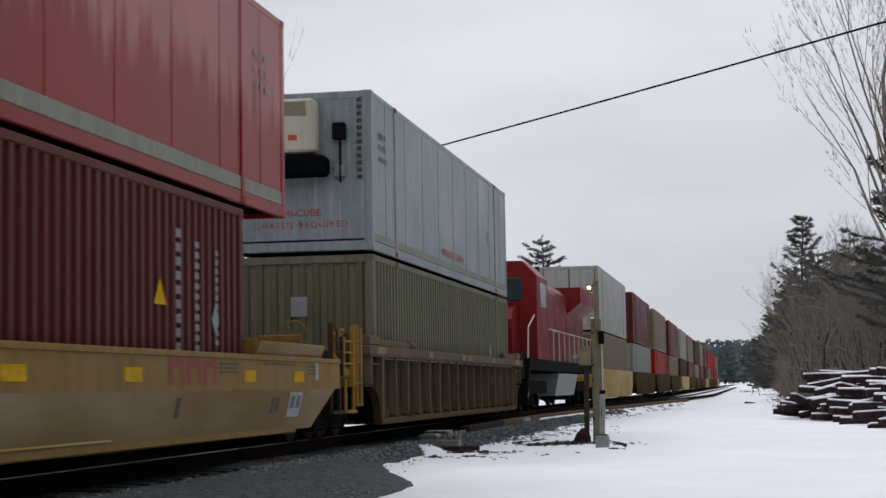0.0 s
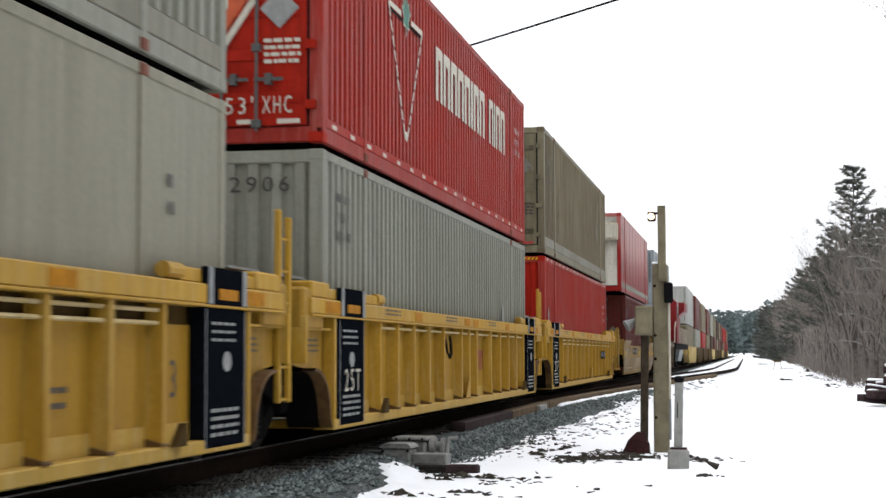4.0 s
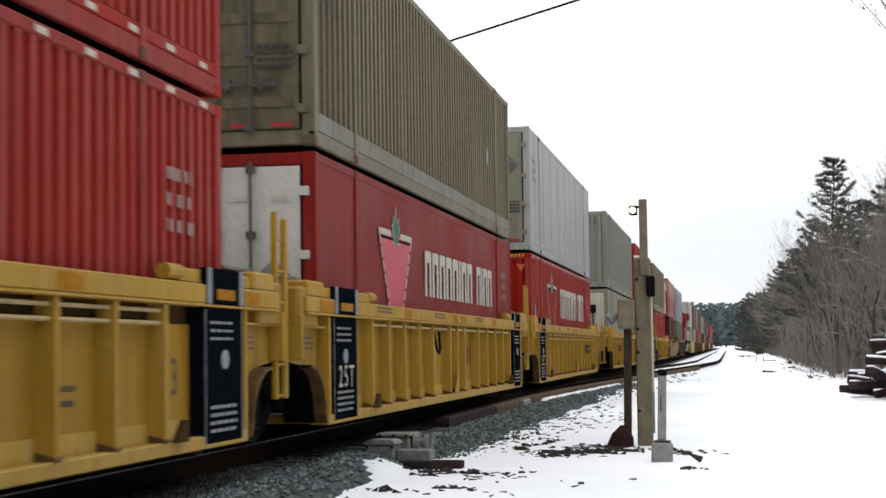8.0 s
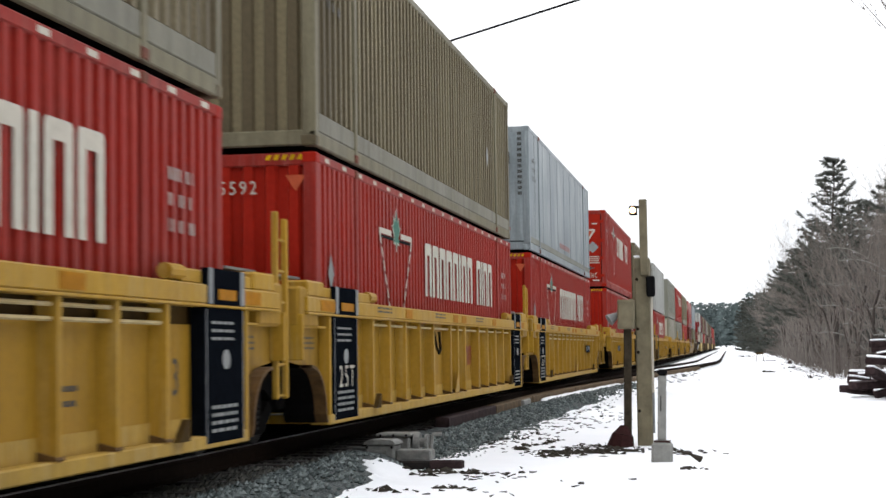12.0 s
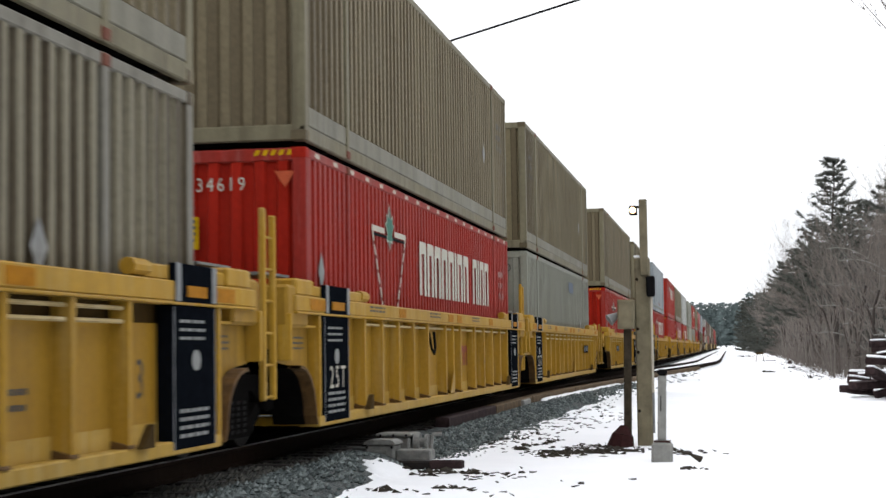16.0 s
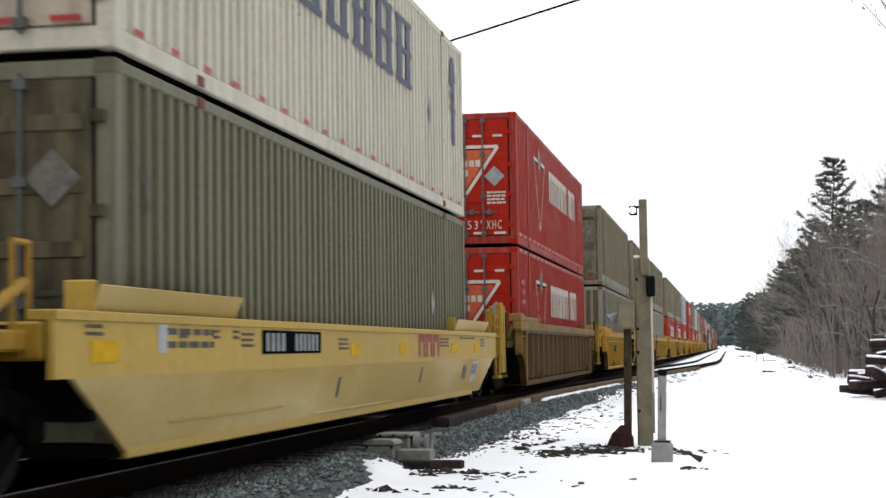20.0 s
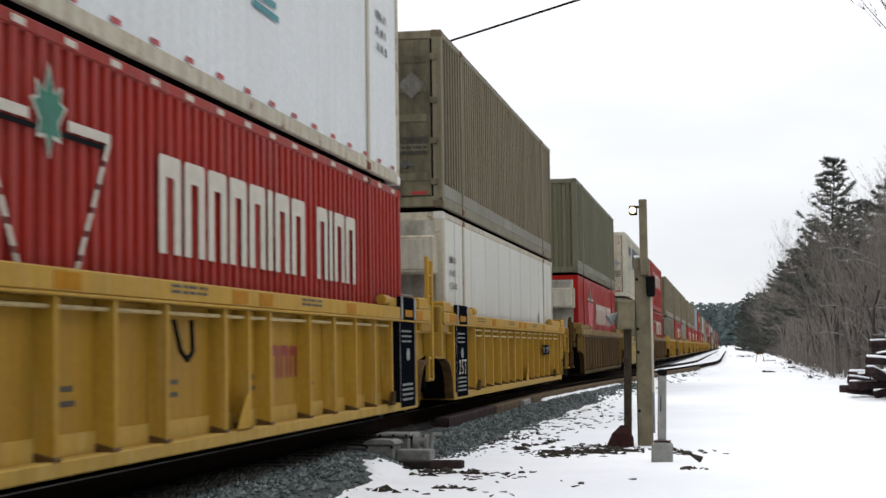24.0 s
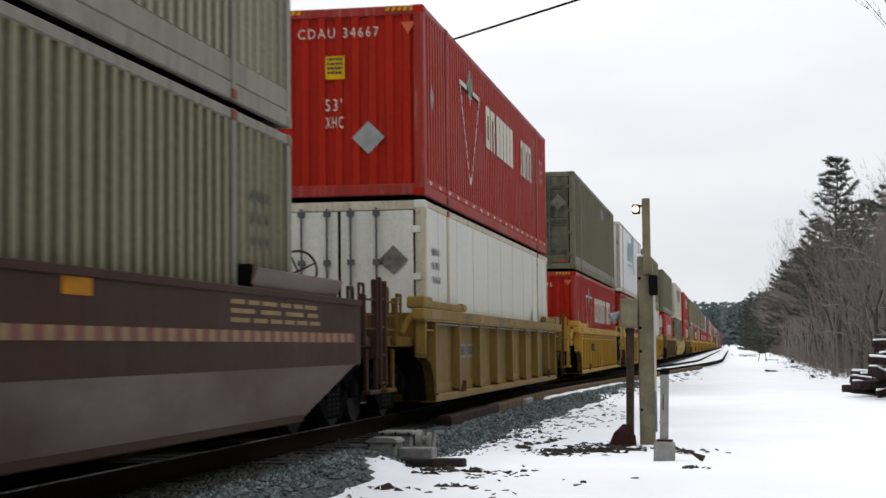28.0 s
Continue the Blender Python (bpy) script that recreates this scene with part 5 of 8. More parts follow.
            pn = part("black_panel", Shape().cbox(1.34, 1.476, y_a, y_b, 0.2, 1.335, 0.01), BLACK, c, "black panel with white stencils")
            part("stencil", bars(Shape(), "side", 1.477, y_a + 0.15, 0.26, (y_b - y_a) * 0.7, 0.26, 4, 0.45, 0.004, 3), GREY_MARK, pn)
            edge = Shape()
            for u in (y_a + 0.004, y_b - 0.030):
                flat(edge, "side", [(u, 0.21), (u + 0.026, 0.21), (u + 0.026, 1.32), (u, 1.32)], 1.477, 0, 0.003)
            part("stencil", edge, WORN_EDGE, pn, "worn pale panel edges")
            part("stencil", bars(Shape(), "side", 1.477, y_a + 0.15, 1.02, (y_b - y_a) * 0.6, 0.2, 3, 0.35, 0.004, 5), GREY_MARK, pn)
            part("round_stencil", flat(Shape(), "side", [(y_a + 0.55 + 0.11 * math.cos(i / 12 * math.tau), 0.90 + 0.085 * math.sin(i / 12 * math.tau)) for i in range(12)], 1.477, 0), GREY_MARK, pn)
            if sg < 0:
                part("load_lettering", letters("25T", 0.24, "side", 1.477, y_a + 0.22, 0.56, 0.005, 0.72), WHITE_MARK, pn, "white stencil 25T")
            for yb in (y_a + 0.02, y_b - 0.14):
                part("panel_strap", Shape().cbox(1.48, 1.50, yb, yb + 0.12, 1.36, 1.66, 0.005), STEEL, c)
            part("panel_cap", Shape().cbox(1.44, 1.496, y_a, y_b, 1.345, 1.66, 0.006), BLACK, c)
            part("reflector", Shape().box(1.497, 1.502, y_a + 0.28, y_b - 0.28, 1.40, 1.49), ORANGE_MARK, c, "orange reflector")
    xw = 1.339
    for i, y in enumerate(bays[:-1]):
        q = y + 0.2
        if i % 2 == 0 and abs(q - 14.75) > 0.75:
            part("small_writing", bars(Shape(), "side", xw, q, 0.55, 0.42, 0.2, 2, 0.4, 0.004, i + 11), DARK_MARK, c)
    if reporting and rods:
        q_ = 5.53 if big else 10.78
        d = part("data_plate", flat(Shape(), "side", [(q_, 0.70), (q_ + 0.46, 0.70), (q_ + 0.46, 1.05), (q_, 1.05)], xw, 0), PLATE_MARK, c, "dull white data plate")
        part("small_writing", bars(Shape(), "side", xw + 0.002, q_ + 0.03, 0.72, 0.42, 0.31, 7, 0.3, 0.004, 9), GREY_MARK, d)
        e_, z_e, w_e, h_e = (15.80, 0.50, 0.28, 0.45) if big else (0.25, 0.60, 0.17, 0.24)
        d = part("sticker", flat(Shape(), "side", [(e_, z_e), (e_ + w_e, z_e), (e_ + w_e, z_e + h_e), (e_, z_e + h_e)], xw, 0, 0.005), PLATE_MARK, c, "white sticker with black marks")
        part("sticker_mark", flat(Shape(), "side", [(e_ + w_e * 0.2, z_e + h_e * 0.27), (e_ + w_e * 0.8, z_e + h_e * 0.27), (e_ + w_e * 0.8, z_e + h_e * 0.75), (e_ + w_e * 0.2, z_e + h_e * 0.75)], xw, 0, 0.009), BLACK, d)
        b_ = 12.12 if big else 2.91
        plate = part("number_board", Shape().box(1.476, 1.482, b_, b_ + 1.36, 0.815, 1.03), BLACK, c, "black number board with white bars")
        for u, w, k in ((0.06, 0.44, 4), (0.72, 0.58, 6)):
            row = Shape()
            for i in range(k):
                p = b_ + u + i * w / k
                flat(row, "side", [(p, 0.845), (p + w / k * 0.45, 0.845), (p + w / k * 0.45, 1.0), (p, 1.0)], 1.482, 0)
            part("board_bar", row, BOARD_MARK, plate)["kind"] = "stuff"
    if sheet is TAN_SHEET:
        for y in (2.71, 3.46):
            part("number_plate", Shape().box(xw, xw + 0.006, y, y + 0.62, 0.80, 1.02), TAN_PLATE, c, "dull tan number plate")
            part("small_writing", bars(Shape(), "side", xw + 0.006, y + 0.03, 0.83, 0.56, 0.16, 1, 0.95, 0.003, int(y * 10)), DARK_MARK, c)
        for y in (bays[3] + 0.35, bays[5] + 0.4):
            part("data_frame", Shape().box(xw, xw + 0.004, y, y + 0.55, 0.62, 1.0), BROWN_LIGHT, c)
    if sign == "word":
        mark_row(c, xw, 9.45, 0.70, 1.05, 0.32, "nnn", 0.10, LETTER_RED, 0.004)
        part("cable_loop", Shape().rod((1.42, 6.45, 1.22), (1.45, 6.52, 0.98), 0.02).rod((1.45, 6.52, 0.98), (1.46, 6.66, 0.90), 0.02).rod((1.46, 6.66, 0.90), (1.45, 6.82, 0.97), 0.02).rod((1.45, 6.82, 0.97), (1.42, 6.88, 1.22), 0.02), DARK, c, "hanging black cable loop")
    if sign == "53" or rods:
        part("size_lettering", letters("53", 0.30, "side", xw, 14.87 if big else 14.82 if sign == "word" else 14.42, 0.62, 0.004, 0.38), DARK_MARK, c, "stencilled 53")
    return c


def smooth_car(label, upper, lower, stripe, name="well_car"):
    """A single well car with plain bent side plates and cut-away ends."""
    c = root(name, label, "railcar", "well cars of the train")
    end_mat = upper if stripe else YELLOW_END
    zt, zm, zb = (1.23, 0.80, 0.24) if not stripe else (1.50, 0.78, 0.26)
    for sx in (-1, 1):
        def xs(a, b):
            return sorted((sx * a, sx * b))
        part("upper_plate", Shape().prism([(-1.5, zm), (-1.5, zt), (18.5, zt), (18.5, zm)], 0, *xs(1.42, 1.47)), upper, c)
        part("top_lip", Shape().cbox(*xs(1.28, 1.49), -1.5, 18.5, zt - 0.05, zt + 0.02, 0.008), upper, c)
        s = Shape()
        v = []
        for x_out in (1.472, 1.43):
            for y, z, dx in ((-1.2, zm, 0), (18.2, zm, 0), (17.2 if not stripe else 16.4, zb, -0.13), (0.1, zb, -0.13)):
                v.append((sx * (x_out + dx), y, z))
        s.add(v, [(0, 1, 2, 3), (7, 6, 5, 4), (0, 4, 5, 1), (1, 5, 6, 2), (2, 6, 7, 3), (3, 7, 4, 0)])
        part("lower_plate", s, lower, c, "lower side plate paled by film and painted snow light")
        part("bottom_chord", Shape().cbox(*xs(1.18, 1.35), 0.1, 16.4, zb - 0.05, zb + 0.06, 0.015), upper, c)
        for a, b in ((-0.7, 2.6), (14.3, 17.6)):
            fl = part("flare_plate", Shape().prism([(1.36 * sx, zt + 0.015), (1.46 * sx, zt + 0.21), (1.48 * sx, zt + 0.20), (1.40 * sx, zt + 0.012)], 1, a, b), lower, c, "flared container guide")
            part("flare_end", Shape().cbox(*xs(1.2, 1.42), a - 0.02, a + 0.06, zt, zt + 0.24), upper if stripe is None else TRUCK, fl)
        if stripe and sx > 0:
            for i in range(118):
                y = -1.2 + i * 0.164
                me = shared(("stripe", i % 2), lambda: Shape().box(*xs(1.471, 1.476), 0.0, 0.162, 1.03, 1.13).mesh("stripe_dash", DULL_RED_MARK if i % 2 else DULL_TAN_MARK))
                put("stripe_dash", me, c, 0, y, 0)
        part("small_writing", bars(Shape(), "side", 1.471 * sx, 14.4 if not stripe else 13.5, 1.1 if not stripe else 1.16, 1.6 if not stripe else 3.2, 0.15 if not stripe else 0.24, 3, 0.5, 0.004 * sx, 4), DARK_MARK if not stripe else DULL_TAN_MARK, c)
        part("small_writing", bars(Shape(), "side", 1.471 * sx, 0.6, 0.95, 1.2, 0.2, 2, 0.5, 0.004 * sx, 6), DARK_MARK if not stripe else DULL_TAN_MARK, c)
    for y in (0.2, 4, 8, 12, 16.2):
        part("cross_beam", Shape().cbox(-1.3, 1.3, y - 0.2, y + 0.2, 0.2, 0.30), TRUCK, c)
    for yy, sg in ((-0.6, -1), (17.6, 1)):
        part("end_bulkhead", Shape().cbox(-1.4, 1.4, *sorted((yy, yy + sg * 0.1)), 0.5, zt - 0.03), TRUCK, c)
        part("end_cover", Shape().cbox(-1.40, 1.40, *sorted((yy + sg * 0.1, yy + sg * 0.95)), 0.92, zt - 0.055, 0.02), end_mat, c)
        end_platform(c, yy + sg * 0.9, sg, end_mat, 1.45)
        truck(c, yy + sg * 1.25)
        ladder(c, yy + sg * 2.45 - 0.1, 0.5, 1.85, upper, 1.38, 0.3, 4)
        part("brake_wheel", ring_mesh(0.25), upper, c).matrix_basis = pose(0.45, yy + sg * 1.9, zt + 0.42)
    if not stripe:
        b = part("number_board", flat(Shape(), "side", [(3.2, 0.94), (5.4, 0.94), (5.4, 1.16), (3.2, 1.16)], 1.471, 0), BLACK, c, "black number board with white bars")
        for u, w, k in ((3.32, 0.72, 4), (4.36, 0.96, 6)):
            row = Shape()
            for i in range(k):
                p = u + i * w / k
                flat(row, "side", [(p, 0.965), (p + w / k * 0.66, 0.965), (p + w / k * 0.66, 1.135), (p, 1.135)], 1.475, 0)
            part("board_bar", row, BOARD_MARK, b)["kind"] = "stuff"
        mark_row(c, 1.472, 10.9, 0.86, 1.7, 0.34, "nnn", 0.13, LETTER_RED, 0.004)
        for u, z, w in ((-1.0, 1.06, 0.34), (0.9, 1.05, 0.22), (1.75, 1.05, 0.2), (2.3, 1.05, 0.2), (2.55, 0.98, 0.4), (6.2, 0.95, 0.5), (12.6, 0.98, 0.8), (16.6, 0.98, 0.5)):
            part("small_writing", bars(Shape(), "side", 1.471, u, z, w, 0.15, 3, 0.5, 0.004, int(u * 9) + 30), DARK_MARK, c)
        def on_slope(u, z, w, h, lift=0.004):
            xa, xb = (1.342 + 0.13 * (q - 0.22) / 0.58 + lift for q in (z, z + h))
            return Shape().quad((xa, u, z), (xa, u + w, z), (xb, u + w, z + h), (xb, u, z + h))
        d = part("sticker", on_slope(15.75, 0.42, 0.62, 0.34), PLATE_MARK, c, "white sticker with dark marks")
        for u in (15.82, 16.10):
            part("sticker_mark", on_slope(u, 0.54, 0.20, 0.17, 0.007), NAVY_PATCH, d)
        for u, z in ((14.9, 0.48), (15.12, 0.48), (6.3, 0.45), (11.2, 0.5)):
            part("stencil", on_slope(u, z, 0.13, 0.22), DARK_MARK, c)
        part("data_plate", flat(Shape(), "side", [(17.05, 0.93), (17.2, 0.93), (17.2, 1.2), (17.05, 1.2)], 1.471, 0), PLATE_MARK, c)
        part("wheel_guard", Shape().cbox(0.1, 0.85, 18.55, 18.60, zt, zt + 0.42, 0.01), upper, c)
        part("data_plate", flat(Shape(), "side", [(0.42, 0.96), (0.62, 0.96), (0.62, 1.2), (0.42, 1.2)], 1.471, 0), PLATE_MARK, c, "white data plate")
        for y0_, y1_, z_ in ((0.9, 4.2, 0.42), (5.5, 9.5, 0.30)):
            x_ = 1.342 + 0.13 * (z_ - 0.22) / 0.58
            part("weld_line", Shape().box(x_ - 0.01, x_ + 0.008, y0_, y1_, z_, z_ + 0.02), SNOW_PALED, c)
        for y in (-0.9, 6.8, 9.6, 13.6, 15.9):
            part("reflector", Shape().box(1.471, 1.476, y, y + 0.5, 0.90, 1.05), AMBER_MARK, c, "yellow reflector")
    else:
        part("reflector", Shape().box(1.471, 1.476, 9.9, 10.4, 1.33, 1.49), ORANGE_MARK, c, "orange reflector")
    return c


def ring_mesh(r):
    s = Shape()
    n = 20
    for i in range(n):
        a, b = i / n * math.tau, (i + 1) / n * math.tau
        s.rod((r * math.cos(a), 0, r * math.sin(a)), (r * math.cos(b), 0, r * math.sin(b)), 0.016, n=5, caps=False)
    for i in range(4):
        a = i / 4 * math.tau + 0.4
        s.rod((0, 0.02, 0), (r * math.cos(a), 0, r * math.sin(a)), 0.012, n=5)
    return s


def locomotive():
    """A six-axle red locomotive whose cab faces back along the train; y = 0 is its nose."""
    c = root("locomotive", "red diesel locomotive with white handrails and a silver fuel tank", "locomotive")
    part("underframe", Shape().cbox(-1.5, 1.5, 0.3, 22.2, 1.25, 1.60, 0.03), DARK, c)
    part("pilot", Shape().prism([(-1.45, 0.25), (-1.55, 1.6), (1.55, 1.6), (1.45, 0.25)], 1, 0.15, 0.45), DARK, c)
    part("nose", Shape().prism([(0.9, 1.6), (0.75, 2.75), (1.1, 3.05), (2.4, 3.25), (2.4, 1.6)], 0, -0.95, 0.95), LOCO_RED, c)
    cab = part("cab", Shape().prism([(-1.52, 1.6), (-1.52, 4.1), (-1.1, 4.55), (1.1, 4.55), (1.52, 4.1), (1.52, 1.6)], 1, 2.2, 4.9), LOCO_RED, c)
    for x in (-1.05, 0.12):
        part("windshield", Shape().cbox(x, x + 0.95, 2.16, 2.22, 3.35, 4.05, 0.02), WINDOW, cab)
    part("side_window", Shape().cbox(1.5, 1.53, 3.0, 4.4, 3.2, 3.95, 0.02), WINDOW, cab)
    part("headlight", Shape().cbox(-0.25, 0.25, 2.12, 2.22, 4.2, 4.4, 0.02), STEEL, cab)
    for u in (-0.75, 0.2):
        part("number_bar", flat(Shape(), "rear", [(u, 2.95), (u + 0.55, 2.95), (u + 0.55, 3.1), (u, 3.1)], 0, 1.06), WHITE_MARK, c)
    part("nose_lamp", Shape().cbox(-0.3, 0.3, 0.74, 0.86, 2.3, 2.6, 0.03), STEEL, c)
    part("hood", Shape().prism([(-0.98, 1.6), (-0.98, 4.1), (-0.75, 4.35), (0.75, 4.35), (0.98, 4.1), (0.98, 1.6)], 1, 4.9, 21.4), LOCO_RED, c)
    part("radiator_wing", Shape().prism([(-0.98, 3.5), (-1.5, 3.9), (-1.5, 4.5), (1.5, 4.5), (1.5, 3.9), (0.98, 3.5)], 1, 15.5, 20.8), LOCO_RED, c)
    part("blower_duct", Shape().cbox(0.98, 1.35, 5.2, 8.6, 2.6, 3.9, 0.06), LOCO_RED, c)
    for i in range(7):
        part("hood_door", Shape().cbox(0.98, 1.0, 9.0 + i * 0.9, 9.8 + i * 0.9, 1.8, 3.4, 0.005), LOCO_RED, c)
    part("fuel_tank", Shape().prism([(-1.3, 0.45), (-1.45, 1.2), (1.45, 1.2), (1.3, 0.45)], 1, 8.2, 14.2), STEEL, c, "silver fuel tank")
    for sx in (-1, 1):
        for i in range(11):
            part("stanchion", Shape().rod((1.46 * sx, 5.2 + i * 1.6, 1.6), (1.46 * sx, 5.2 + i * 1.6, 2.6), 0.02, n=6), WHITE_MARK, c)
        part("handrail", Shape().rod((1.46 * sx, 5.2, 2.6), (1.46 * sx, 21.2, 2.6), 0.022, n=6), WHITE_MARK, c, "white handrail")
        part("step_rail", Shape().rod((1.46 * sx, 0.2, 0.5), (1.46 * sx, 0.6, 2.5), 0.025, n=6).rod((1.46 * sx, 0.6, 2.5), (1.46 * sx, 2.0, 2.9), 0.025, n=6), WHITE_MARK, c, "white step rail")
    for y in (4.2, 18.2):
        truck(c, y)
        part("truck_frame", Shape().cbox(-1.25, 1.25, y - 2.3, y + 2.3, 0.55, 0.95, 0.05), DARK, c)
    coupler(c, 0.0, -1, DARK)
    coupler(c, 22.4, 1, DARK)
    return c


Y_BAYS = {"F": [2.0 + i * 1.048 for i in range(15)], "M": [2.03, 3.04, 4.06, 5.09, 6.16, 7.64, 8.33, 9.03, 10.5, 11.57, 12.6, 13.62, 14.63],
          "R": [-0.24 + i * 1.031 for i in range(15)]}
Y_BAYS_B = [-0.07 + i * 1.053 for i in range(16)]
Y_BAYS_W = [-0.12] + [1.97 + i * 2.11 for i in range(7)] + [16.2]
# travel of the train along the track, in metres, against seconds
def travel(t):
    u = (t - 15.0) / 10.0
    return 154.563 * u - 1.8695 * u * u + 0.56408 * u ** 3


MOVERS = []         # (thing, distance along the track at travel 0, height)


def ride(thing, base, z=0.0):
    MOVERS.append((thing, base, z))
    thing.matrix_basis = pose(TRACK_X, base + travel(0), z)
    return thing


LABEL_Y = "yellow ribbed well car on the rails"
first = {}


def yellow(kind, base, reporting=False):
    if kind not in first:
        front = "coupled" if kind == "F" else "joined"
        rear = "coupled" if kind == "R" else "shared"
        first[kind] = well_car(LABEL_Y + {"F": ", front unit of three", "M": ", middle unit of three", "R": ", rear unit of three"}[kind], -1.15, 17.3, YELLOW_SHEET, YELLOW, YELLOW, Y_BAYS[kind], front, rear, True, True,
                               "word" if kind == "M" else None, kind != "M")
        return ride(first[kind], base)
    return ride(copy_thing(first[kind], pose(0, 0, 0)), base)


def brown(base, tan=False, dark=False):
    key = ("brown", tan, dark)
    if key not in first:
        if tan:
            first[key] = well_car("weathered tan well car with wide-spaced ribs, on the rails", -1.16, 17.6, TAN_SHEET, YELLOW_TAN, YELLOW_TAN, Y_BAYS_W, "coupled", "coupled", False, False, "53", True)
        else:
            first[key] = well_car("dark brown well car with dusty ribs, on the rails" if dark else "rusty brown well car with ribbed sides, on the rails", -1.16, 17.6, BROWN_DARK if dark else BROWN, BROWN_RIB if dark else YELLOW_TAN, BROWN_RIB if dark else BROWN_LIGHT, Y_BAYS_B, "coupled", "coupled", False, False, None, True)
        return ride(first[key], base)
    return ride(copy_thing(first[key], pose(0, 0, 0)), base)


def smooth(base, stripe=False, dirty=False):
    key = ("smooth", stripe, dirty)
    if key not in first:
        first[key] = smooth_car("tan-yellow well car with smooth dirty sides" if dirty else "purple-brown well car with a red and yellow reflector stripe" if stripe else "yellow well car with smooth sides, whitened by salt and painted snow light",
                                PURPLE if stripe else YELLOW_DIRTY if dirty else YELLOW_SMOOTH, PALE_PURPLE if stripe else TAN_FILM if dirty else SNOW_PALED, True if stripe else None)
        return ride(first[key], base)
    return ride(copy_thing(first[key], pose(0, 0, 0)), base)


UP, LO = 3.22, 0.31


def load(base, upper, lower):
    """upper and lower: (label, paint, options)."""
    for z, spec in ((UP, upper), (LO, lower)):
        label, mat_, opt = spec
        n = int(base * 7) % 97 + (1 if z == UP else 0)
        ride(container(label, mat_, seed=n, **opt), base, z)


def olive(mat_=None, rear="doors", number="", up=True, patch=False):
    mat_ = mat_ or OLIVE
    tone = {OLIVE: "olive-grey", OLIVE_BROWN: "brownish grey", OLIVE_GREEN: "greenish grey", PALE_GREEN: "green-grey", LOW_GREEN: "stained green-grey", GREY: "light grey", DARK_GREY: "streaked grey"}[mat_]
    end = "with corrugated end" if rear == "ribbed" else "with double doors"
    place = "stacked on another" if up else "in a railcar well"
    return (f"{tone} corrugated steel container {end}, {place}", mat_, dict(rear=rear, number=number, patch=patch, band=0.22 if up else 0.0, band_mat=GREY_BAND if up else None))


def red(up=False, rear="ribbed", number="", mark="triangle"):
    place = "stacked on another" if up else "in a railcar well"
    marks = " with white block marks" if mark else ""
    return (f"red corrugated steel container{marks}, {place}", RED, dict(rear=rear, number=number, mark=mark, band=0.12 if up else 0.0, dashes="low" if up else "top", pitch=0.225))


def smooth_red(cooler, mark, up=False, number="", worn=False):
    return ("red insulated container with white end" + (" and cooler" if cooler else "") + (", stacked on another" if up else ", in a railcar well"), RED_GLOSS if up else RED_WORN if worn else RED_DULL,
            dict(wall="panel", rear="cooler" if cooler else "doors", rear_mat=WHITE, mark=mark, number=number, category="container", band=0.2 if up else 0.0, band_mat=GREY if up else None, name="insulated_container"))


def hicube():
    return ("blue-grey insulated container with cooling machine, stacked on another", BLUE_GREY, dict(wall="panel", rear="cooler", rear_mat=BLUE_GREY, number_mat=DARK_MARK, name="insulated_container", band=0.15, band_mat=GREY, mark="faded_red_rows"))


def sooty_green():
    label, m, more = olive(OLIVE_GREEN, "doors", "", False)
    return label, m, dict(more, rear_mat=SOOT_DOOR)


def white_box(up, rear, mark=None, m=None):
    return ("white insulated container with rust-stained edges, " + ("stacked on another" if up else "in a railcar well"), m or WHITE, dict(wall="panel", rear=rear, rear_mat=m or WHITE, frame_mat=WHITE_RUSTY, mark=mark, number_mat=DARK_MARK, dashes="red" if up else None, name="insulated_container"))


GREY_BAND = paint("smooth_grey_band_paint", (0.195, 0.184, 0.138), 0.5, (0.055, 0.048, 0.034), amount=0.6, rust=0.1)

C = {1: 253.85, 2: 232.2, 3: 209.3, 4: 189.8, 5: 170.36, 6: 146.35, 7: 126.57, 8: 107.05, 9: 83.52, 10: 63.84, 11: 44.33, 12: 20.85, 13: 1.41, 14: -18.46,
     15: -42.2, 16: -65.55, 17: -89.14, 18: -112.62, 19: -132.2, 20: -151.79, 21: -175.44, 22: -199.01}
ride(locomotive(), 272.4)
brown(C[1], False, True)
load(C[1], hicube(), olive(OLIVE_GREEN, "ribbed", "", False))
smooth(C[2], False, True)
load(C[2], smooth_red(True, "pale_patches", True, "CDAU 30086"), ("maroon forty-foot corrugated container in a railcar well", MAROON, dict(rear="doors", length=12.19, mark="square_emblem")))
yellow("F", C[3])
load(C[3], olive(OLIVE, "doors"), red(False, "ribbed", "CDAU 41375", None))
yellow("M", C[4])
load(C[4], red(True, "doors"), olive(GREY, "ribbed", "CPPU 232906", False))
yellow("R", C[5])
load(C[5], olive(GREY, "ribbed", "CPPU 113015"), ("beige-grey insulated container with cooler in a railcar well", BEIGE, dict(wall="panel", rear="cooler", rear_mat=CREAM, number_mat=DARK_MARK, name="insulated_container")))
yellow("F", C[6])
load(C[6], ("silver-grey smooth-sided container stacked on another", SILVER, dict(wall="panel", rear="doors", rear_mat=BEIGE, band=0.14)), red(False, "ribbed", "CDAU 35620"))
yellow("M", C[7])
load(C[7], olive(OLIVE, "doors"), smooth_red(False, "filled_triangle", worn=True))
yellow("R", C[8])
load(C[8], red(True, "doors", "CDAU 34415", "faded_triangle"), red(False, "ribbed", "CDAU 41079", None))
yellow("F", C[9])
load(C[9], hicube(), red(False, "ribbed", "CDAU 35401"))
yellow("M", C[10])
load(C[10], olive(OLIVE_BROWN, "ribbed"), red(False, "ribbed", "CDAU 35592"))
yellow("R", C[11])
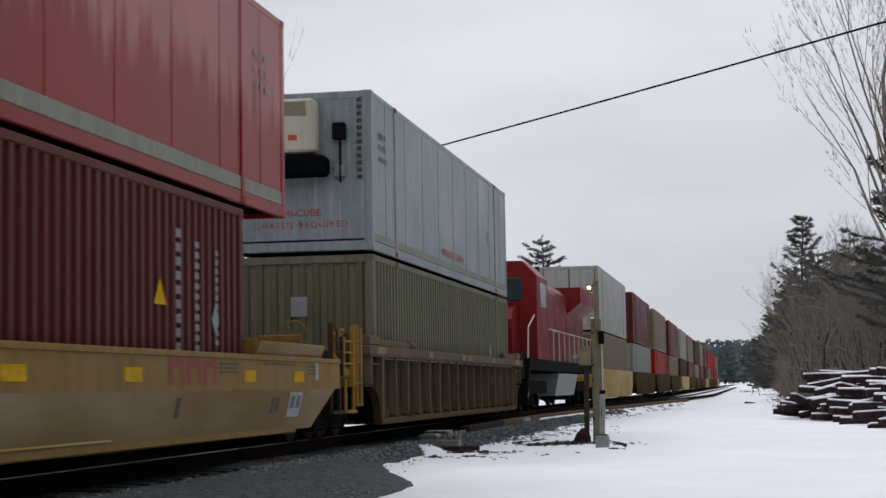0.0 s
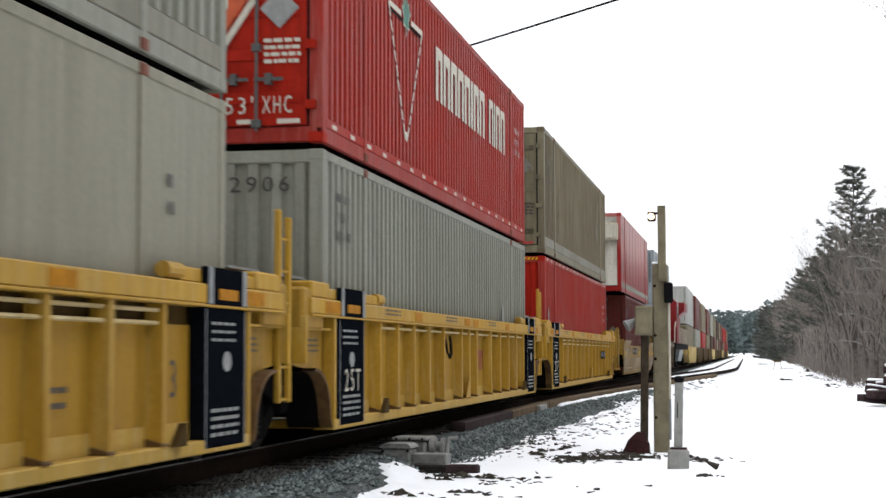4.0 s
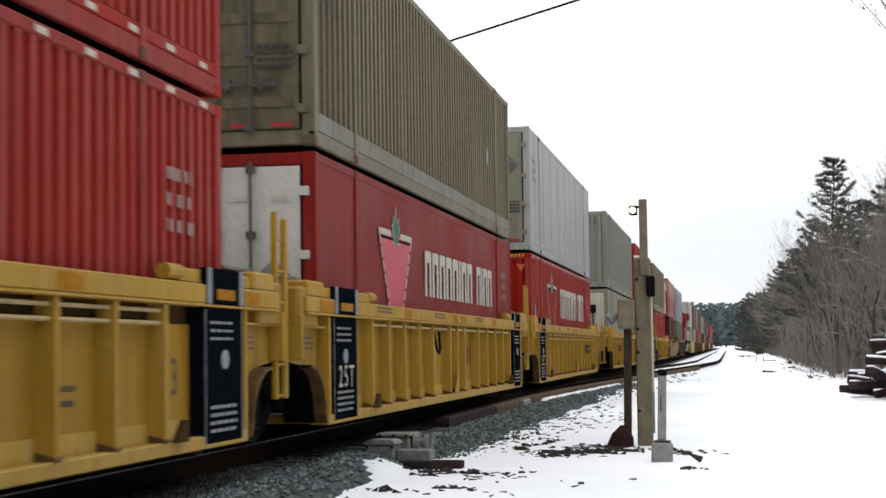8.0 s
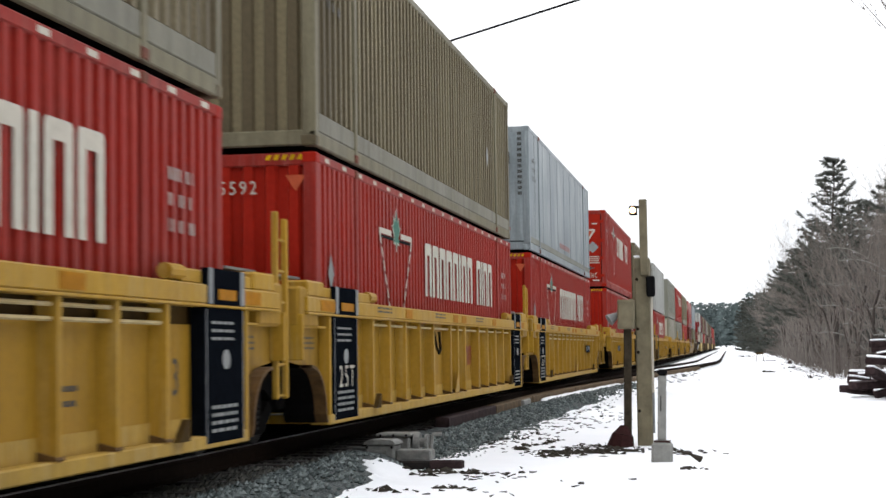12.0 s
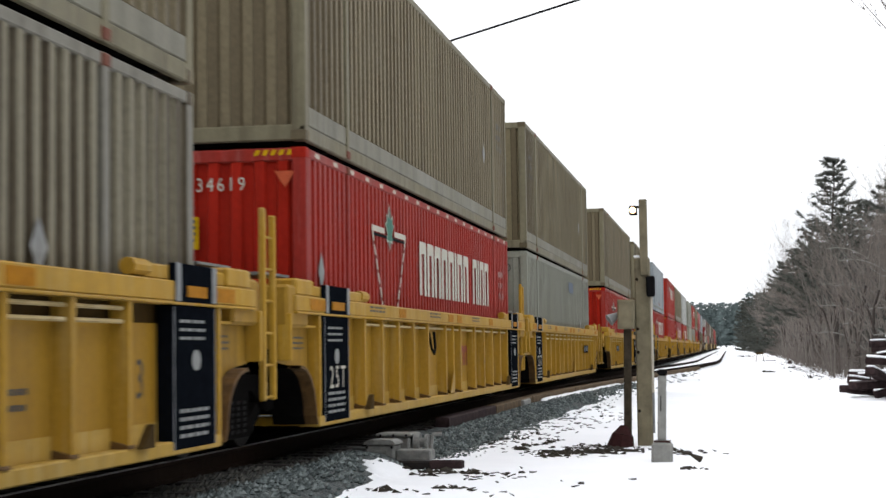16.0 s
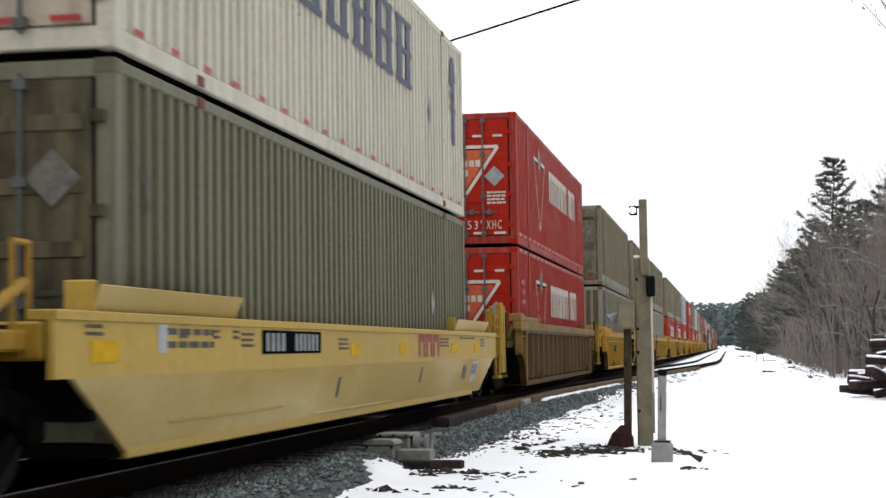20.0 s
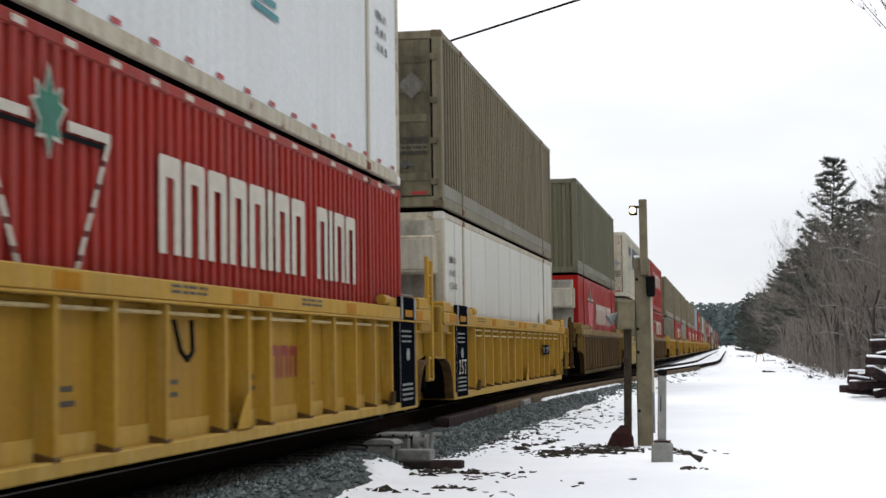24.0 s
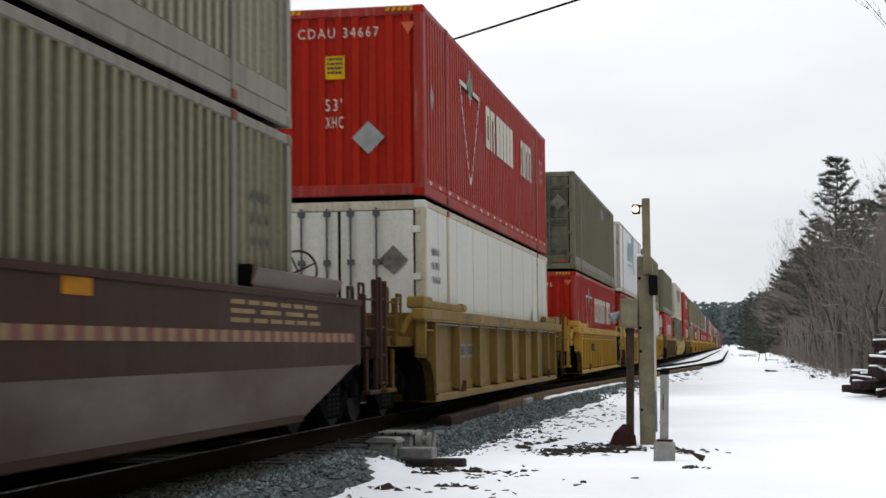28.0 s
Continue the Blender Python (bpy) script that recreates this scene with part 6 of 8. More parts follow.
load(C[11], olive(OLIVE, "ribbed", "CPPU 231766"), red(False, "ribbed", "CDAU 35892"))
yellow("F", C[12])
load(C[12], olive(OLIVE_BROWN, "ribbed"), olive(GREY, "ribbed", "CPPU 232790", False, True))
yellow("M", C[13])
load(C[13], olive(OLIVE, "ribbed"), red(False, "ribbed", "CDAU 34619"))
yellow("R", C[14])
load(C[14], olive(OLIVE, "doors", "CPPU 637726"), olive(DARK_GREY, "ribbed", "CPPU 638245", False))
brown(C[15])
load(C[15], red(True, "doors"), red(False, "doors"))
smooth(C[16])
load(C[16], ("cream corrugated container with dark blue marks, stacked high", CREAM, dict(rear="doors", mark="navy_row", dashes="red", number_mat=DARK_MARK)), sooty_green())
brown(C[17])
load(C[17], olive(OLIVE_GREEN, "ribbed", "CPPU 230773"), smooth_red(True, "filled_triangle"))
yellow("F", C[18])
load(C[18], olive(OLIVE, "doors"), white_box(False, "cooler"))
yellow("M", C[19])
load(C[19], white_box(True, "cooler", "teal_row", WHITE_COOL), red(False, "doors"))
yellow("R", C[20])
load(C[20], olive(OLIVE_GREEN, "doors", "CPPU 230824", True, True), red(False, "ribbed", "CDAU 35296"))
brown(C[21], True)
load(C[21], red(True, "ribbed", "CDAU 34667", "faded_triangle"), white_box(False, "doors"))
smooth(C[22], True)
load(C[22], olive(PALE_GREEN, "doors"), olive(LOW_GREEN, "ribbed", "", False))

# the head of the train, far ahead of the locomotive
def far_car(base, body, label):
    key = ("far", body.name)
    if key not in first:
        c = root("well_car", label, "railcar", "well cars of the train")
        for sx in (-1, 1):
            part("side_sheet", Shape().prism([(-1.2, 0.8), (-1.2, 1.5), (17.4, 1.5), (17.4, 0.8), (16.3, 0.22), (0, 0.22)], 0, *sorted((sx * 1.38, sx * 1.48))), body, c)
        for y in (-0.2, 16.3):
            part("end_bulkhead", Shape().cbox(-1.38, 1.38, y, y + 0.1, 0.3, 1.48), body, c)
        for y in (-1.9, 18.1):
            part("end_deck", Shape().cbox(-1.3, 1.3, y - 0.7, y + 0.9, 0.9, 1.15), body, c)
            part("truck_frame", Shape().cbox(-1.1, 1.1, y - 1.1, y + 1.1, 0.2, 0.7, 0.08), TRUCK, c)
            for w in (-0.89, 0.89):
                put("far_wheelset", shared("wheelset", wheelset_mesh), c, 0, y + w, 0.46)
        first[key] = c
        return ride(c, base)
    return ride(copy_thing(first[key], pose(0, 0, 0)), base)


AHEAD = [(SILVER, OLIVE), (MAROON, GREY), (OLIVE, RED_DULL), (MAROON, OLIVE_BROWN), (GREY, PURPLE), (OLIVE_BROWN, MAROON), (PURPLE, OLIVE), (OLIVE, MAROON), (MAROON, PURPLE), (RED_DULL, OLIVE), (RED, RED_DULL), (RED, MAROON), (OLIVE, RED_DULL)]
WORD = {SILVER: "silver-grey", OLIVE: "olive-grey", RED: "red", GREY: "light grey", OLIVE_BROWN: "brownish grey", MAROON: "maroon", RED_DULL: "dull red", PURPLE: "dark brown"}
for i, (a, b) in enumerate(AHEAD):
    base = 298.0 + i * 21.4
    far_car(base, BROWN if i % 4 else SNOW_PALED, "distant brown well car on the rails" if i % 4 else "distant salt-whitened well car on the rails")
    for z, m_, w in ((UP, a, "stacked on another"), (LO, b, "in a railcar well")):
        ride(container(f"{WORD[m_]} steel container {w}, far up the train", m_, wall="panel", far=True, seed=i), base, z)

# ------------------------------------------------------------------ ground, track bed and rails
def soft_noise(x, y, s, seed=0.0):
    return noise.noise(Vector((x / s, y / s, seed)))


def siding_shift(y):
    """How far the diverging track lies beside the main track."""
    u = min(1.0, max(0.0, (y - 18.0) / 102.0))
    return 2.15 * (1.0 - math.cos(math.pi * u))


def timber_side(y):
    """Where the timber along the tie ends begins beside the main track's middle line."""
    return max(1.28, 0.90 + siding_shift(y))


def bed_edge(y):
    return -3.95 - 0.5 * min(1.0, max(0.0, (18.7 - y) / 1.6)) + 0.55 * siding_shift(y) - 0.30 * min(1.0, max(0.0, (y - 26) / 12)) + 0.32 * soft_noise(0.0, y, 2.6, 4.0) + 0.22 * soft_noise(3.0, y, 0.8, 2.0)


def drift(x, y):
    """How far a place lies inside the snow drift before the switch machine; negative outside."""
    if not (13.0 < y < 18.35) or x > -2.9:
        return -1.0
    return x + 4.2 - (18.7 - y) * 0.222 + 0.22 * soft_noise(x, y, 0.45, 6.0) + 0.1 * soft_noise(x, y, 0.15, 2.0)


def snow_height(x, y):
    z = -0.40 + 0.05 * soft_noise(x, y, 3.1) + 0.022 * soft_noise(x, y, 0.8, 7.0) + 0.010 * soft_noise(x, y, 0.3, 9.0)
    d = x - bed_edge(y)
    if d < 0.55 and x > TRACK_X:          # thins out on the shoulder of the bed
        z -= 0.10 * (0.55 - d)
    if x < TRACK_X - 2.0:
        z -= 0.05
    if y > 40 and TRACK_X + 2.1 < x < TRACK_X + siding_shift(y) + 1.0:     # snow lies over the bed of the side track
        k = max(0.0, min(1.0, (y - 45) / 22.0))
        z += (-0.118 - z) * k * min(1.0, (TRACK_X + siding_shift(y) + 1.0 - x) / 0.3)
    v = x - TRACK_X - timber_side(y)
    if y > 34 and 0.2 < v < 1.1:           # snow banked against the long timber
        k = min(1.0, (y - 34) / 3.0)
        bank = -0.165 if v < 0.40 and y < 52 else -0.19 - 0.30 * (v - 0.2)
        z += max(0.0, bank - z) * k
    if drift(x, y) > 0:
        z = max(z, -0.225 - 0.392 * max(0.0, x + 4.075) + 0.03 * min(1.0, 4 * drift(x, y)))
    if y < 13 and x < -1.9:               # bare stones reach further out here
        z -= 0.22 * min(1.0, (13 - y) / 3) * min(1.0, -1.9 - x)
    if x > 12:
        z += 0.02 * (x - 12)
    return z


def axis(parts):
    out = []
    for a, b, step in parts:
        n = max(1, round((b - a) / step))
        out += [a + (b - a) * i / n for i in range(n)]
    return out + [parts[-1][1]]


def sheet(xs, ys, fn):
    s = Shape()
    nx = len(xs)
    s.v = [(x, y, fn(x, y)) for y in ys for x in xs]
    s.f = [(j * nx + i, j * nx + i + 1, (j + 1) * nx + i + 1, (j + 1) * nx + i) for j in range(len(ys) - 1) for i in range(nx - 1)]
    return s


ys_g = axis([(-1500, -60, 240), (-60, 8, 4), (8, 34, 0.13), (34, 70, 0.5), (70, 160, 3), (160, 2400, 140)])
xs_g = axis([(-1500, -40, 240), (-40, -8, 4), (-8, -4.4, 0.5), (-4.4, 0.6, 0.11), (0.6, 8, 0.6), (8, 60, 6), (60, 1500, 240)])
g = new("ground", sheet(xs_g, ys_g, snow_height).mesh("ground", SNOW, True))
tagged(g, "snow-covered ground beside the railway, reaching the horizon", "snow", kind="structure")

BED = [(TRACK_X - 5.6, -0.62), (TRACK_X - 4.6, -0.36), (TRACK_X - 1.3, -0.21), (TRACK_X + 1.3, -0.21), (TRACK_X + 1.62, -0.235), (TRACK_X + 2.55, -0.60)]


def bed_height(x, y):
    for (xa, za), (xb, zb) in zip(BED[:-1], BED[1:]):
        if xa <= x <= xb:
            z = za + (zb - za) * (x - xa) / (xb - xa)
            return z + 0.025 * soft_noise(x, y, 0.7, 3.0) + 0.015 * soft_noise(x, y, 0.22, 5.0)
    return -0.62


xs_b = axis([(BED[0][0], TRACK_X + 0.9, 0.5), (TRACK_X + 0.9, BED[-1][0], 0.1)])
ys_b = axis([(-60, 8, 4), (8, 50, 0.3), (50, 110, 2), (110, 900, 30)])
bed_shape = sheet(xs_b, ys_b, bed_height)
bed_shape.v = [(x + (min(0.35, 0.85 * siding_shift(y)) if x > TRACK_X + 0.7 else 0.0), y, z - (0.1 * min(1.0, max(0.0, (y - 48) / 20)) if x > TRACK_X + 1.4 else 0.0)) for x, y, z in bed_shape.v]
bed_shape.v = [(x + (0.9 * min(1.0, max(0.0, (13 - y) / 3)) * min(1.0, (x - TRACK_X - 1.1) / 1.4) if x > TRACK_X + 1.1 else 0.0), y, z) for x, y, z in bed_shape.v]
bed = new("ballast_bed", bed_shape.mesh("ballast_bed", GRAVEL, True))
tagged(bed, "bed of grey crushed stone under the tracks", "ballast", kind="structure")

# loose stones on the shoulder; those close to the rail are darker and browner
clean, near_rail = Shape(), Shape()
rnd = random.Random(11)
for i in range(21000):
    y = 8.5 + 46 * rnd.random() ** 1.7
    x = TRACK_X + 0.85 + 1.75 * rnd.random()
    x += 0.6 * siding_shift(y)
    if x > bed_edge(y) + 0.62 and rnd.random() < 0.93:
        continue
    if -0.05 < x - TRACK_X - timber_side(y) < (0.27 if y < 35 else 0.40) and y > 22:
        continue
    if (-4.6 < x < -3.2 and 18.5 < y < 19.9) or (drift(x, y) > 0 and rnd.random() < 0.95):        # the switch machine stands here
        continue
    r = rnd.uniform(0.018, 0.042)
    z = max(bed_height(x - 0.85 * siding_shift(y), y), snow_height(x, y) - 0.02) + r * 0.25
    k = []
    for d in ((1, 0, 0), (0, 1, 0), (-1, 0, 0), (0, -1, 0), (0.2, 0.1, 0.8), (0.1, -0.2, -0.8)):
        q = rnd.uniform(0.7, 1.25) * r
        k.append((x + d[0] * q, y + d[1] * q, z + d[2] * q))
    s = near_rail if x < TRACK_X + 1.32 + 0.16 * soft_noise(x, y, 0.7, 3.0) + 0.10 * rnd.random() else clean
    a = len(s.v)
    s.v += k
    s.f += [(a + p, a + q, a + w) for p, q, w in ((0, 1, 4), (1, 2, 4), (2, 3, 4), (3, 0, 4), (1, 0, 5), (2, 1, 5), (3, 2, 5), (0, 3, 5))]
for i in range(5200):                    # stones that show through thin snow beside the side track
    y = 27 + 50 * rnd.random() ** 1.3
    u = rnd.random()
    x = TRACK_X + timber_side(y) + 0.42 + 1.55 * u * min(1.0, 30.0 / y + 0.25)
    if soft_noise(x * 1.2, y * 0.45, 0.42, 5.0) < 0.15 + 0.5 * u or drift(x, y) > 0:
        continue
    r = rnd.uniform(0.02, 0.05)
    z = snow_height(x, y) + r * 0.1
    s = near_rail if x < TRACK_X + 1.32 + 0.16 * soft_noise(x, y, 0.7, 3.0) + 0.10 * rnd.random() else clean
    a = len(s.v)
    s.v += [(x + d[0] * r * rnd.uniform(0.8, 2.2), y + d[1] * r, z + d[2] * r * 0.7) for d in ((1, 0, 0), (0, 1, 0), (-1, 0, 0), (0, -1, 0), (0.2, 0.1, 0.8), (0.1, -0.2, -0.8))]
    s.f += [(a + p, a + q, a + w) for p, q, w in ((0, 1, 4), (1, 2, 4), (2, 3, 4), (3, 0, 4), (1, 0, 5), (2, 1, 5), (3, 2, 5), (0, 3, 5))]
for i in range(5200):                    # coarser scatter before the viewpoint
    y = -9 + 17.5 * rnd.random()
    x = TRACK_X + 0.85 + 2.5 * rnd.random()
    r = rnd.uniform(0.025, 0.05)
    g = TRACK_X + 1.62
    z = (-0.235 if x < g else -0.235 - 0.2 * (x - g)) + rnd.uniform(-0.02, 0.02)
    s = near_rail if x < TRACK_X + 1.32 + 0.16 * soft_noise(x, y, 0.7, 3.0) + 0.10 * rnd.random() else clean
    a = len(s.v)
    s.v += [(x + d[0] * r * rnd.uniform(0.7, 1.2), y + d[1] * r, z + d[2] * r) for d in ((1, 0, 0), (0, 1, 0), (-1, 0, 0), (0, -1, 0), (0.2, 0.1, 0.8), (0.1, -0.2, -0.8))]
    s.f += [(a + p, a + q, a + w) for p, q, w in ((0, 1, 4), (1, 2, 4), (2, 3, 4), (3, 0, 4), (1, 0, 5), (2, 1, 5), (3, 2, 5), (0, 3, 5))]
stones = new("ballast_stones", clean.mesh("ballast_stones", STONE))
tagged(stones, "loose grey crushed stones on the track shoulder", "ballast", kind="stuff")
stones = new("oily_stones", near_rail.mesh("oily_stones", STONE_DARK))
tagged(stones, "dark brown crushed stones beside the rail", "ballast", kind="stuff")

# ties of the main track, then of the diverging track
tie_me = Shape().cbox(-1.3, 1.3, -0.115, 0.115, -0.36, -0.185, 0.015).mesh("tie", TIE)
track = root("railway_track", "main railway track with rusty rails on wooden ties", "railway track", kind="structure")
for i in range(80):
    ob = put("tie", tie_me, track, TRACK_X + rnd.uniform(-0.03, 0.03), 4 + i * 0.53, 0, rnd.uniform(-0.8, 0.8))
s = Shape()
for i in range(334):
    s.box(TRACK_X - 1.3, TRACK_X + 1.3, 46.4 + i * 1.2, 46.63 + i * 1.2, -0.36, -0.185)
for i in range(110):
    s.box(TRACK_X - 1.3, TRACK_X + 1.3, -55 + i * 0.53, -54.77 + i * 0.53, -0.36, -0.185)
tagged(part("far_ties", s, TIE, track), kind="stuff")
RAIL_PROFILE = [(-0.07, -0.185), (-0.07, -0.172), (-0.012, -0.15), (-0.009, -0.045), (-0.036, -0.036), (-0.036, -0.003), (0.036, -0.003), (0.036, -0.036), (0.009, -0.045), (0.012, -0.15), (0.07, -0.172), (0.07, -0.185)]


def rail_along(path, profile):
    s, k = Shape(), len(profile)
    for x, y in path:
        s.v += [(x + p[0], y, p[1]) for p in profile]
    for j in range(len(path) - 1):
        s.f += [(j * k + i, j * k + (i + 1) % k, (j + 1) * k + (i + 1) % k, (j + 1) * k + i) for i in range(k)]
    return s


straight = [(0, -60), (0, 900)]
for sx in (-0.7535, 0.7535):
    r_ = part("rail", rail_along([(TRACK_X + sx, y) for _, y in straight], RAIL_PROFILE), RAIL, track)
    part("rail_head", Shape().box(TRACK_X + sx - 0.03, TRACK_X + sx + 0.03, -60, 900, -0.0028, 0.0), RAIL_TOP, r_, "polished running surface")
side_track = root("siding_track", "diverging side track with brown rails and snow between its ties", "railway track", kind="structure")
path = [y for y in axis([(20, 124, 2), (124, 330, 25)])]
for sx in (-0.7535, 0.7535):
    part("rail", rail_along([(TRACK_X + sx + siding_shift(y), y) for y in path], RAIL_PROFILE), RAIL, side_track)
tie2 = Shape().cbox(-1.3, 1.1, -0.115, 0.115, -0.34, -0.20, 0.015).mesh("tie", TIE_BROWN)
for i in range(24):
    y = 30 + i * 0.95
    put("tie", tie2, side_track, TRACK_X + siding_shift(y), y, 0, -2)
for ya, yb in ((24.5, 29.6), (29.66, 35.2), (35.3, 42.8), (42.85, 52.0), (52.05, 61.0), (61.05, 72.0), (72.1, 84.0)):
    line = [ya + (yb - ya) * i / 4 for i in range(5)]
    beam = rail_along([(TRACK_X + timber_side(y), y) for y in line], [(0, -0.44), (0, -0.085), (0.02, -0.07), (0.2, -0.07), (0.22, -0.085), (0.22, -0.44)])
    beam.f += [(5, 4, 3, 2, 1, 0), tuple(range(24, 30))]
    part("guard_timber", beam, TIE_BROWN if ya > 28 else TIE_OLD, side_track, "long brown timber along the tie ends")
part("pale_splice", Shape().cbox(TRACK_X + 1.46, TRACK_X + 1.57, 33.2, 34.3, -0.30, -0.09, 0.02), CONCRETE, side_track, "pale block on the timber")

# ------------------------------------------------------------------ switch machine beside the rail
sm = root("switch_machine", "grey cast switch machine on timbers beside the rail", "switch machine", m=pose(-4.06, 18.85, -0.335, 0, 0, -3) @ Matrix.Scale(0.94, 4))
part("timber", Shape().cbox(0.10, 0.84, -0.30, -0.12, -0.08, 0.02, 0.02), TIE, sm)
part("timber", Shape().cbox(-0.6, 0.42, 0.60, 0.82, -0.08, 0.08, 0.02), TIE, sm)
b = part("motor_housing", Shape().cbox(-0.185, 0.185, 0.0, 0.36, 0.0, 0.205, 0.025), MACHINE, sm)
part("housing_lid", Shape().prism([(-0.205, 0.205), (-0.19, 0.235), (-0.14, 0.262), (0.14, 0.262), (0.19, 0.235), (0.205, 0.205)], 1, -0.02, 0.38), MACHINE, b)
part("inspection_plate", Shape().cbox(-0.10, 0.09, -0.012, 0.0, 0.03, 0.14, 0.004), MACHINE, b)
for u in (-0.16, 0.16):
    part("lid_bolt", Shape().rod((u, -0.03, 0.17), (u, 0.0, 0.17), 0.016, n=6), WHEEL, b)
b = part("gear_case", Shape().cbox(-0.17, 0.25, 0.55, 0.98, 0.06, 0.27, 0.03), MACHINE, sm)
part("case_lid", Shape().cbox(-0.195, 0.275, 0.52, 1.01, 0.27, 0.315, 0.015), MACHINE, b)
for u in (-0.13, 0.04, 0.21):
    part("lid_bolt", Shape().rod((u, 0.515, 0.29), (u, 0.53, 0.29), 0.018, n=6), WHEEL, b)
b = part("crank_case", Shape().rod((0.28, 0.72, 0.19), (0.35, 0.72, 0.19), 0.135, 0.125, 18), MACHINE, sm)
part("crank_hub", Shape().rod((0.35, 0.72, 0.19), (0.45, 0.72, 0.19), 0.06, n=12).rod((0.42, 0.72, 0.19), (0.46, 0.72, 0.19), 0.11, 0.11, 16), MACHINE, b)
part("hand_lever", Shape().rod((0.49, 0.70, 0.10), (0.51, 0.70, 0.29), 0.028).rod((0.51, 0.70, 0.29), (0.63, 0.72, 0.30), 0.024), MACHINE, sm)
part("throw_box", Shape().cbox(0.19, 0.63, 0.06, 0.34, 0.0, 0.135, 0.015), MACHINE, sm)
part("connecting_box", Shape().cbox(-0.52, -0.20, 0.16, 0.40, 0.04, 0.16, 0.02), ROD, sm)
part("throw_rod", Shape().rod((-0.35, 0.75, 0.14), (-1.0, 0.75, 0.14), 0.025), WHEEL, sm)
wb = root("wooden_block", "short dark wooden block lying in the snow", "timber", m=pose(-3.16, 18.55, -0.375, 0, 0, -6))
part("block", Shape().cbox(-0.24, 0.14, -0.08, 0.08, -0.05, 0.07, 0.02), TIE_OLD, wb)

# ------------------------------------------------------------------ posts beside the track
PX, PY = -1.155, 22.7
gz = snow_height(PX, PY) - 0.03
po = root("signal_post", "weathered square timber post with a lit lamp on top", "post", m=pose(PX, PY, gz))
part("post", Shape().cbox(-0.104, 0.104, -0.10, 0.10, 0, 2.60, 0.02), POST_WOOD, po)
part("post_extension", Shape().cbox(-0.02, 0.09, -0.16, -0.11, 2.35, 3.40, 0.01), POST_WOOD, po, "thin upper timber")
part("post_cap_snow", Shape().cbox(-0.11, -0.02, -0.1, 0.1, 2.60, 2.63, 0.012), SNOW, po)
lh = part("lamp_housing", Shape().cbox(-0.15, -0.045, -0.235, -0.09, 3.185, 3.31, 0.012), RAIL, po, "small square lamp housing")
part("lamp_bracket", Shape().cbox(-0.06, 0.0, -0.15, -0.12, 3.28, 3.31), WHEEL, lh)
part("lamp_lens", Shape().rod((-0.10, -0.255, 3.245), (-0.10, -0.235, 3.245), 0.045, n=14), glow("warm_lamp_lens", (1.0, 0.62, 0.32), 3.0), lh, "glowing warm white lens")
part("signal_hood", Shape().cbox(0.06, 0.18, -0.22, -0.10, 2.06, 2.34, 0.02), DARK, po, "black box on the post")
part("conduit", Shape().rod((0.125, -0.13, 0.75), (0.125, -0.13, 2.08), 0.016), WHITE_MARK, po, "pale cable pipe")
part("conduit", Shape().rod((0.125, -0.13, 0.2), (0.125, -0.13, 0.75), 0.016), STEEL, po)
for zz in (0.5, 1.3, 1.62, 2.3):
    part("bolt", Shape().rod((-0.07, -0.125, zz), (-0.07, -0.11, zz), 0.022, n=8), RAIL, po)
bx = root("equipment_box", "khaki metal box on a rusty steel post", "equipment box", m=pose(PX - 0.235, PY - 0.10, gz, 0, 1.0, 0))
part("steel_post", Shape().cbox(-0.055, 0.050, -0.05, 0.05, 0, 1.66, 0.012), RUSTY_POST, bx)
b = part("box", Shape().cbox(-0.13, 0.10, -0.20, 0.10, 1.62, 2.02, 0.012), POST_WOOD, bx, "khaki box")
part("box_door", Shape().cbox(-0.115, 0.085, -0.212, -0.198, 1.64, 2.0, 0.006), POST_WOOD, b)
part("horn", Shape().rod((-0.12, -0.05, 1.83), (-0.25, -0.10, 1.74), 0.03, 0.085, 14), GREY_MARK, b, "pale cone horn")
part("rusty_footing", Shape().rod((-0.10, -0.08, -0.02), (-0.07, -0.06, 0.17), 0.20, 0.15, 11).rod((-0.07, -0.06, 0.17), (-0.05, -0.04, 0.30), 0.15, 0.05, 11), FOOTING, bx, "reddish brown footing")
mk = root("marker_post", "short grey post with dark cap set in a concrete block", "post", m=pose(-0.815, 19.75, snow_height(-0.815, 19.75) - 0.02, 0, 1.5, 0))
part("footing", Shape().cbox(-0.125, 0.125, -0.125, 0.125, -0.06, 0.25, 0.03), CONCRETE, mk, "concrete footing")
part("post", Shape().cbox(-0.055, 0.045, -0.05, 0.05, 0.25, 1.04, 0.012), CONCRETE, mk)
part("cap", Shape().cbox(-0.062, 0.052, -0.056, 0.056, 1.04, 1.115, 0.02), DARK, mk)
part("post_stain", Shape().cbox(-0.024, -0.012, -0.0525, -0.05, 0.62, 0.80, 0.0), DARK, mk, "dark crack in the post")
part("footing_soil", Shape().cbox(-0.10, 0.10, -0.10, 0.10, 0.25, 0.268, 0.008), FOOTING, mk, "dark soil on the footing")
stick = root("dead_stick", "dark dead stick with a ragged end in the snow", "stick", m=pose(-0.62, 19.7, snow_height(-0.62, 19.7) + 0.02))
part("stem", Shape().rod((-0.06, 0, 0.11), (0.14, 0.0, 0.07), 0.007, n=5), WEED, stick)
part("ragged_end", Shape().rod((0.12, 0, 0.075), (0.27, 0.02, 0.0), 0.012, 0.045, 6), WEED, stick)

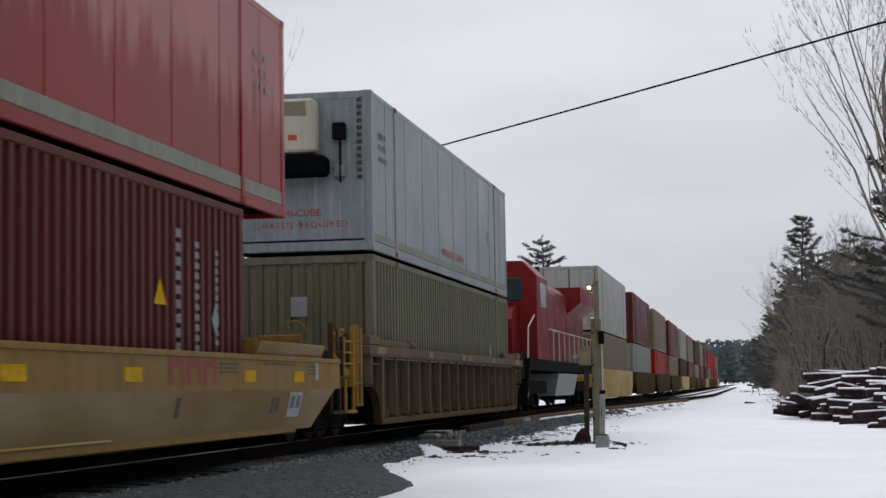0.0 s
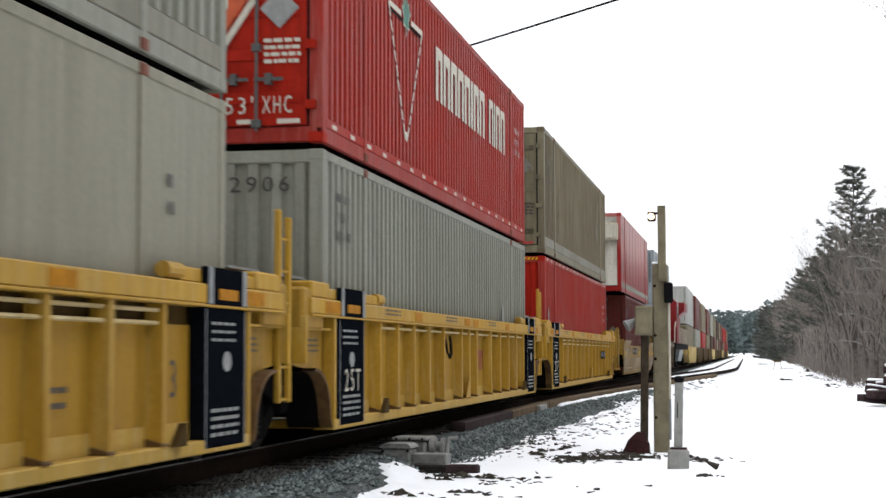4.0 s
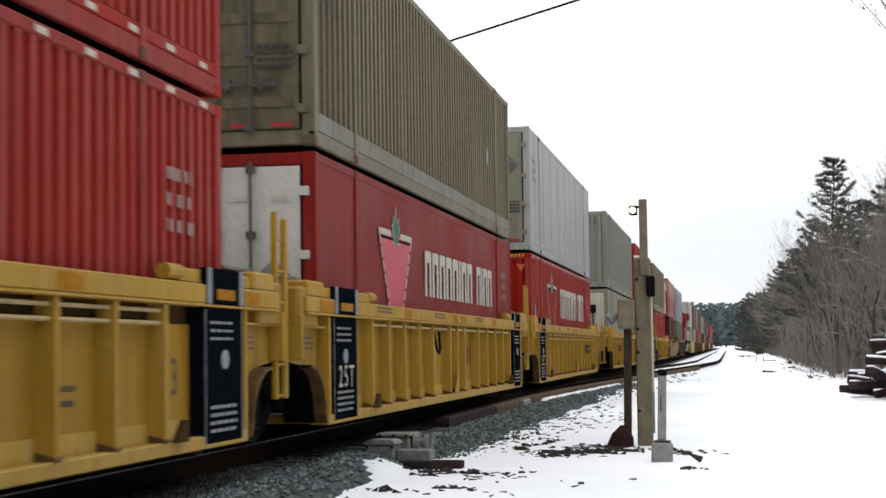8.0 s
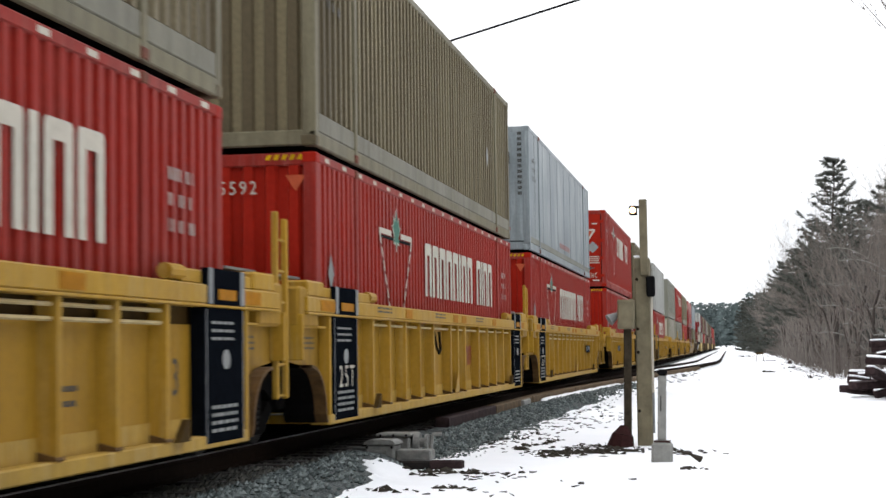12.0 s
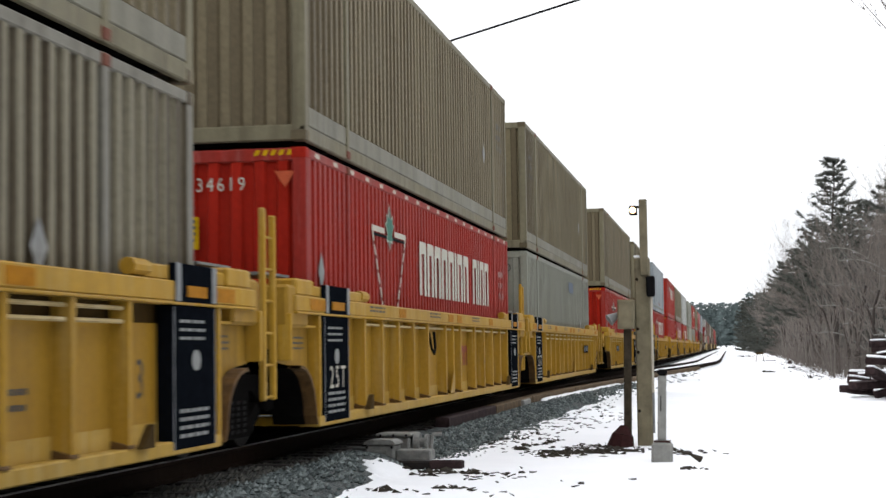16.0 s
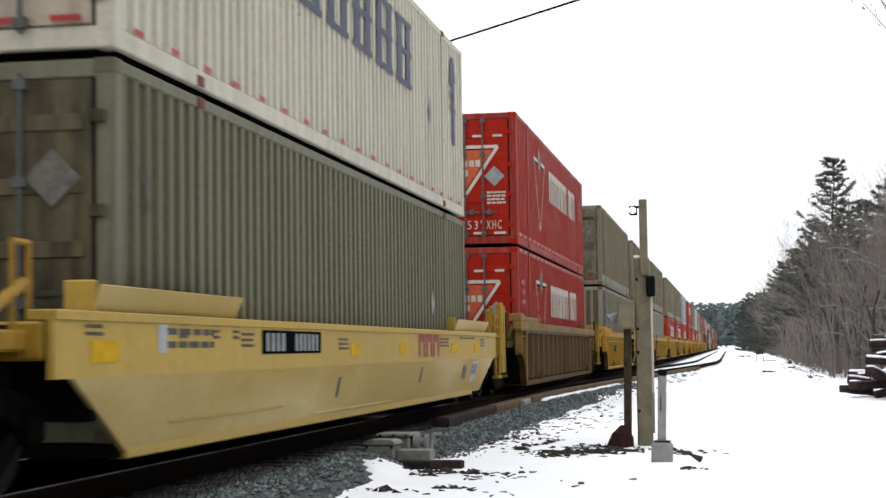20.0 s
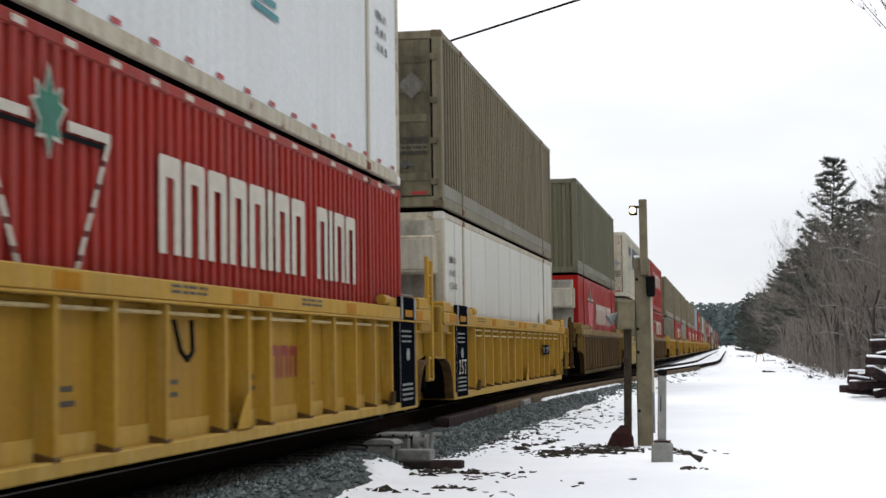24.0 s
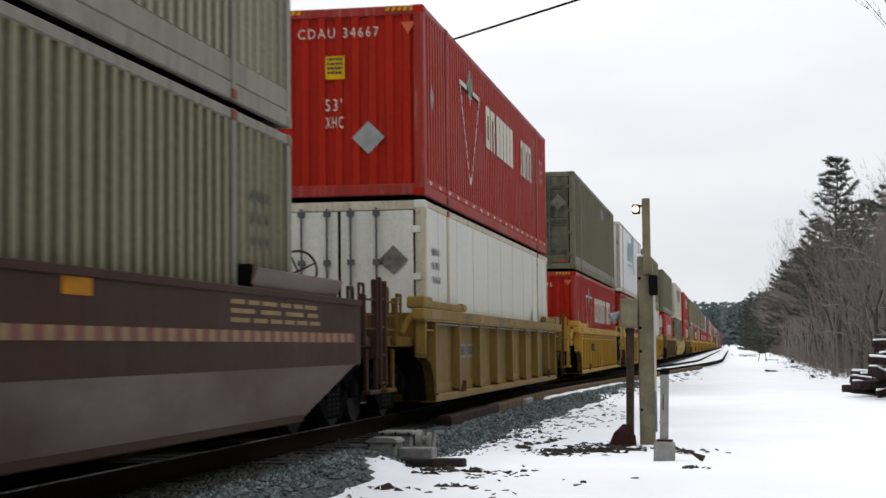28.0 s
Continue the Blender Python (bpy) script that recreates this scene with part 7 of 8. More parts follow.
# dead weeds, sticks and clods on the snow
s = Shape()
rnd = random.Random(5)
for cx, cy, rx, ry, n in ((-1.85, 22.3, 0.5, 0.5, 80), (-2.3, 21.2, 0.5, 0.5, 50), (-1.5, 21.6, 0.5, 0.5, 40), (-2.6, 17.6, 0.5, 0.7, 30), (-0.55, 21.3, 0.35, 0.4, 24), (-2.4, 15.5, 0.7, 1.2, 14), (-0.4, 18.2, 0.2, 0.3, 5), (-3.1, 25, 0.6, 3.0, 90), (-2.6, 32, 0.9, 5.0, 90), (-1.7, 16.5, 0.8, 1.5, 5)):
    for i in range(n):
        x, y = cx + rnd.gauss(0, rx * 0.5), cy + rnd.gauss(0, ry * 0.5)
        z = snow_height(x, y)
        a, ln = rnd.gauss(0.15, 0.35) + (math.pi if rnd.random() < 0.5 else 0), rnd.uniform(0.02, 0.09)
        s.rod((x, y, z + 0.004), (x + ln * math.cos(a), y + ln * math.sin(a) * 0.6, z + rnd.uniform(0.0, 0.03)), rnd.uniform(0.006, 0.017), 0.004, 4)
        if rnd.random() < 0.45:
            r = rnd.uniform(0.01, 0.035)
            s.cbox(x - r, x + r, y - r, y + r, z - 0.01, z + r * 0.7, r * 0.3)
for (xa, ya), (xb, yb), n, wide in (((-2.81, 21.9), (-2.47, 24.0), 34, 0.12), ((-2.33, 20.4), (-1.45, 22.4), 105, 0.24), ((-1.9, 20.9), (-1.2, 21.6), 34, 0.25), ((-3.7, 18.2), (-2.73, 17.9), 44, 0.14), ((-3.5, 17.6), (-3.25, 17.55), 9, 0.06),
                                    ((-2.95, 16.0), (-2.55, 15.95), 14, 0.08), ((-0.8, 22.0), (-0.47, 20.8), 15, 0.06), ((-0.52, 18.3), (-0.34, 18.25), 8, 0.06), ((-3.5, 15.6), (-3.15, 15.5), 13, 0.1)):
    for i in range(n):
        t = rnd.random()
        x, y = xa + (xb - xa) * t + rnd.gauss(0, wide * 0.6), ya + (yb - ya) * t + rnd.gauss(0, wide)
        z = snow_height(x, y)
        a, ln = rnd.gauss(0.25, 0.7), rnd.uniform(0.02, 0.075) * rnd.choice((1, 1, 1.8))
        d, side = Vector((math.cos(a), math.sin(a), 0)), Vector((-math.sin(a), math.cos(a), 0))
        k, ring = 7, []
        w = rnd.uniform(0.010, 0.034)
        for j in range(k):                   # a torn, matted clump with an uneven rim
            g = j / k * math.tau
            ring.append(Vector((x, y, z + 0.002)) + d * (math.cos(g) * ln * rnd.uniform(0.55, 1.2)) + side * (math.sin(g) * w * rnd.uniform(0.4, 1.5)))
        top = Vector((x + rnd.gauss(0, 0.02), y, z + rnd.uniform(0.012, 0.045)))
        s.add(ring + [top], [(j, (j + 1) % k, k) for j in range(k)])
for i in range(110):                     # brush and clods along the foot of the woods
    y = 56 + 75 * rnd.random() ** 1.5
    x = 2.95 + max(0, (66 - y)) * 0.3 + 0.010 * y + rnd.gauss(0, 0.3)
    z = snow_height(x, y)
    s.rod((x, y, z), (x + rnd.gauss(0, 0.16), y, z + rnd.uniform(0.03, 0.2)), 0.012, 0.006, 4)
    if i % 4 == 0:
        r = rnd.uniform(0.03, 0.09)
        s.cbox(x - r, x + r, y - r, y + r, z - 0.02, z + r * 0.6, r * 0.3)
for (xa, ya), (xb, yb) in (((1.75, 84.5), (2.25, 84.6)), ((1.8, 84.9), (1.7, 86.0)), ((3.5, 100.0), (3.8, 99.0)), ((2.9, 146.0), (3.9, 145.0))):
    for i in range(7):
        x, y = xa + (xb - xa) * i / 6, ya + (yb - ya) * i / 6
        s.cbox(x - 0.05, x + 0.06, y - 0.05, y + 0.05, snow_height(x, y) - 0.03, snow_height(x, y) + rnd.uniform(0.04, 0.10), 0.02)
for i in range(60):
    x, y = 2.4 + rnd.gauss(0, 1.3), 205 + rnd.gauss(0, 12)
    z = snow_height(x, y)
    s.rod((x, y, z - 0.02), (x + rnd.gauss(0, 0.3), y, z + rnd.uniform(0.05, 0.3)), 0.025, 0.012, 4)
weeds = new("dead_weeds", s.mesh("dead_weeds", WEED))
tagged(weeds, "dark dead weeds, sticks and clods on the snow", "weeds", kind="stuff")

lump = root("dark_stump", "small dark stump sticking out of the snow", "stump", m=pose(4.35, 122.0, snow_height(4.35, 122.0) - 0.02))
part("stump", Shape().rod((0, 0, 0), (0.02, 0, 0.24), 0.15, 0.12, 9), TIE_OLD, lump)
stand = root("barrier_stand", "weathered pinkish trestle standing on the far snow", "trestle", m=pose(2.5, 137.0, snow_height(2.5, 137.0) - 0.02))
part("crossbar", Shape().cbox(-0.32, 0.32, -0.04, 0.04, 0.66, 0.80, 0.01), BROWN_LOW, stand)
for u in (-0.25, 0.25):
    for v in (-0.22, 0.22):
        part("leg", Shape().rod((u * 0.8, 0, 0.7), (u * 1.4, v, -0.02), 0.03, n=5), PALE_STEM, stand)

# ------------------------------------------------------------------ pile of old ties under snow
pile = root("tie_pile", "heap of old dark railway ties dusted with snow", "timber pile", m=pose(0, 0, 0))
tie_p = Shape().cbox(-1.28, 1.28, -0.115, 0.115, 0, 0.18, 0.014).mesh("old_tie", TIE_OLD)
cap_p = Shape().cbox(-1.26, 1.26, -0.112, 0.112, 0.178, 0.235, 0.028).mesh("snow_on_tie", SNOW)
rnd = random.Random(21)
front = [(2.95, 44.9), (3.9, 37.5), (4.9, 31.2), (5.9, 28.4), (7.6, 28.6), (9.4, 30.5)]
for lay in range(8):
    for k in range(len(front) - 1):
        for j in range(6 if lay < 5 else 3):
            t = (j + rnd.random()) / 6
            x = front[k][0] + (front[k + 1][0] - front[k][0]) * t + lay * 0.14 + rnd.uniform(0.0, 0.9) + 0.9
            y = front[k][1] + (front[k + 1][1] - front[k][1]) * t + lay * 0.42 + rnd.uniform(0.0, 1.5)
            if lay > 4 and k > 2:
                continue
            z = -0.44 + lay * 0.185 + rnd.uniform(-0.03, 0.07)
            m = pose(x, y, z, rnd.gauss(0, 5), rnd.gauss(0, 5), rnd.gauss(*rnd.choice(((5, 18), (75, 20), (-35, 20)))))
            o = new("old_tie", tie_p)
            o.parent, o.matrix_basis = pile, m
            q = new("snow_on_tie", cap_p)
            q.parent = o

for i in range(9):                       # a few that slid off the end of the heap
    o = new("old_tie", tie_p)
    o.parent = pile
    o.matrix_basis = pose(3.55 + rnd.uniform(-0.15, 0.6), 43.5 + rnd.uniform(-2.2, 1.6), -0.42 + 0.10 * (i // 2), rnd.gauss(0, 6), rnd.gauss(4, 7), rnd.gauss(70, 28))
    if i % 3:
        new("snow_on_tie", cap_p).parent = o

# ------------------------------------------------------------------ trees
def bare_tree(seed, height, spread, depth=5):
    """Trunk and branches as tapered rods."""
    rnd = random.Random(seed)
    trunk, crown = Shape(), Shape()

    def grow(p, d, ln, r, lev):
        n = 5 if lev == 0 else 3 if lev < 2 else 2
        for i in range(n):
            q = p + d * (ln / n)
            r1 = r * (0.86 if lev == 0 else 0.78)
            if lev < 3:
                (trunk if lev == 0 else crown).rod(p, q, max(r, 0.007), max(r1, 0.006), 7 if lev == 0 else 4 if lev < 2 else 3, caps=False)
            else:                            # the finest twigs are slivers
                v = (q - p).cross(Vector((rnd.gauss(0, 1), rnd.gauss(0, 1), rnd.gauss(0, 1)))).normalized() * max(r, 0.009)
                crown.add([p - v, p + v, q + v * 0.4], [(0, 1, 2)])
            p, r = q, r1
            d = (d + Vector((rnd.gauss(0, 0.10), rnd.gauss(0, 0.10), 0.07))).normalized()
            if lev < depth and (lev > 0 or i > 0):
                for _ in range(2 if lev < 1 else 1 if lev < 3 else rnd.choice((1, 1, 2))):
                    a = rnd.uniform(0, math.tau)
                    o = Vector((math.cos(a), math.sin(a), rnd.uniform(0.2, 1.0) * (1.5 - spread))).normalized()
                    e = (d * (1 - spread * 0.75) + o * spread).normalized()
                    grow(p, e, ln * rnd.uniform(0.42, 0.62), r * rnd.uniform(0.45, 0.62), lev + 1)
        if lev < depth:
            grow(p, d, ln * 0.6, r * 0.8, lev + 1)

    grow(Vector((0, 0, -0.3)), Vector((rnd.gauss(0, 0.03), rnd.gauss(0, 0.03), 1)).normalized(), height * 0.55, height * 0.011 + 0.03, 0)
    return trunk.mesh("trunk", BARK, True), crown.mesh("crown", TWIG)


def pine(seed, height, needles=NEEDLE, base=0.36, reach=0.30, sweep=0.22, step=0.041, lift=0.0):
    """A ragged pine: trunk, limbs in loose whorls that turn up at their ends, side twigs and fine plumes of needles."""
    rnd = random.Random(seed)
    trunk, crown = Shape(), Shape()
    p, r = Vector((0, 0, -0.3)), height * 0.013 + 0.03
    for i in range(8):
        q = Vector((rnd.gauss(0, 0.05), rnd.gauss(0, 0.05), -0.3 + (i + 1) * (height + 0.2) / 8))
        trunk.rod(p, q, r, r * 0.80, 7, caps=False)
        p, r = q, r * 0.80

    def plume(c, out, w, n):
        for _ in range(n):
            e = (out + Vector((rnd.gauss(0, 0.62), rnd.gauss(0, 0.62), rnd.gauss(0.12, 0.5)))).normalized()
            v = e.orthogonal().normalized() * w * 0.13
            crown.add([c - v, c + v, c + e * w], [(0, 1, 2)])

    z = height * base
    while z < height * 0.985:
        f = (z / height - base) / (1 - base)
        far = height * reach * (1.03 - f) ** 0.72 * (0.8 + 0.2 * min(1, f * 5))
        a0 = rnd.uniform(0, math.tau)
        n = rnd.choice((4, 5, 6))
        for k in range(n):
            if rnd.random() < 0.14:
                continue
            a = a0 + k * math.tau / n + rnd.gauss(0, 0.25)
            ln = max(0.14, far * rnd.uniform(0.4, 1.3))
            rise = lift + rnd.uniform(-0.08, 0.14) + 0.55 * max(0, f - 0.45)
            d = Vector((math.cos(a), math.sin(a), 0))
            side = Vector((-d.y, d.x, 0))
            pts = [d * (ln * u) + Vector((0, 0, z + ln * (rise * u + sweep * u ** 2.5))) for u in (0, 0.35, 0.7, 1.0)]
            for p, q in zip(pts[:-1], pts[1:]):
                trunk.rod(p, q, 0.008 + ln * 0.006, 0.007, 4, caps=False)
            m = max(4, int(ln / 0.13))
            for j in range(m):
                u = 0.22 + 0.8 * (j + rnd.random()) / m
                i0 = min(2, int(u * 3))
                c = pts[i0].lerp(pts[i0 + 1], min(1.1, u * 3 - i0))
                plume(c, d * 0.7 + Vector((0, 0, 0.35)), rnd.uniform(0.16, 0.30), 7)
                if rnd.random() < 0.75:
                    sg = rnd.choice((-1, 1))
                    twig = (side * sg + d * 0.8 + Vector((0, 0, rnd.uniform(0.0, 0.3)))).normalized() * (0.18 + 0.28 * ln * (1.05 - u) * rnd.random())
                    for g in (0.45, 0.75, 1.0):
                        plume(c + twig * g, twig.normalized() * 0.8 + Vector((0, 0, 0.3)), rnd.uniform(0.14, 0.27), 6)
        z += height * step * rnd.uniform(0.75, 1.25)
    for k in range(7):
        plume(Vector((rnd.gauss(0, 0.03), rnd.gauss(0, 0.03), height * (0.94 + 0.01 * k))), Vector((0, 0, 1.2)), rnd.uniform(0.16, 0.28), 6)
    return trunk.mesh("trunk", BARK, True), crown.mesh("crown", needles)


def tree(kind, meshes, x, y, label, group="", scale=1.0, turn=0.0, z=None):
    t = root(kind, label, "tree", group)
    t.matrix_basis = Matrix.LocRotScale((x, y, snow_height(x, y) if z is None else z), Euler((0, 0, turn)), (scale, scale, scale))
    part("trunk", meshes[0], None, t)
    part("crown", meshes[1], None, t)
    return t


BARE = [bare_tree(31 + i, 10.0, 0.50 + 0.08 * (i % 3), 5) for i in range(6)]
TALL = [bare_tree(61 + i, 17.0, 0.42, 5) for i in range(2)]
PINES = [pine(81 + i, 10.0) for i in range(4)]
STAND_OUT = pine(229, 10.2, base=0.30, reach=0.20, sweep=0.38, step=0.036, lift=0.22)
YOUNG = [pine(301 + i, 6.0, base=0.015, reach=0.24, sweep=0.12, step=0.06) for i in range(3)]
rnd = random.Random(77)
B_LABEL, P_LABEL = "bare grey deciduous tree at the edge of the woods", "dark green ragged pine at the edge of the woods"
# the pine that stands out of the woods, and its neighbours
tree("pine", STAND_OUT, 5.11, 80.0, "tall dark pine rising above the bare woods", turn=0.4)
for x, y, k, h in ((7.91, 84, 1, 9.5), (6.07, 84, 2, 8.6), (7.78, 95, 3, 9.4), (9.4, 92, 0, 9.6), (4.95, 105, 1, 8.4), (5.15, 95, 3, 8.4), (6.4, 100, 0, 8.8), (5.57, 140, 2, 9.4), (6.6, 128, 1, 9.2), (5.93, 180, 0, 10.2), (5.98, 165, 3, 9.2),
                   (7.2, 170, 1, 10.0), (6.30, 230, 2, 10.2), (6.8, 205, 3, 9.6), (7.4, 250, 1, 11.0), (6.04, 280, 1, 10.7), (5.78, 330, 0, 11.6), (7.0, 310, 2, 11.0), (4.74, 380, 3, 12.3), (6.2, 370, 1, 12.0), (3.54, 420, 2, 13.0), (4.43, 400, 0, 11.9),
                   (13, 118, 0, 8.5), (13, 90, 2, 8.5), (11, 105, 3, 9.0)):
    if y > 200:
        tree("pine", YOUNG[k % 3], x, y, P_LABEL, "woods beside the track", h / 6.0, x * 7 + y)
    else:
        tree("pine", PINES[k], x, y, P_LABEL, "woods beside the track", h / 10.0, x * 7 + y)
# young conifers that darken the floor of the woods
for i in range(22):
    y = 70 + 190 * rnd.random() ** 1.4
    x = 5.6 + 0.012 * y + max(0, 66 - y) * 0.35 + 13 * rnd.random() ** 1.3
    tree("young_pine", YOUNG[i % 3], x, y, "young dark conifer under the bare trees", "young conifers in the woods", rnd.uniform(0.55, 1.05), rnd.uniform(0, 6.28))
# a bare tree whose long limbs carry snow
LIMBY = bare_tree(47, 8.0, 0.72, 3)
LIMBY[1].materials[0] = PALE_STEM
tree("bare_tree", LIMBY, 5.19, 62.0, "bare tree with long pale snow-dusted limbs", scale=0.82, turn=2.1)
# the right-hand woods seen at the start
for x, y, k, sc in ((7.6, 50, 0, 0.98), (10.2, 51, 1, 0.92), (9.0, 56, 2, 0.85), (10.9, 60, 3, 0.72), (13.5, 55, 0, 0.9), (11.8, 66, 2, 0.7)):
    tree("pine", PINES[k], x, y, P_LABEL, "woods beside the track", sc, x * 3)
tree("bare_tree", TALL[0], 7.9, 47.5, "tall bare tree with fine spreading twigs", scale=1.12, turn=0.3)
tree("bare_tree", TALL[1], 9.9, 48.5, "tall bare tree with fine spreading twigs", scale=1.1, turn=1.3)
n = 0
while n < 184:
    y = 58 + 330 * rnd.random() ** 1.9
    edge = 4.15 + max(0, (66 - y)) * 0.35 + 0.011 * y
    x = edge + 20 * rnd.random() ** 2.4
    f = max(0.0, 1 - (x - edge) / 16)
    tree("bare_tree", BARE[n % 6], x, y, B_LABEL, "woods beside the track", rnd.uniform(0.46, 0.66) + 0.26 * (1 - f) + y * 0.0012, rnd.uniform(0, 6.28))
    n += 1
# thickets of stems below the trees
s = Shape()
for i in range(2600):
    y = 56 + 300 * rnd.random() ** 1.8
    edge = 3.4 + max(0, (66 - y)) * 0.35 + 0.010 * y
    x = edge + 14 * rnd.random() ** 1.7
    h = rnd.uniform(0.5, 1.0) * rnd.uniform(0.7, 2.9) * (0.75 + 0.8 * soft_noise(x, y, 3.5, 8.0))
    z = snow_height(x, y) - 0.1
    a = Vector((x, y, z))
    b = a + Vector((rnd.gauss(0, 0.34) * h, rnd.gauss(0, 0.25) * h, h))
    s.rod(a, b, 0.006 + h * 0.003 + y * 0.00005, 0.005, 3, caps=False)
    for _ in range(5):
        c = a.lerp(b, rnd.uniform(0.25, 1.0))
        s.rod(c, c + Vector((rnd.gauss(0, 0.8), rnd.gauss(0, 0.5), rnd.uniform(-0.1, 0.8))) * (0.4 + h * 0.2), 0.005 + y * 0.00005, 0.004, 3, caps=False)
th = new("undergrowth", s.mesh("undergrowth", BRUSH))
tagged(th, "tangled bare undergrowth along the edge of the woods", "undergrowth", kind="stuff")
# pale young stems at the foot of the woods
s = Shape()
for i in range(400):
    y = 58 + 130 * rnd.random() ** 1.5
    x = 3.4 + max(0, (66 - y)) * 0.35 + 0.010 * y + 5.0 * rnd.random()
    p, h = Vector((x, y, snow_height(x, y) - 0.1)), rnd.uniform(2.0, 6.5)
    for k in range(4):
        q = p + Vector((rnd.gauss(0, 0.06), rnd.gauss(0, 0.06), 0.25)) * h
        s.rod(p, q, 0.034 - k * 0.007, 0.028 - k * 0.007, 5, caps=False)
        p = q
sap = new("saplings", s.mesh("saplings", PALE_STEM))
tagged(sap, "pale slender saplings at the foot of the woods", "saplings", kind="stuff")
# snowy limbs that stick out of the thicket
s = Shape()
for x, y, z in ((5.3, 66, 3.4), (5.6, 67, 1.9), (4.9, 70, 2.7), (6.4, 63, 2.4), (8.5, 58, 2.2), (5.4, 64, 4.3), (5.1, 68, 5.0), (6.0, 66, 5.6), (5.0, 74, 1.6), (6.8, 62, 3.6), (5.6, 78, 3.9), (6.2, 60, 1.4)):
    p = Vector((x + 0.9, y, z - 0.9))
    for i in range(7):
        q = p + Vector((-0.26 - 0.05 * rnd.random(), 0.1, 0.26 - i * 0.05))
        s.rod(p, q, 0.019, 0.017, 5)
        if i > 2:
            s.rod(q, q + Vector((rnd.uniform(-0.5, 0.3), 0, rnd.uniform(0.1, 0.5))), 0.014, 0.008, 4)
        p = q
limbs = new("snowy_branches", s.mesh("snowy_branches", CONCRETE))
tagged(limbs, "pale snow-dusted branches in front of the woods", "branches", kind="stuff")

# brush along the far side of the track
s = Shape()
for i in range(1500):
    y = 2 + 80 * rnd.random()
    x = -13.5 - 7 * rnd.random() - y * 0.05
    h = rnd.uniform(0.6, 2.6)
    a = Vector((x, y, snow_height(x, y) - 0.1))
    b = a + Vector((rnd.gauss(0, 0.3) * h, rnd.gauss(0, 0.3) * h, h))
    s.rod(a, b, 0.014, 0.006, 3, caps=False)
    for _ in range(5):
        c = a.lerp(b, rnd.uniform(0.15, 1.0))
        s.rod(c, c + Vector((rnd.gauss(0, 0.5), rnd.gauss(0, 0.7), rnd.uniform(-0.1, 0.6))) * (0.4 + h * 0.2), 0.009, 0.004, 3, caps=False)
br = new("brush", s.mesh("brush", TWIG))
tagged(br, "bare tangled brush beyond the track", "undergrowth", kind="stuff")
# trees beyond the train, on the other side of the track
SLIM = [bare_tree(91 + i, 13.0, 0.33, 4) for i in range(3)]
for i in range(7):
    a, d = radians(20.6 + i * 1.0 + rnd.uniform(-0.2, 0.2)), rnd.uniform(36, 56)
    tree("bare_tree", SLIM[i % 3], -d * math.sin(a), d * math.cos(a), "slim bare tree with upright stems beyond the track", "trees beyond the track", rnd.uniform(0.6, 1.05), rnd.uniform(0, 6.28))
for i in range(34):
    y = 14 + 120 * rnd.random()
    x = -19 - 24 * rnd.random() - y * 0.12
    tree("bare_tree", BARE[i % 6], x, y, "bare grey tree beyond the track", "trees beyond the track", rnd.uniform(0.55, 0.95), rnd.uniform(0, 6.28))
for x, y, k, sc in ((-21, 41, 0, 0.9), (-25, 44, 1, 1.0), (-19.5, 35, 1, 0.75), (-28, 52, 0, 1.0), (-24, 33, 0, 0.8), (-33, 58, 1, 0.95)):
    tree("bare_tree", TALL[k], x, y, "tall bare tree beyond the track", "trees beyond the track", sc, x)
for x, y, k, sc in ((-14.5, 122, 1, 1.35), (-17, 130, 2, 1.2), (-21, 150, 3, 1.3)):
    tree("pine", PINES[k], x, y, "dark pine beyond the track", "trees beyond the track", sc, x)

# far woods that close the line
s = Shape()
for i in range(2600):
    x = -150 + 300 * rnd.random()
    y = 880 + 130 * rnd.random()
    h = rnd.uniform(21, 27) * (1.0 if x < 10 else 1.2)
    for k in range(7):
        w = rnd.uniform(1.1, 2.6) * (1.1 - k / 11)
        c = Vector((x + rnd.gauss(0, 0.6), y, h * (0.12 + 0.13 * k)))
        for _ in range(6):
            e = Vector((rnd.gauss(0, 1), rnd.gauss(0, 0.5), rnd.gauss(0.2, 0.5))).normalized() * w * 1.35
            u = Vector((rnd.gauss(0, 1), 0.2, rnd.gauss(0, 1))).normalized() * w * 0.6
            s.add([c - u, c + u, c + e], [(0, 1, 2)])
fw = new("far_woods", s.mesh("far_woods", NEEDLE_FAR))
tagged(fw, "distant conifer woods at the end of the line, haze in their colour", "woods", kind="stuff")
s = Shape()
for i in range(2400):
    y = 330 + 560 * rnd.random()
    x = 9 + y * 0.012 + 60 * rnd.random()
    h = rnd.uniform(7, 13)
    s.rod((x, y, -0.5), (x + rnd.gauss(0, 0.5), y, h), 0.13, 0.05, 3, caps=False)
    for _ in range(7):
        z = rnd.uniform(0.25, 0.95) * h
        s.rod((x, y, z), (x + rnd.gauss(0, 1.4), y, z + rnd.uniform(0.4, 2.2)), 0.07, 0.03, 3, caps=False)
    if i % 3 == 0:
        w = x - 70 - 30 * rnd.random()
        if w < -18:
            s.rod((w, y, -0.5), (w + rnd.gauss(0, 0.4), y, h), 0.14, 0.05, 3, caps=False)
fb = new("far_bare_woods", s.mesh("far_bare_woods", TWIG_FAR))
tagged(fb, "distant bare woods along the line, haze in their colour", "woods", kind="stuff")

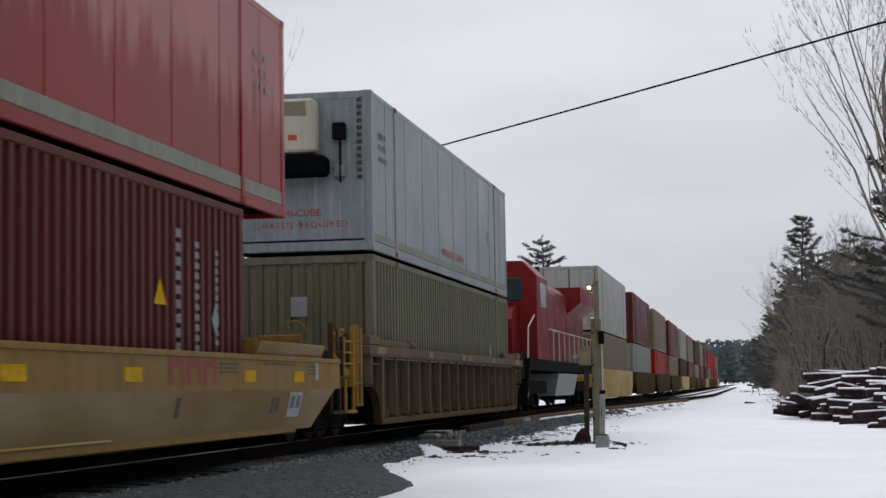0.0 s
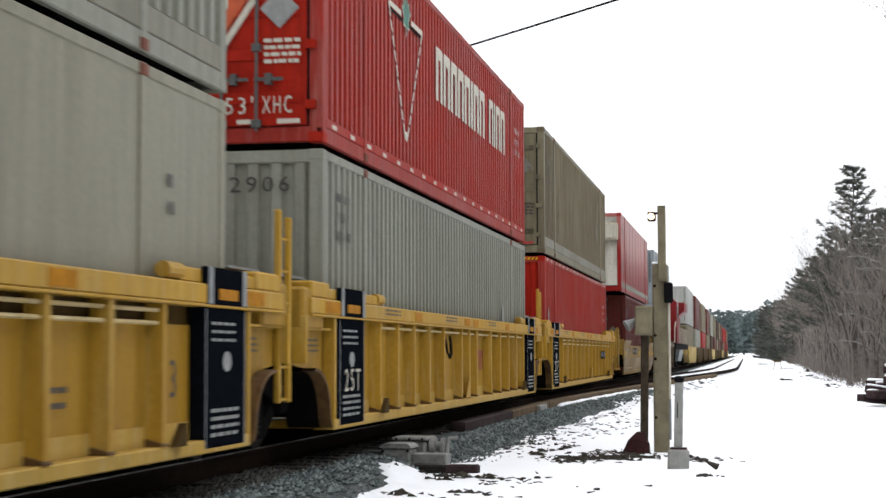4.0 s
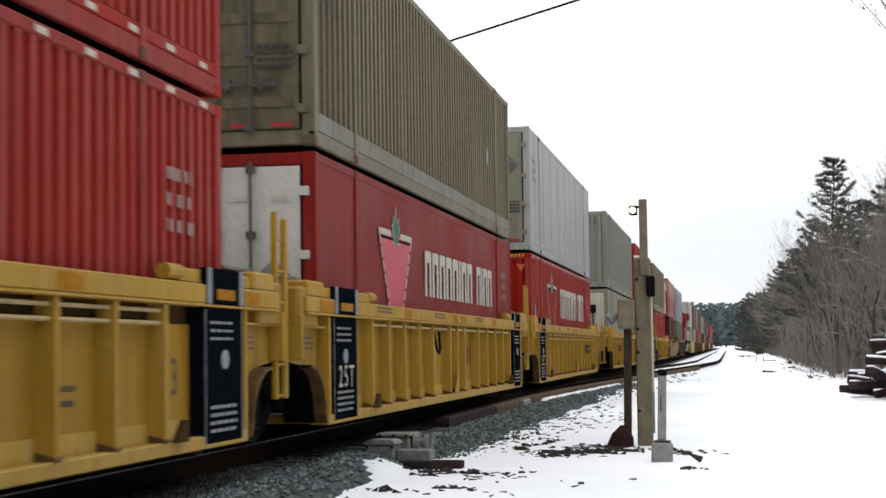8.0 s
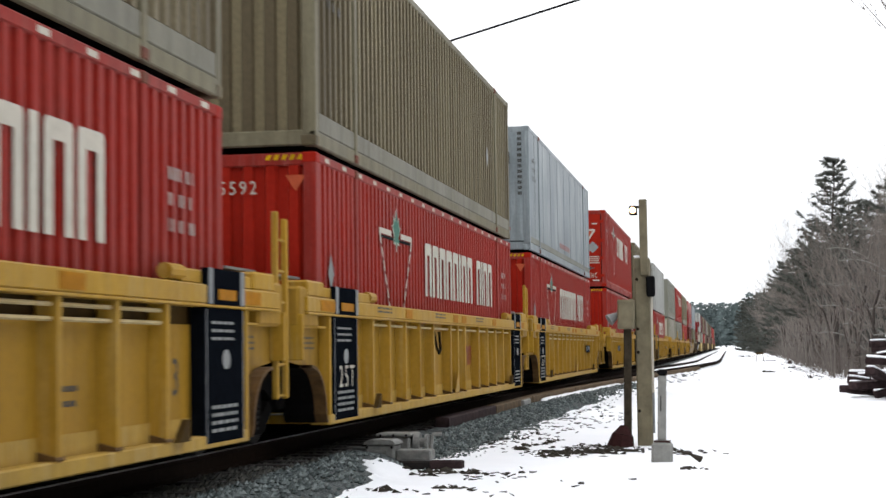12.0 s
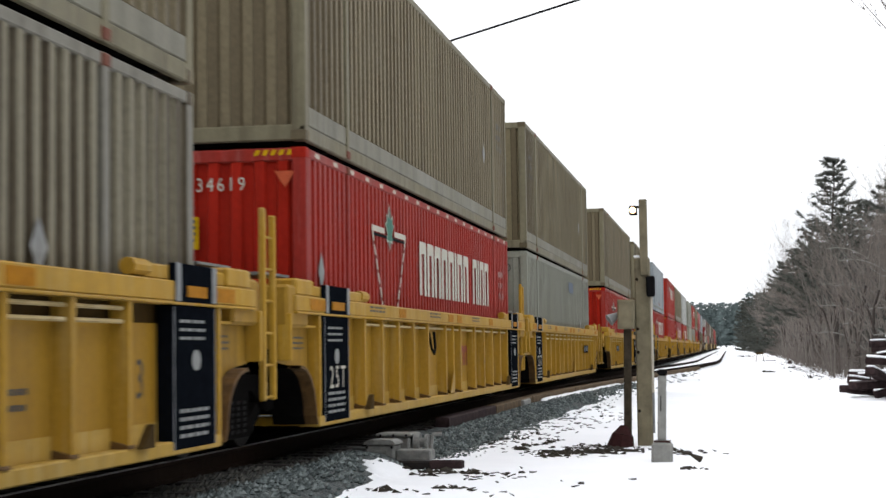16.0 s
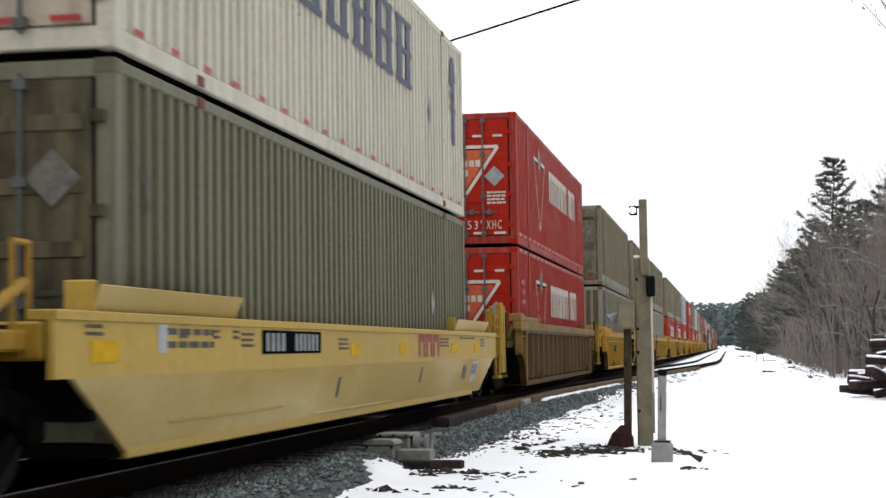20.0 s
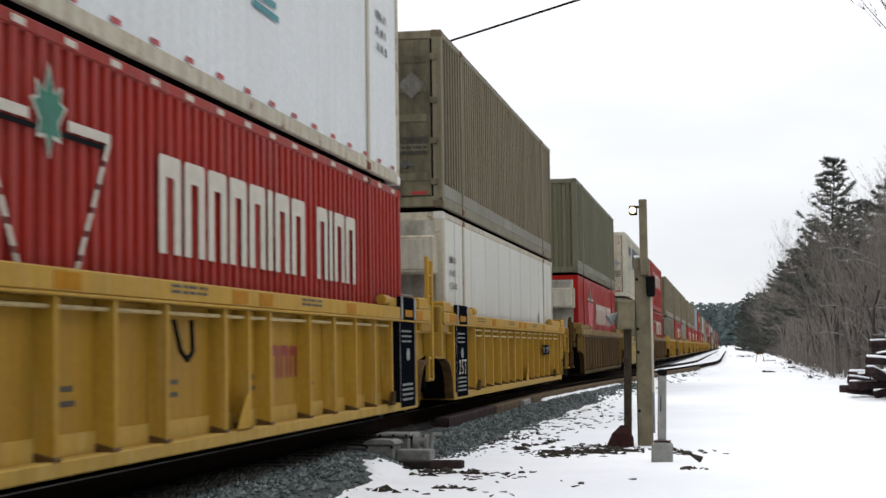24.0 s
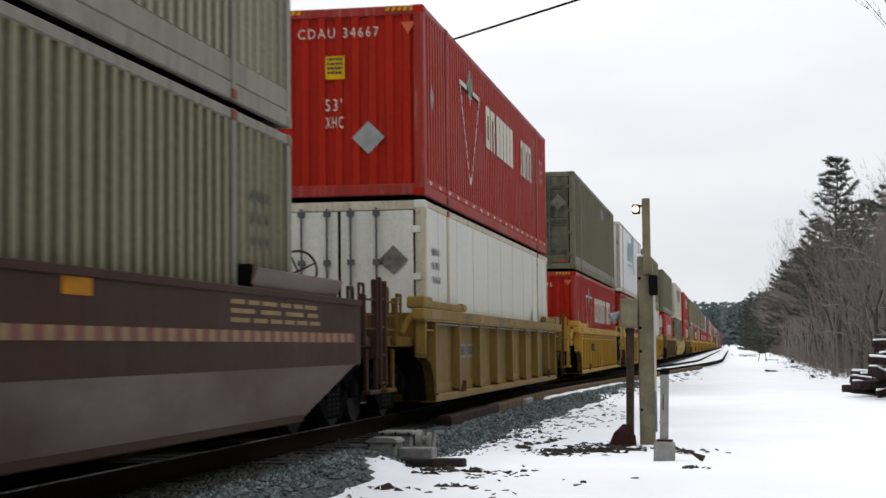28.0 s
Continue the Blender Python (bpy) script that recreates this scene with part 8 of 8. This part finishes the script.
# unseen woods added behind and right of the viewpoint, to darken the train
s = Shape()
for i in range(1500):
    if i % 2:
        x, y = rnd.uniform(-70, 60), rnd.uniform(-75, -48)
    else:
        x, y = rnd.uniform(24, 48), rnd.uniform(-60, 45)
    h = rnd.uniform(12, 19)
    s.rod((x, y, -0.5), (x, y, h * 0.9), 0.16, 0.04, 5, caps=False)
    for k in range(9):
        c = Vector((x + rnd.gauss(0, 0.4), y + rnd.gauss(0, 0.4), h * (0.12 + 0.098 * k)))
        w = rnd.uniform(1.2, 2.6) * (1.15 - k / 10)
        for _ in range(4):
            e = Vector((rnd.gauss(0, 1), rnd.gauss(0, 1), rnd.gauss(0.1, 0.5))).normalized() * w * 1.5
            u = Vector((rnd.gauss(0, 1), rnd.gauss(0, 1), rnd.gauss(0, 1))).normalized() * w * 0.6
            s.add([c - u, c + u, c + e], [(0, 1, 2)])
wb_ = new("pine_woods", s.mesh("pine_woods", NEEDLE))
tagged(wb_, "unseen dark pine woods added to keep light off the train", "woods", kind="stuff")

# ------------------------------------------------------------------ overhead wires and pole
def wire(name, label, a, b, sag, r):
    a, b = Vector(a), Vector(b)
    s, n = Shape(), 40
    pts = [a.lerp(b, i / n) - Vector((0, 0, sag * 4 * (i / n) * (1 - i / n))) for i in range(n + 1)]
    side = (b - a).cross(Vector((0, 0, 1))).normalized()
    k = 6
    for p in pts:
        s.v += [tuple(p + (side * math.cos(i / k * math.tau) + Vector((0, 0, 1)) * math.sin(i / k * math.tau)) * r) for i in range(k)]
    s.f = [(j * k + i, j * k + (i + 1) % k, (j + 1) * k + (i + 1) % k, (j + 1) * k + i) for j in range(n) for i in range(k)]
    ob = new(name, s.mesh(name, DARK))
    return tagged(ob, label, "cable")


wire("overhead_cable", "black overhead cable slung across the tracks", (-27.47, 65.34, 9.26), (16.46, 20.66, 10.56), 0.2, 0.030)
wire("overhead_cable", "thin overhead cable beyond the tracks", (-60, 20, 6.6), (-22, 62, 6.6), 0.4, 0.016)
up = root("utility_pole", "weathered wooden utility pole with a crossarm", "utility pole", m=pose(-27.47, 65.34, -1.0))
part("pole", Shape().rod((0, 0, 0), (0, 0, 11.0), 0.16, 0.11, 12), POST_WOOD, up)
part("crossarm", Shape().cbox(-1.1, 1.1, -0.06, 0.06, 10.2, 10.33), POST_WOOD, up)
for u in (-0.95, -0.4, 0.4, 0.95):
    part("insulator", Shape().rod((u, 0, 10.33), (u, 0, 10.5), 0.05, 0.03, 8), CONCRETE, up)


# ------------------------------------------------------------------ the train's motion
def motions():
    times = [0.0, 4.0, 8.0, 12.0, 16.0, 20.0, 24.0, 28.0]
    for thing, base, z in MOVERS:
        walk(thing, [(t, pose(TRACK_X, base + travel(t), z)) for t in times])
        for axle in thing.children_recursive:
            if axle.name.split(".")[0] != "wheelset":
                continue
            # the wheels roll while they pass; 0.46 m is their radius
            y0, z0 = axle.location.y, axle.location.z
            along = base + axle.parent.location.y + y0
            near = [k / FPS for k in range(0, 28 * FPS + 1) if -9 < along + travel(k / FPS) < 48]
            if not near:
                continue
            turn = [(t, pose(0, y0, z0, -math.degrees((travel(t) - travel(near[0])) / 0.46))) for t in near]
            if near[0] > 0.05:
                turn.insert(0, (0.0, pose(0, y0, z0)))
            if near[-1] < 27.95:
                turn.append((28.0, turn[-1][1]))
            walk(axle, turn)


motions()
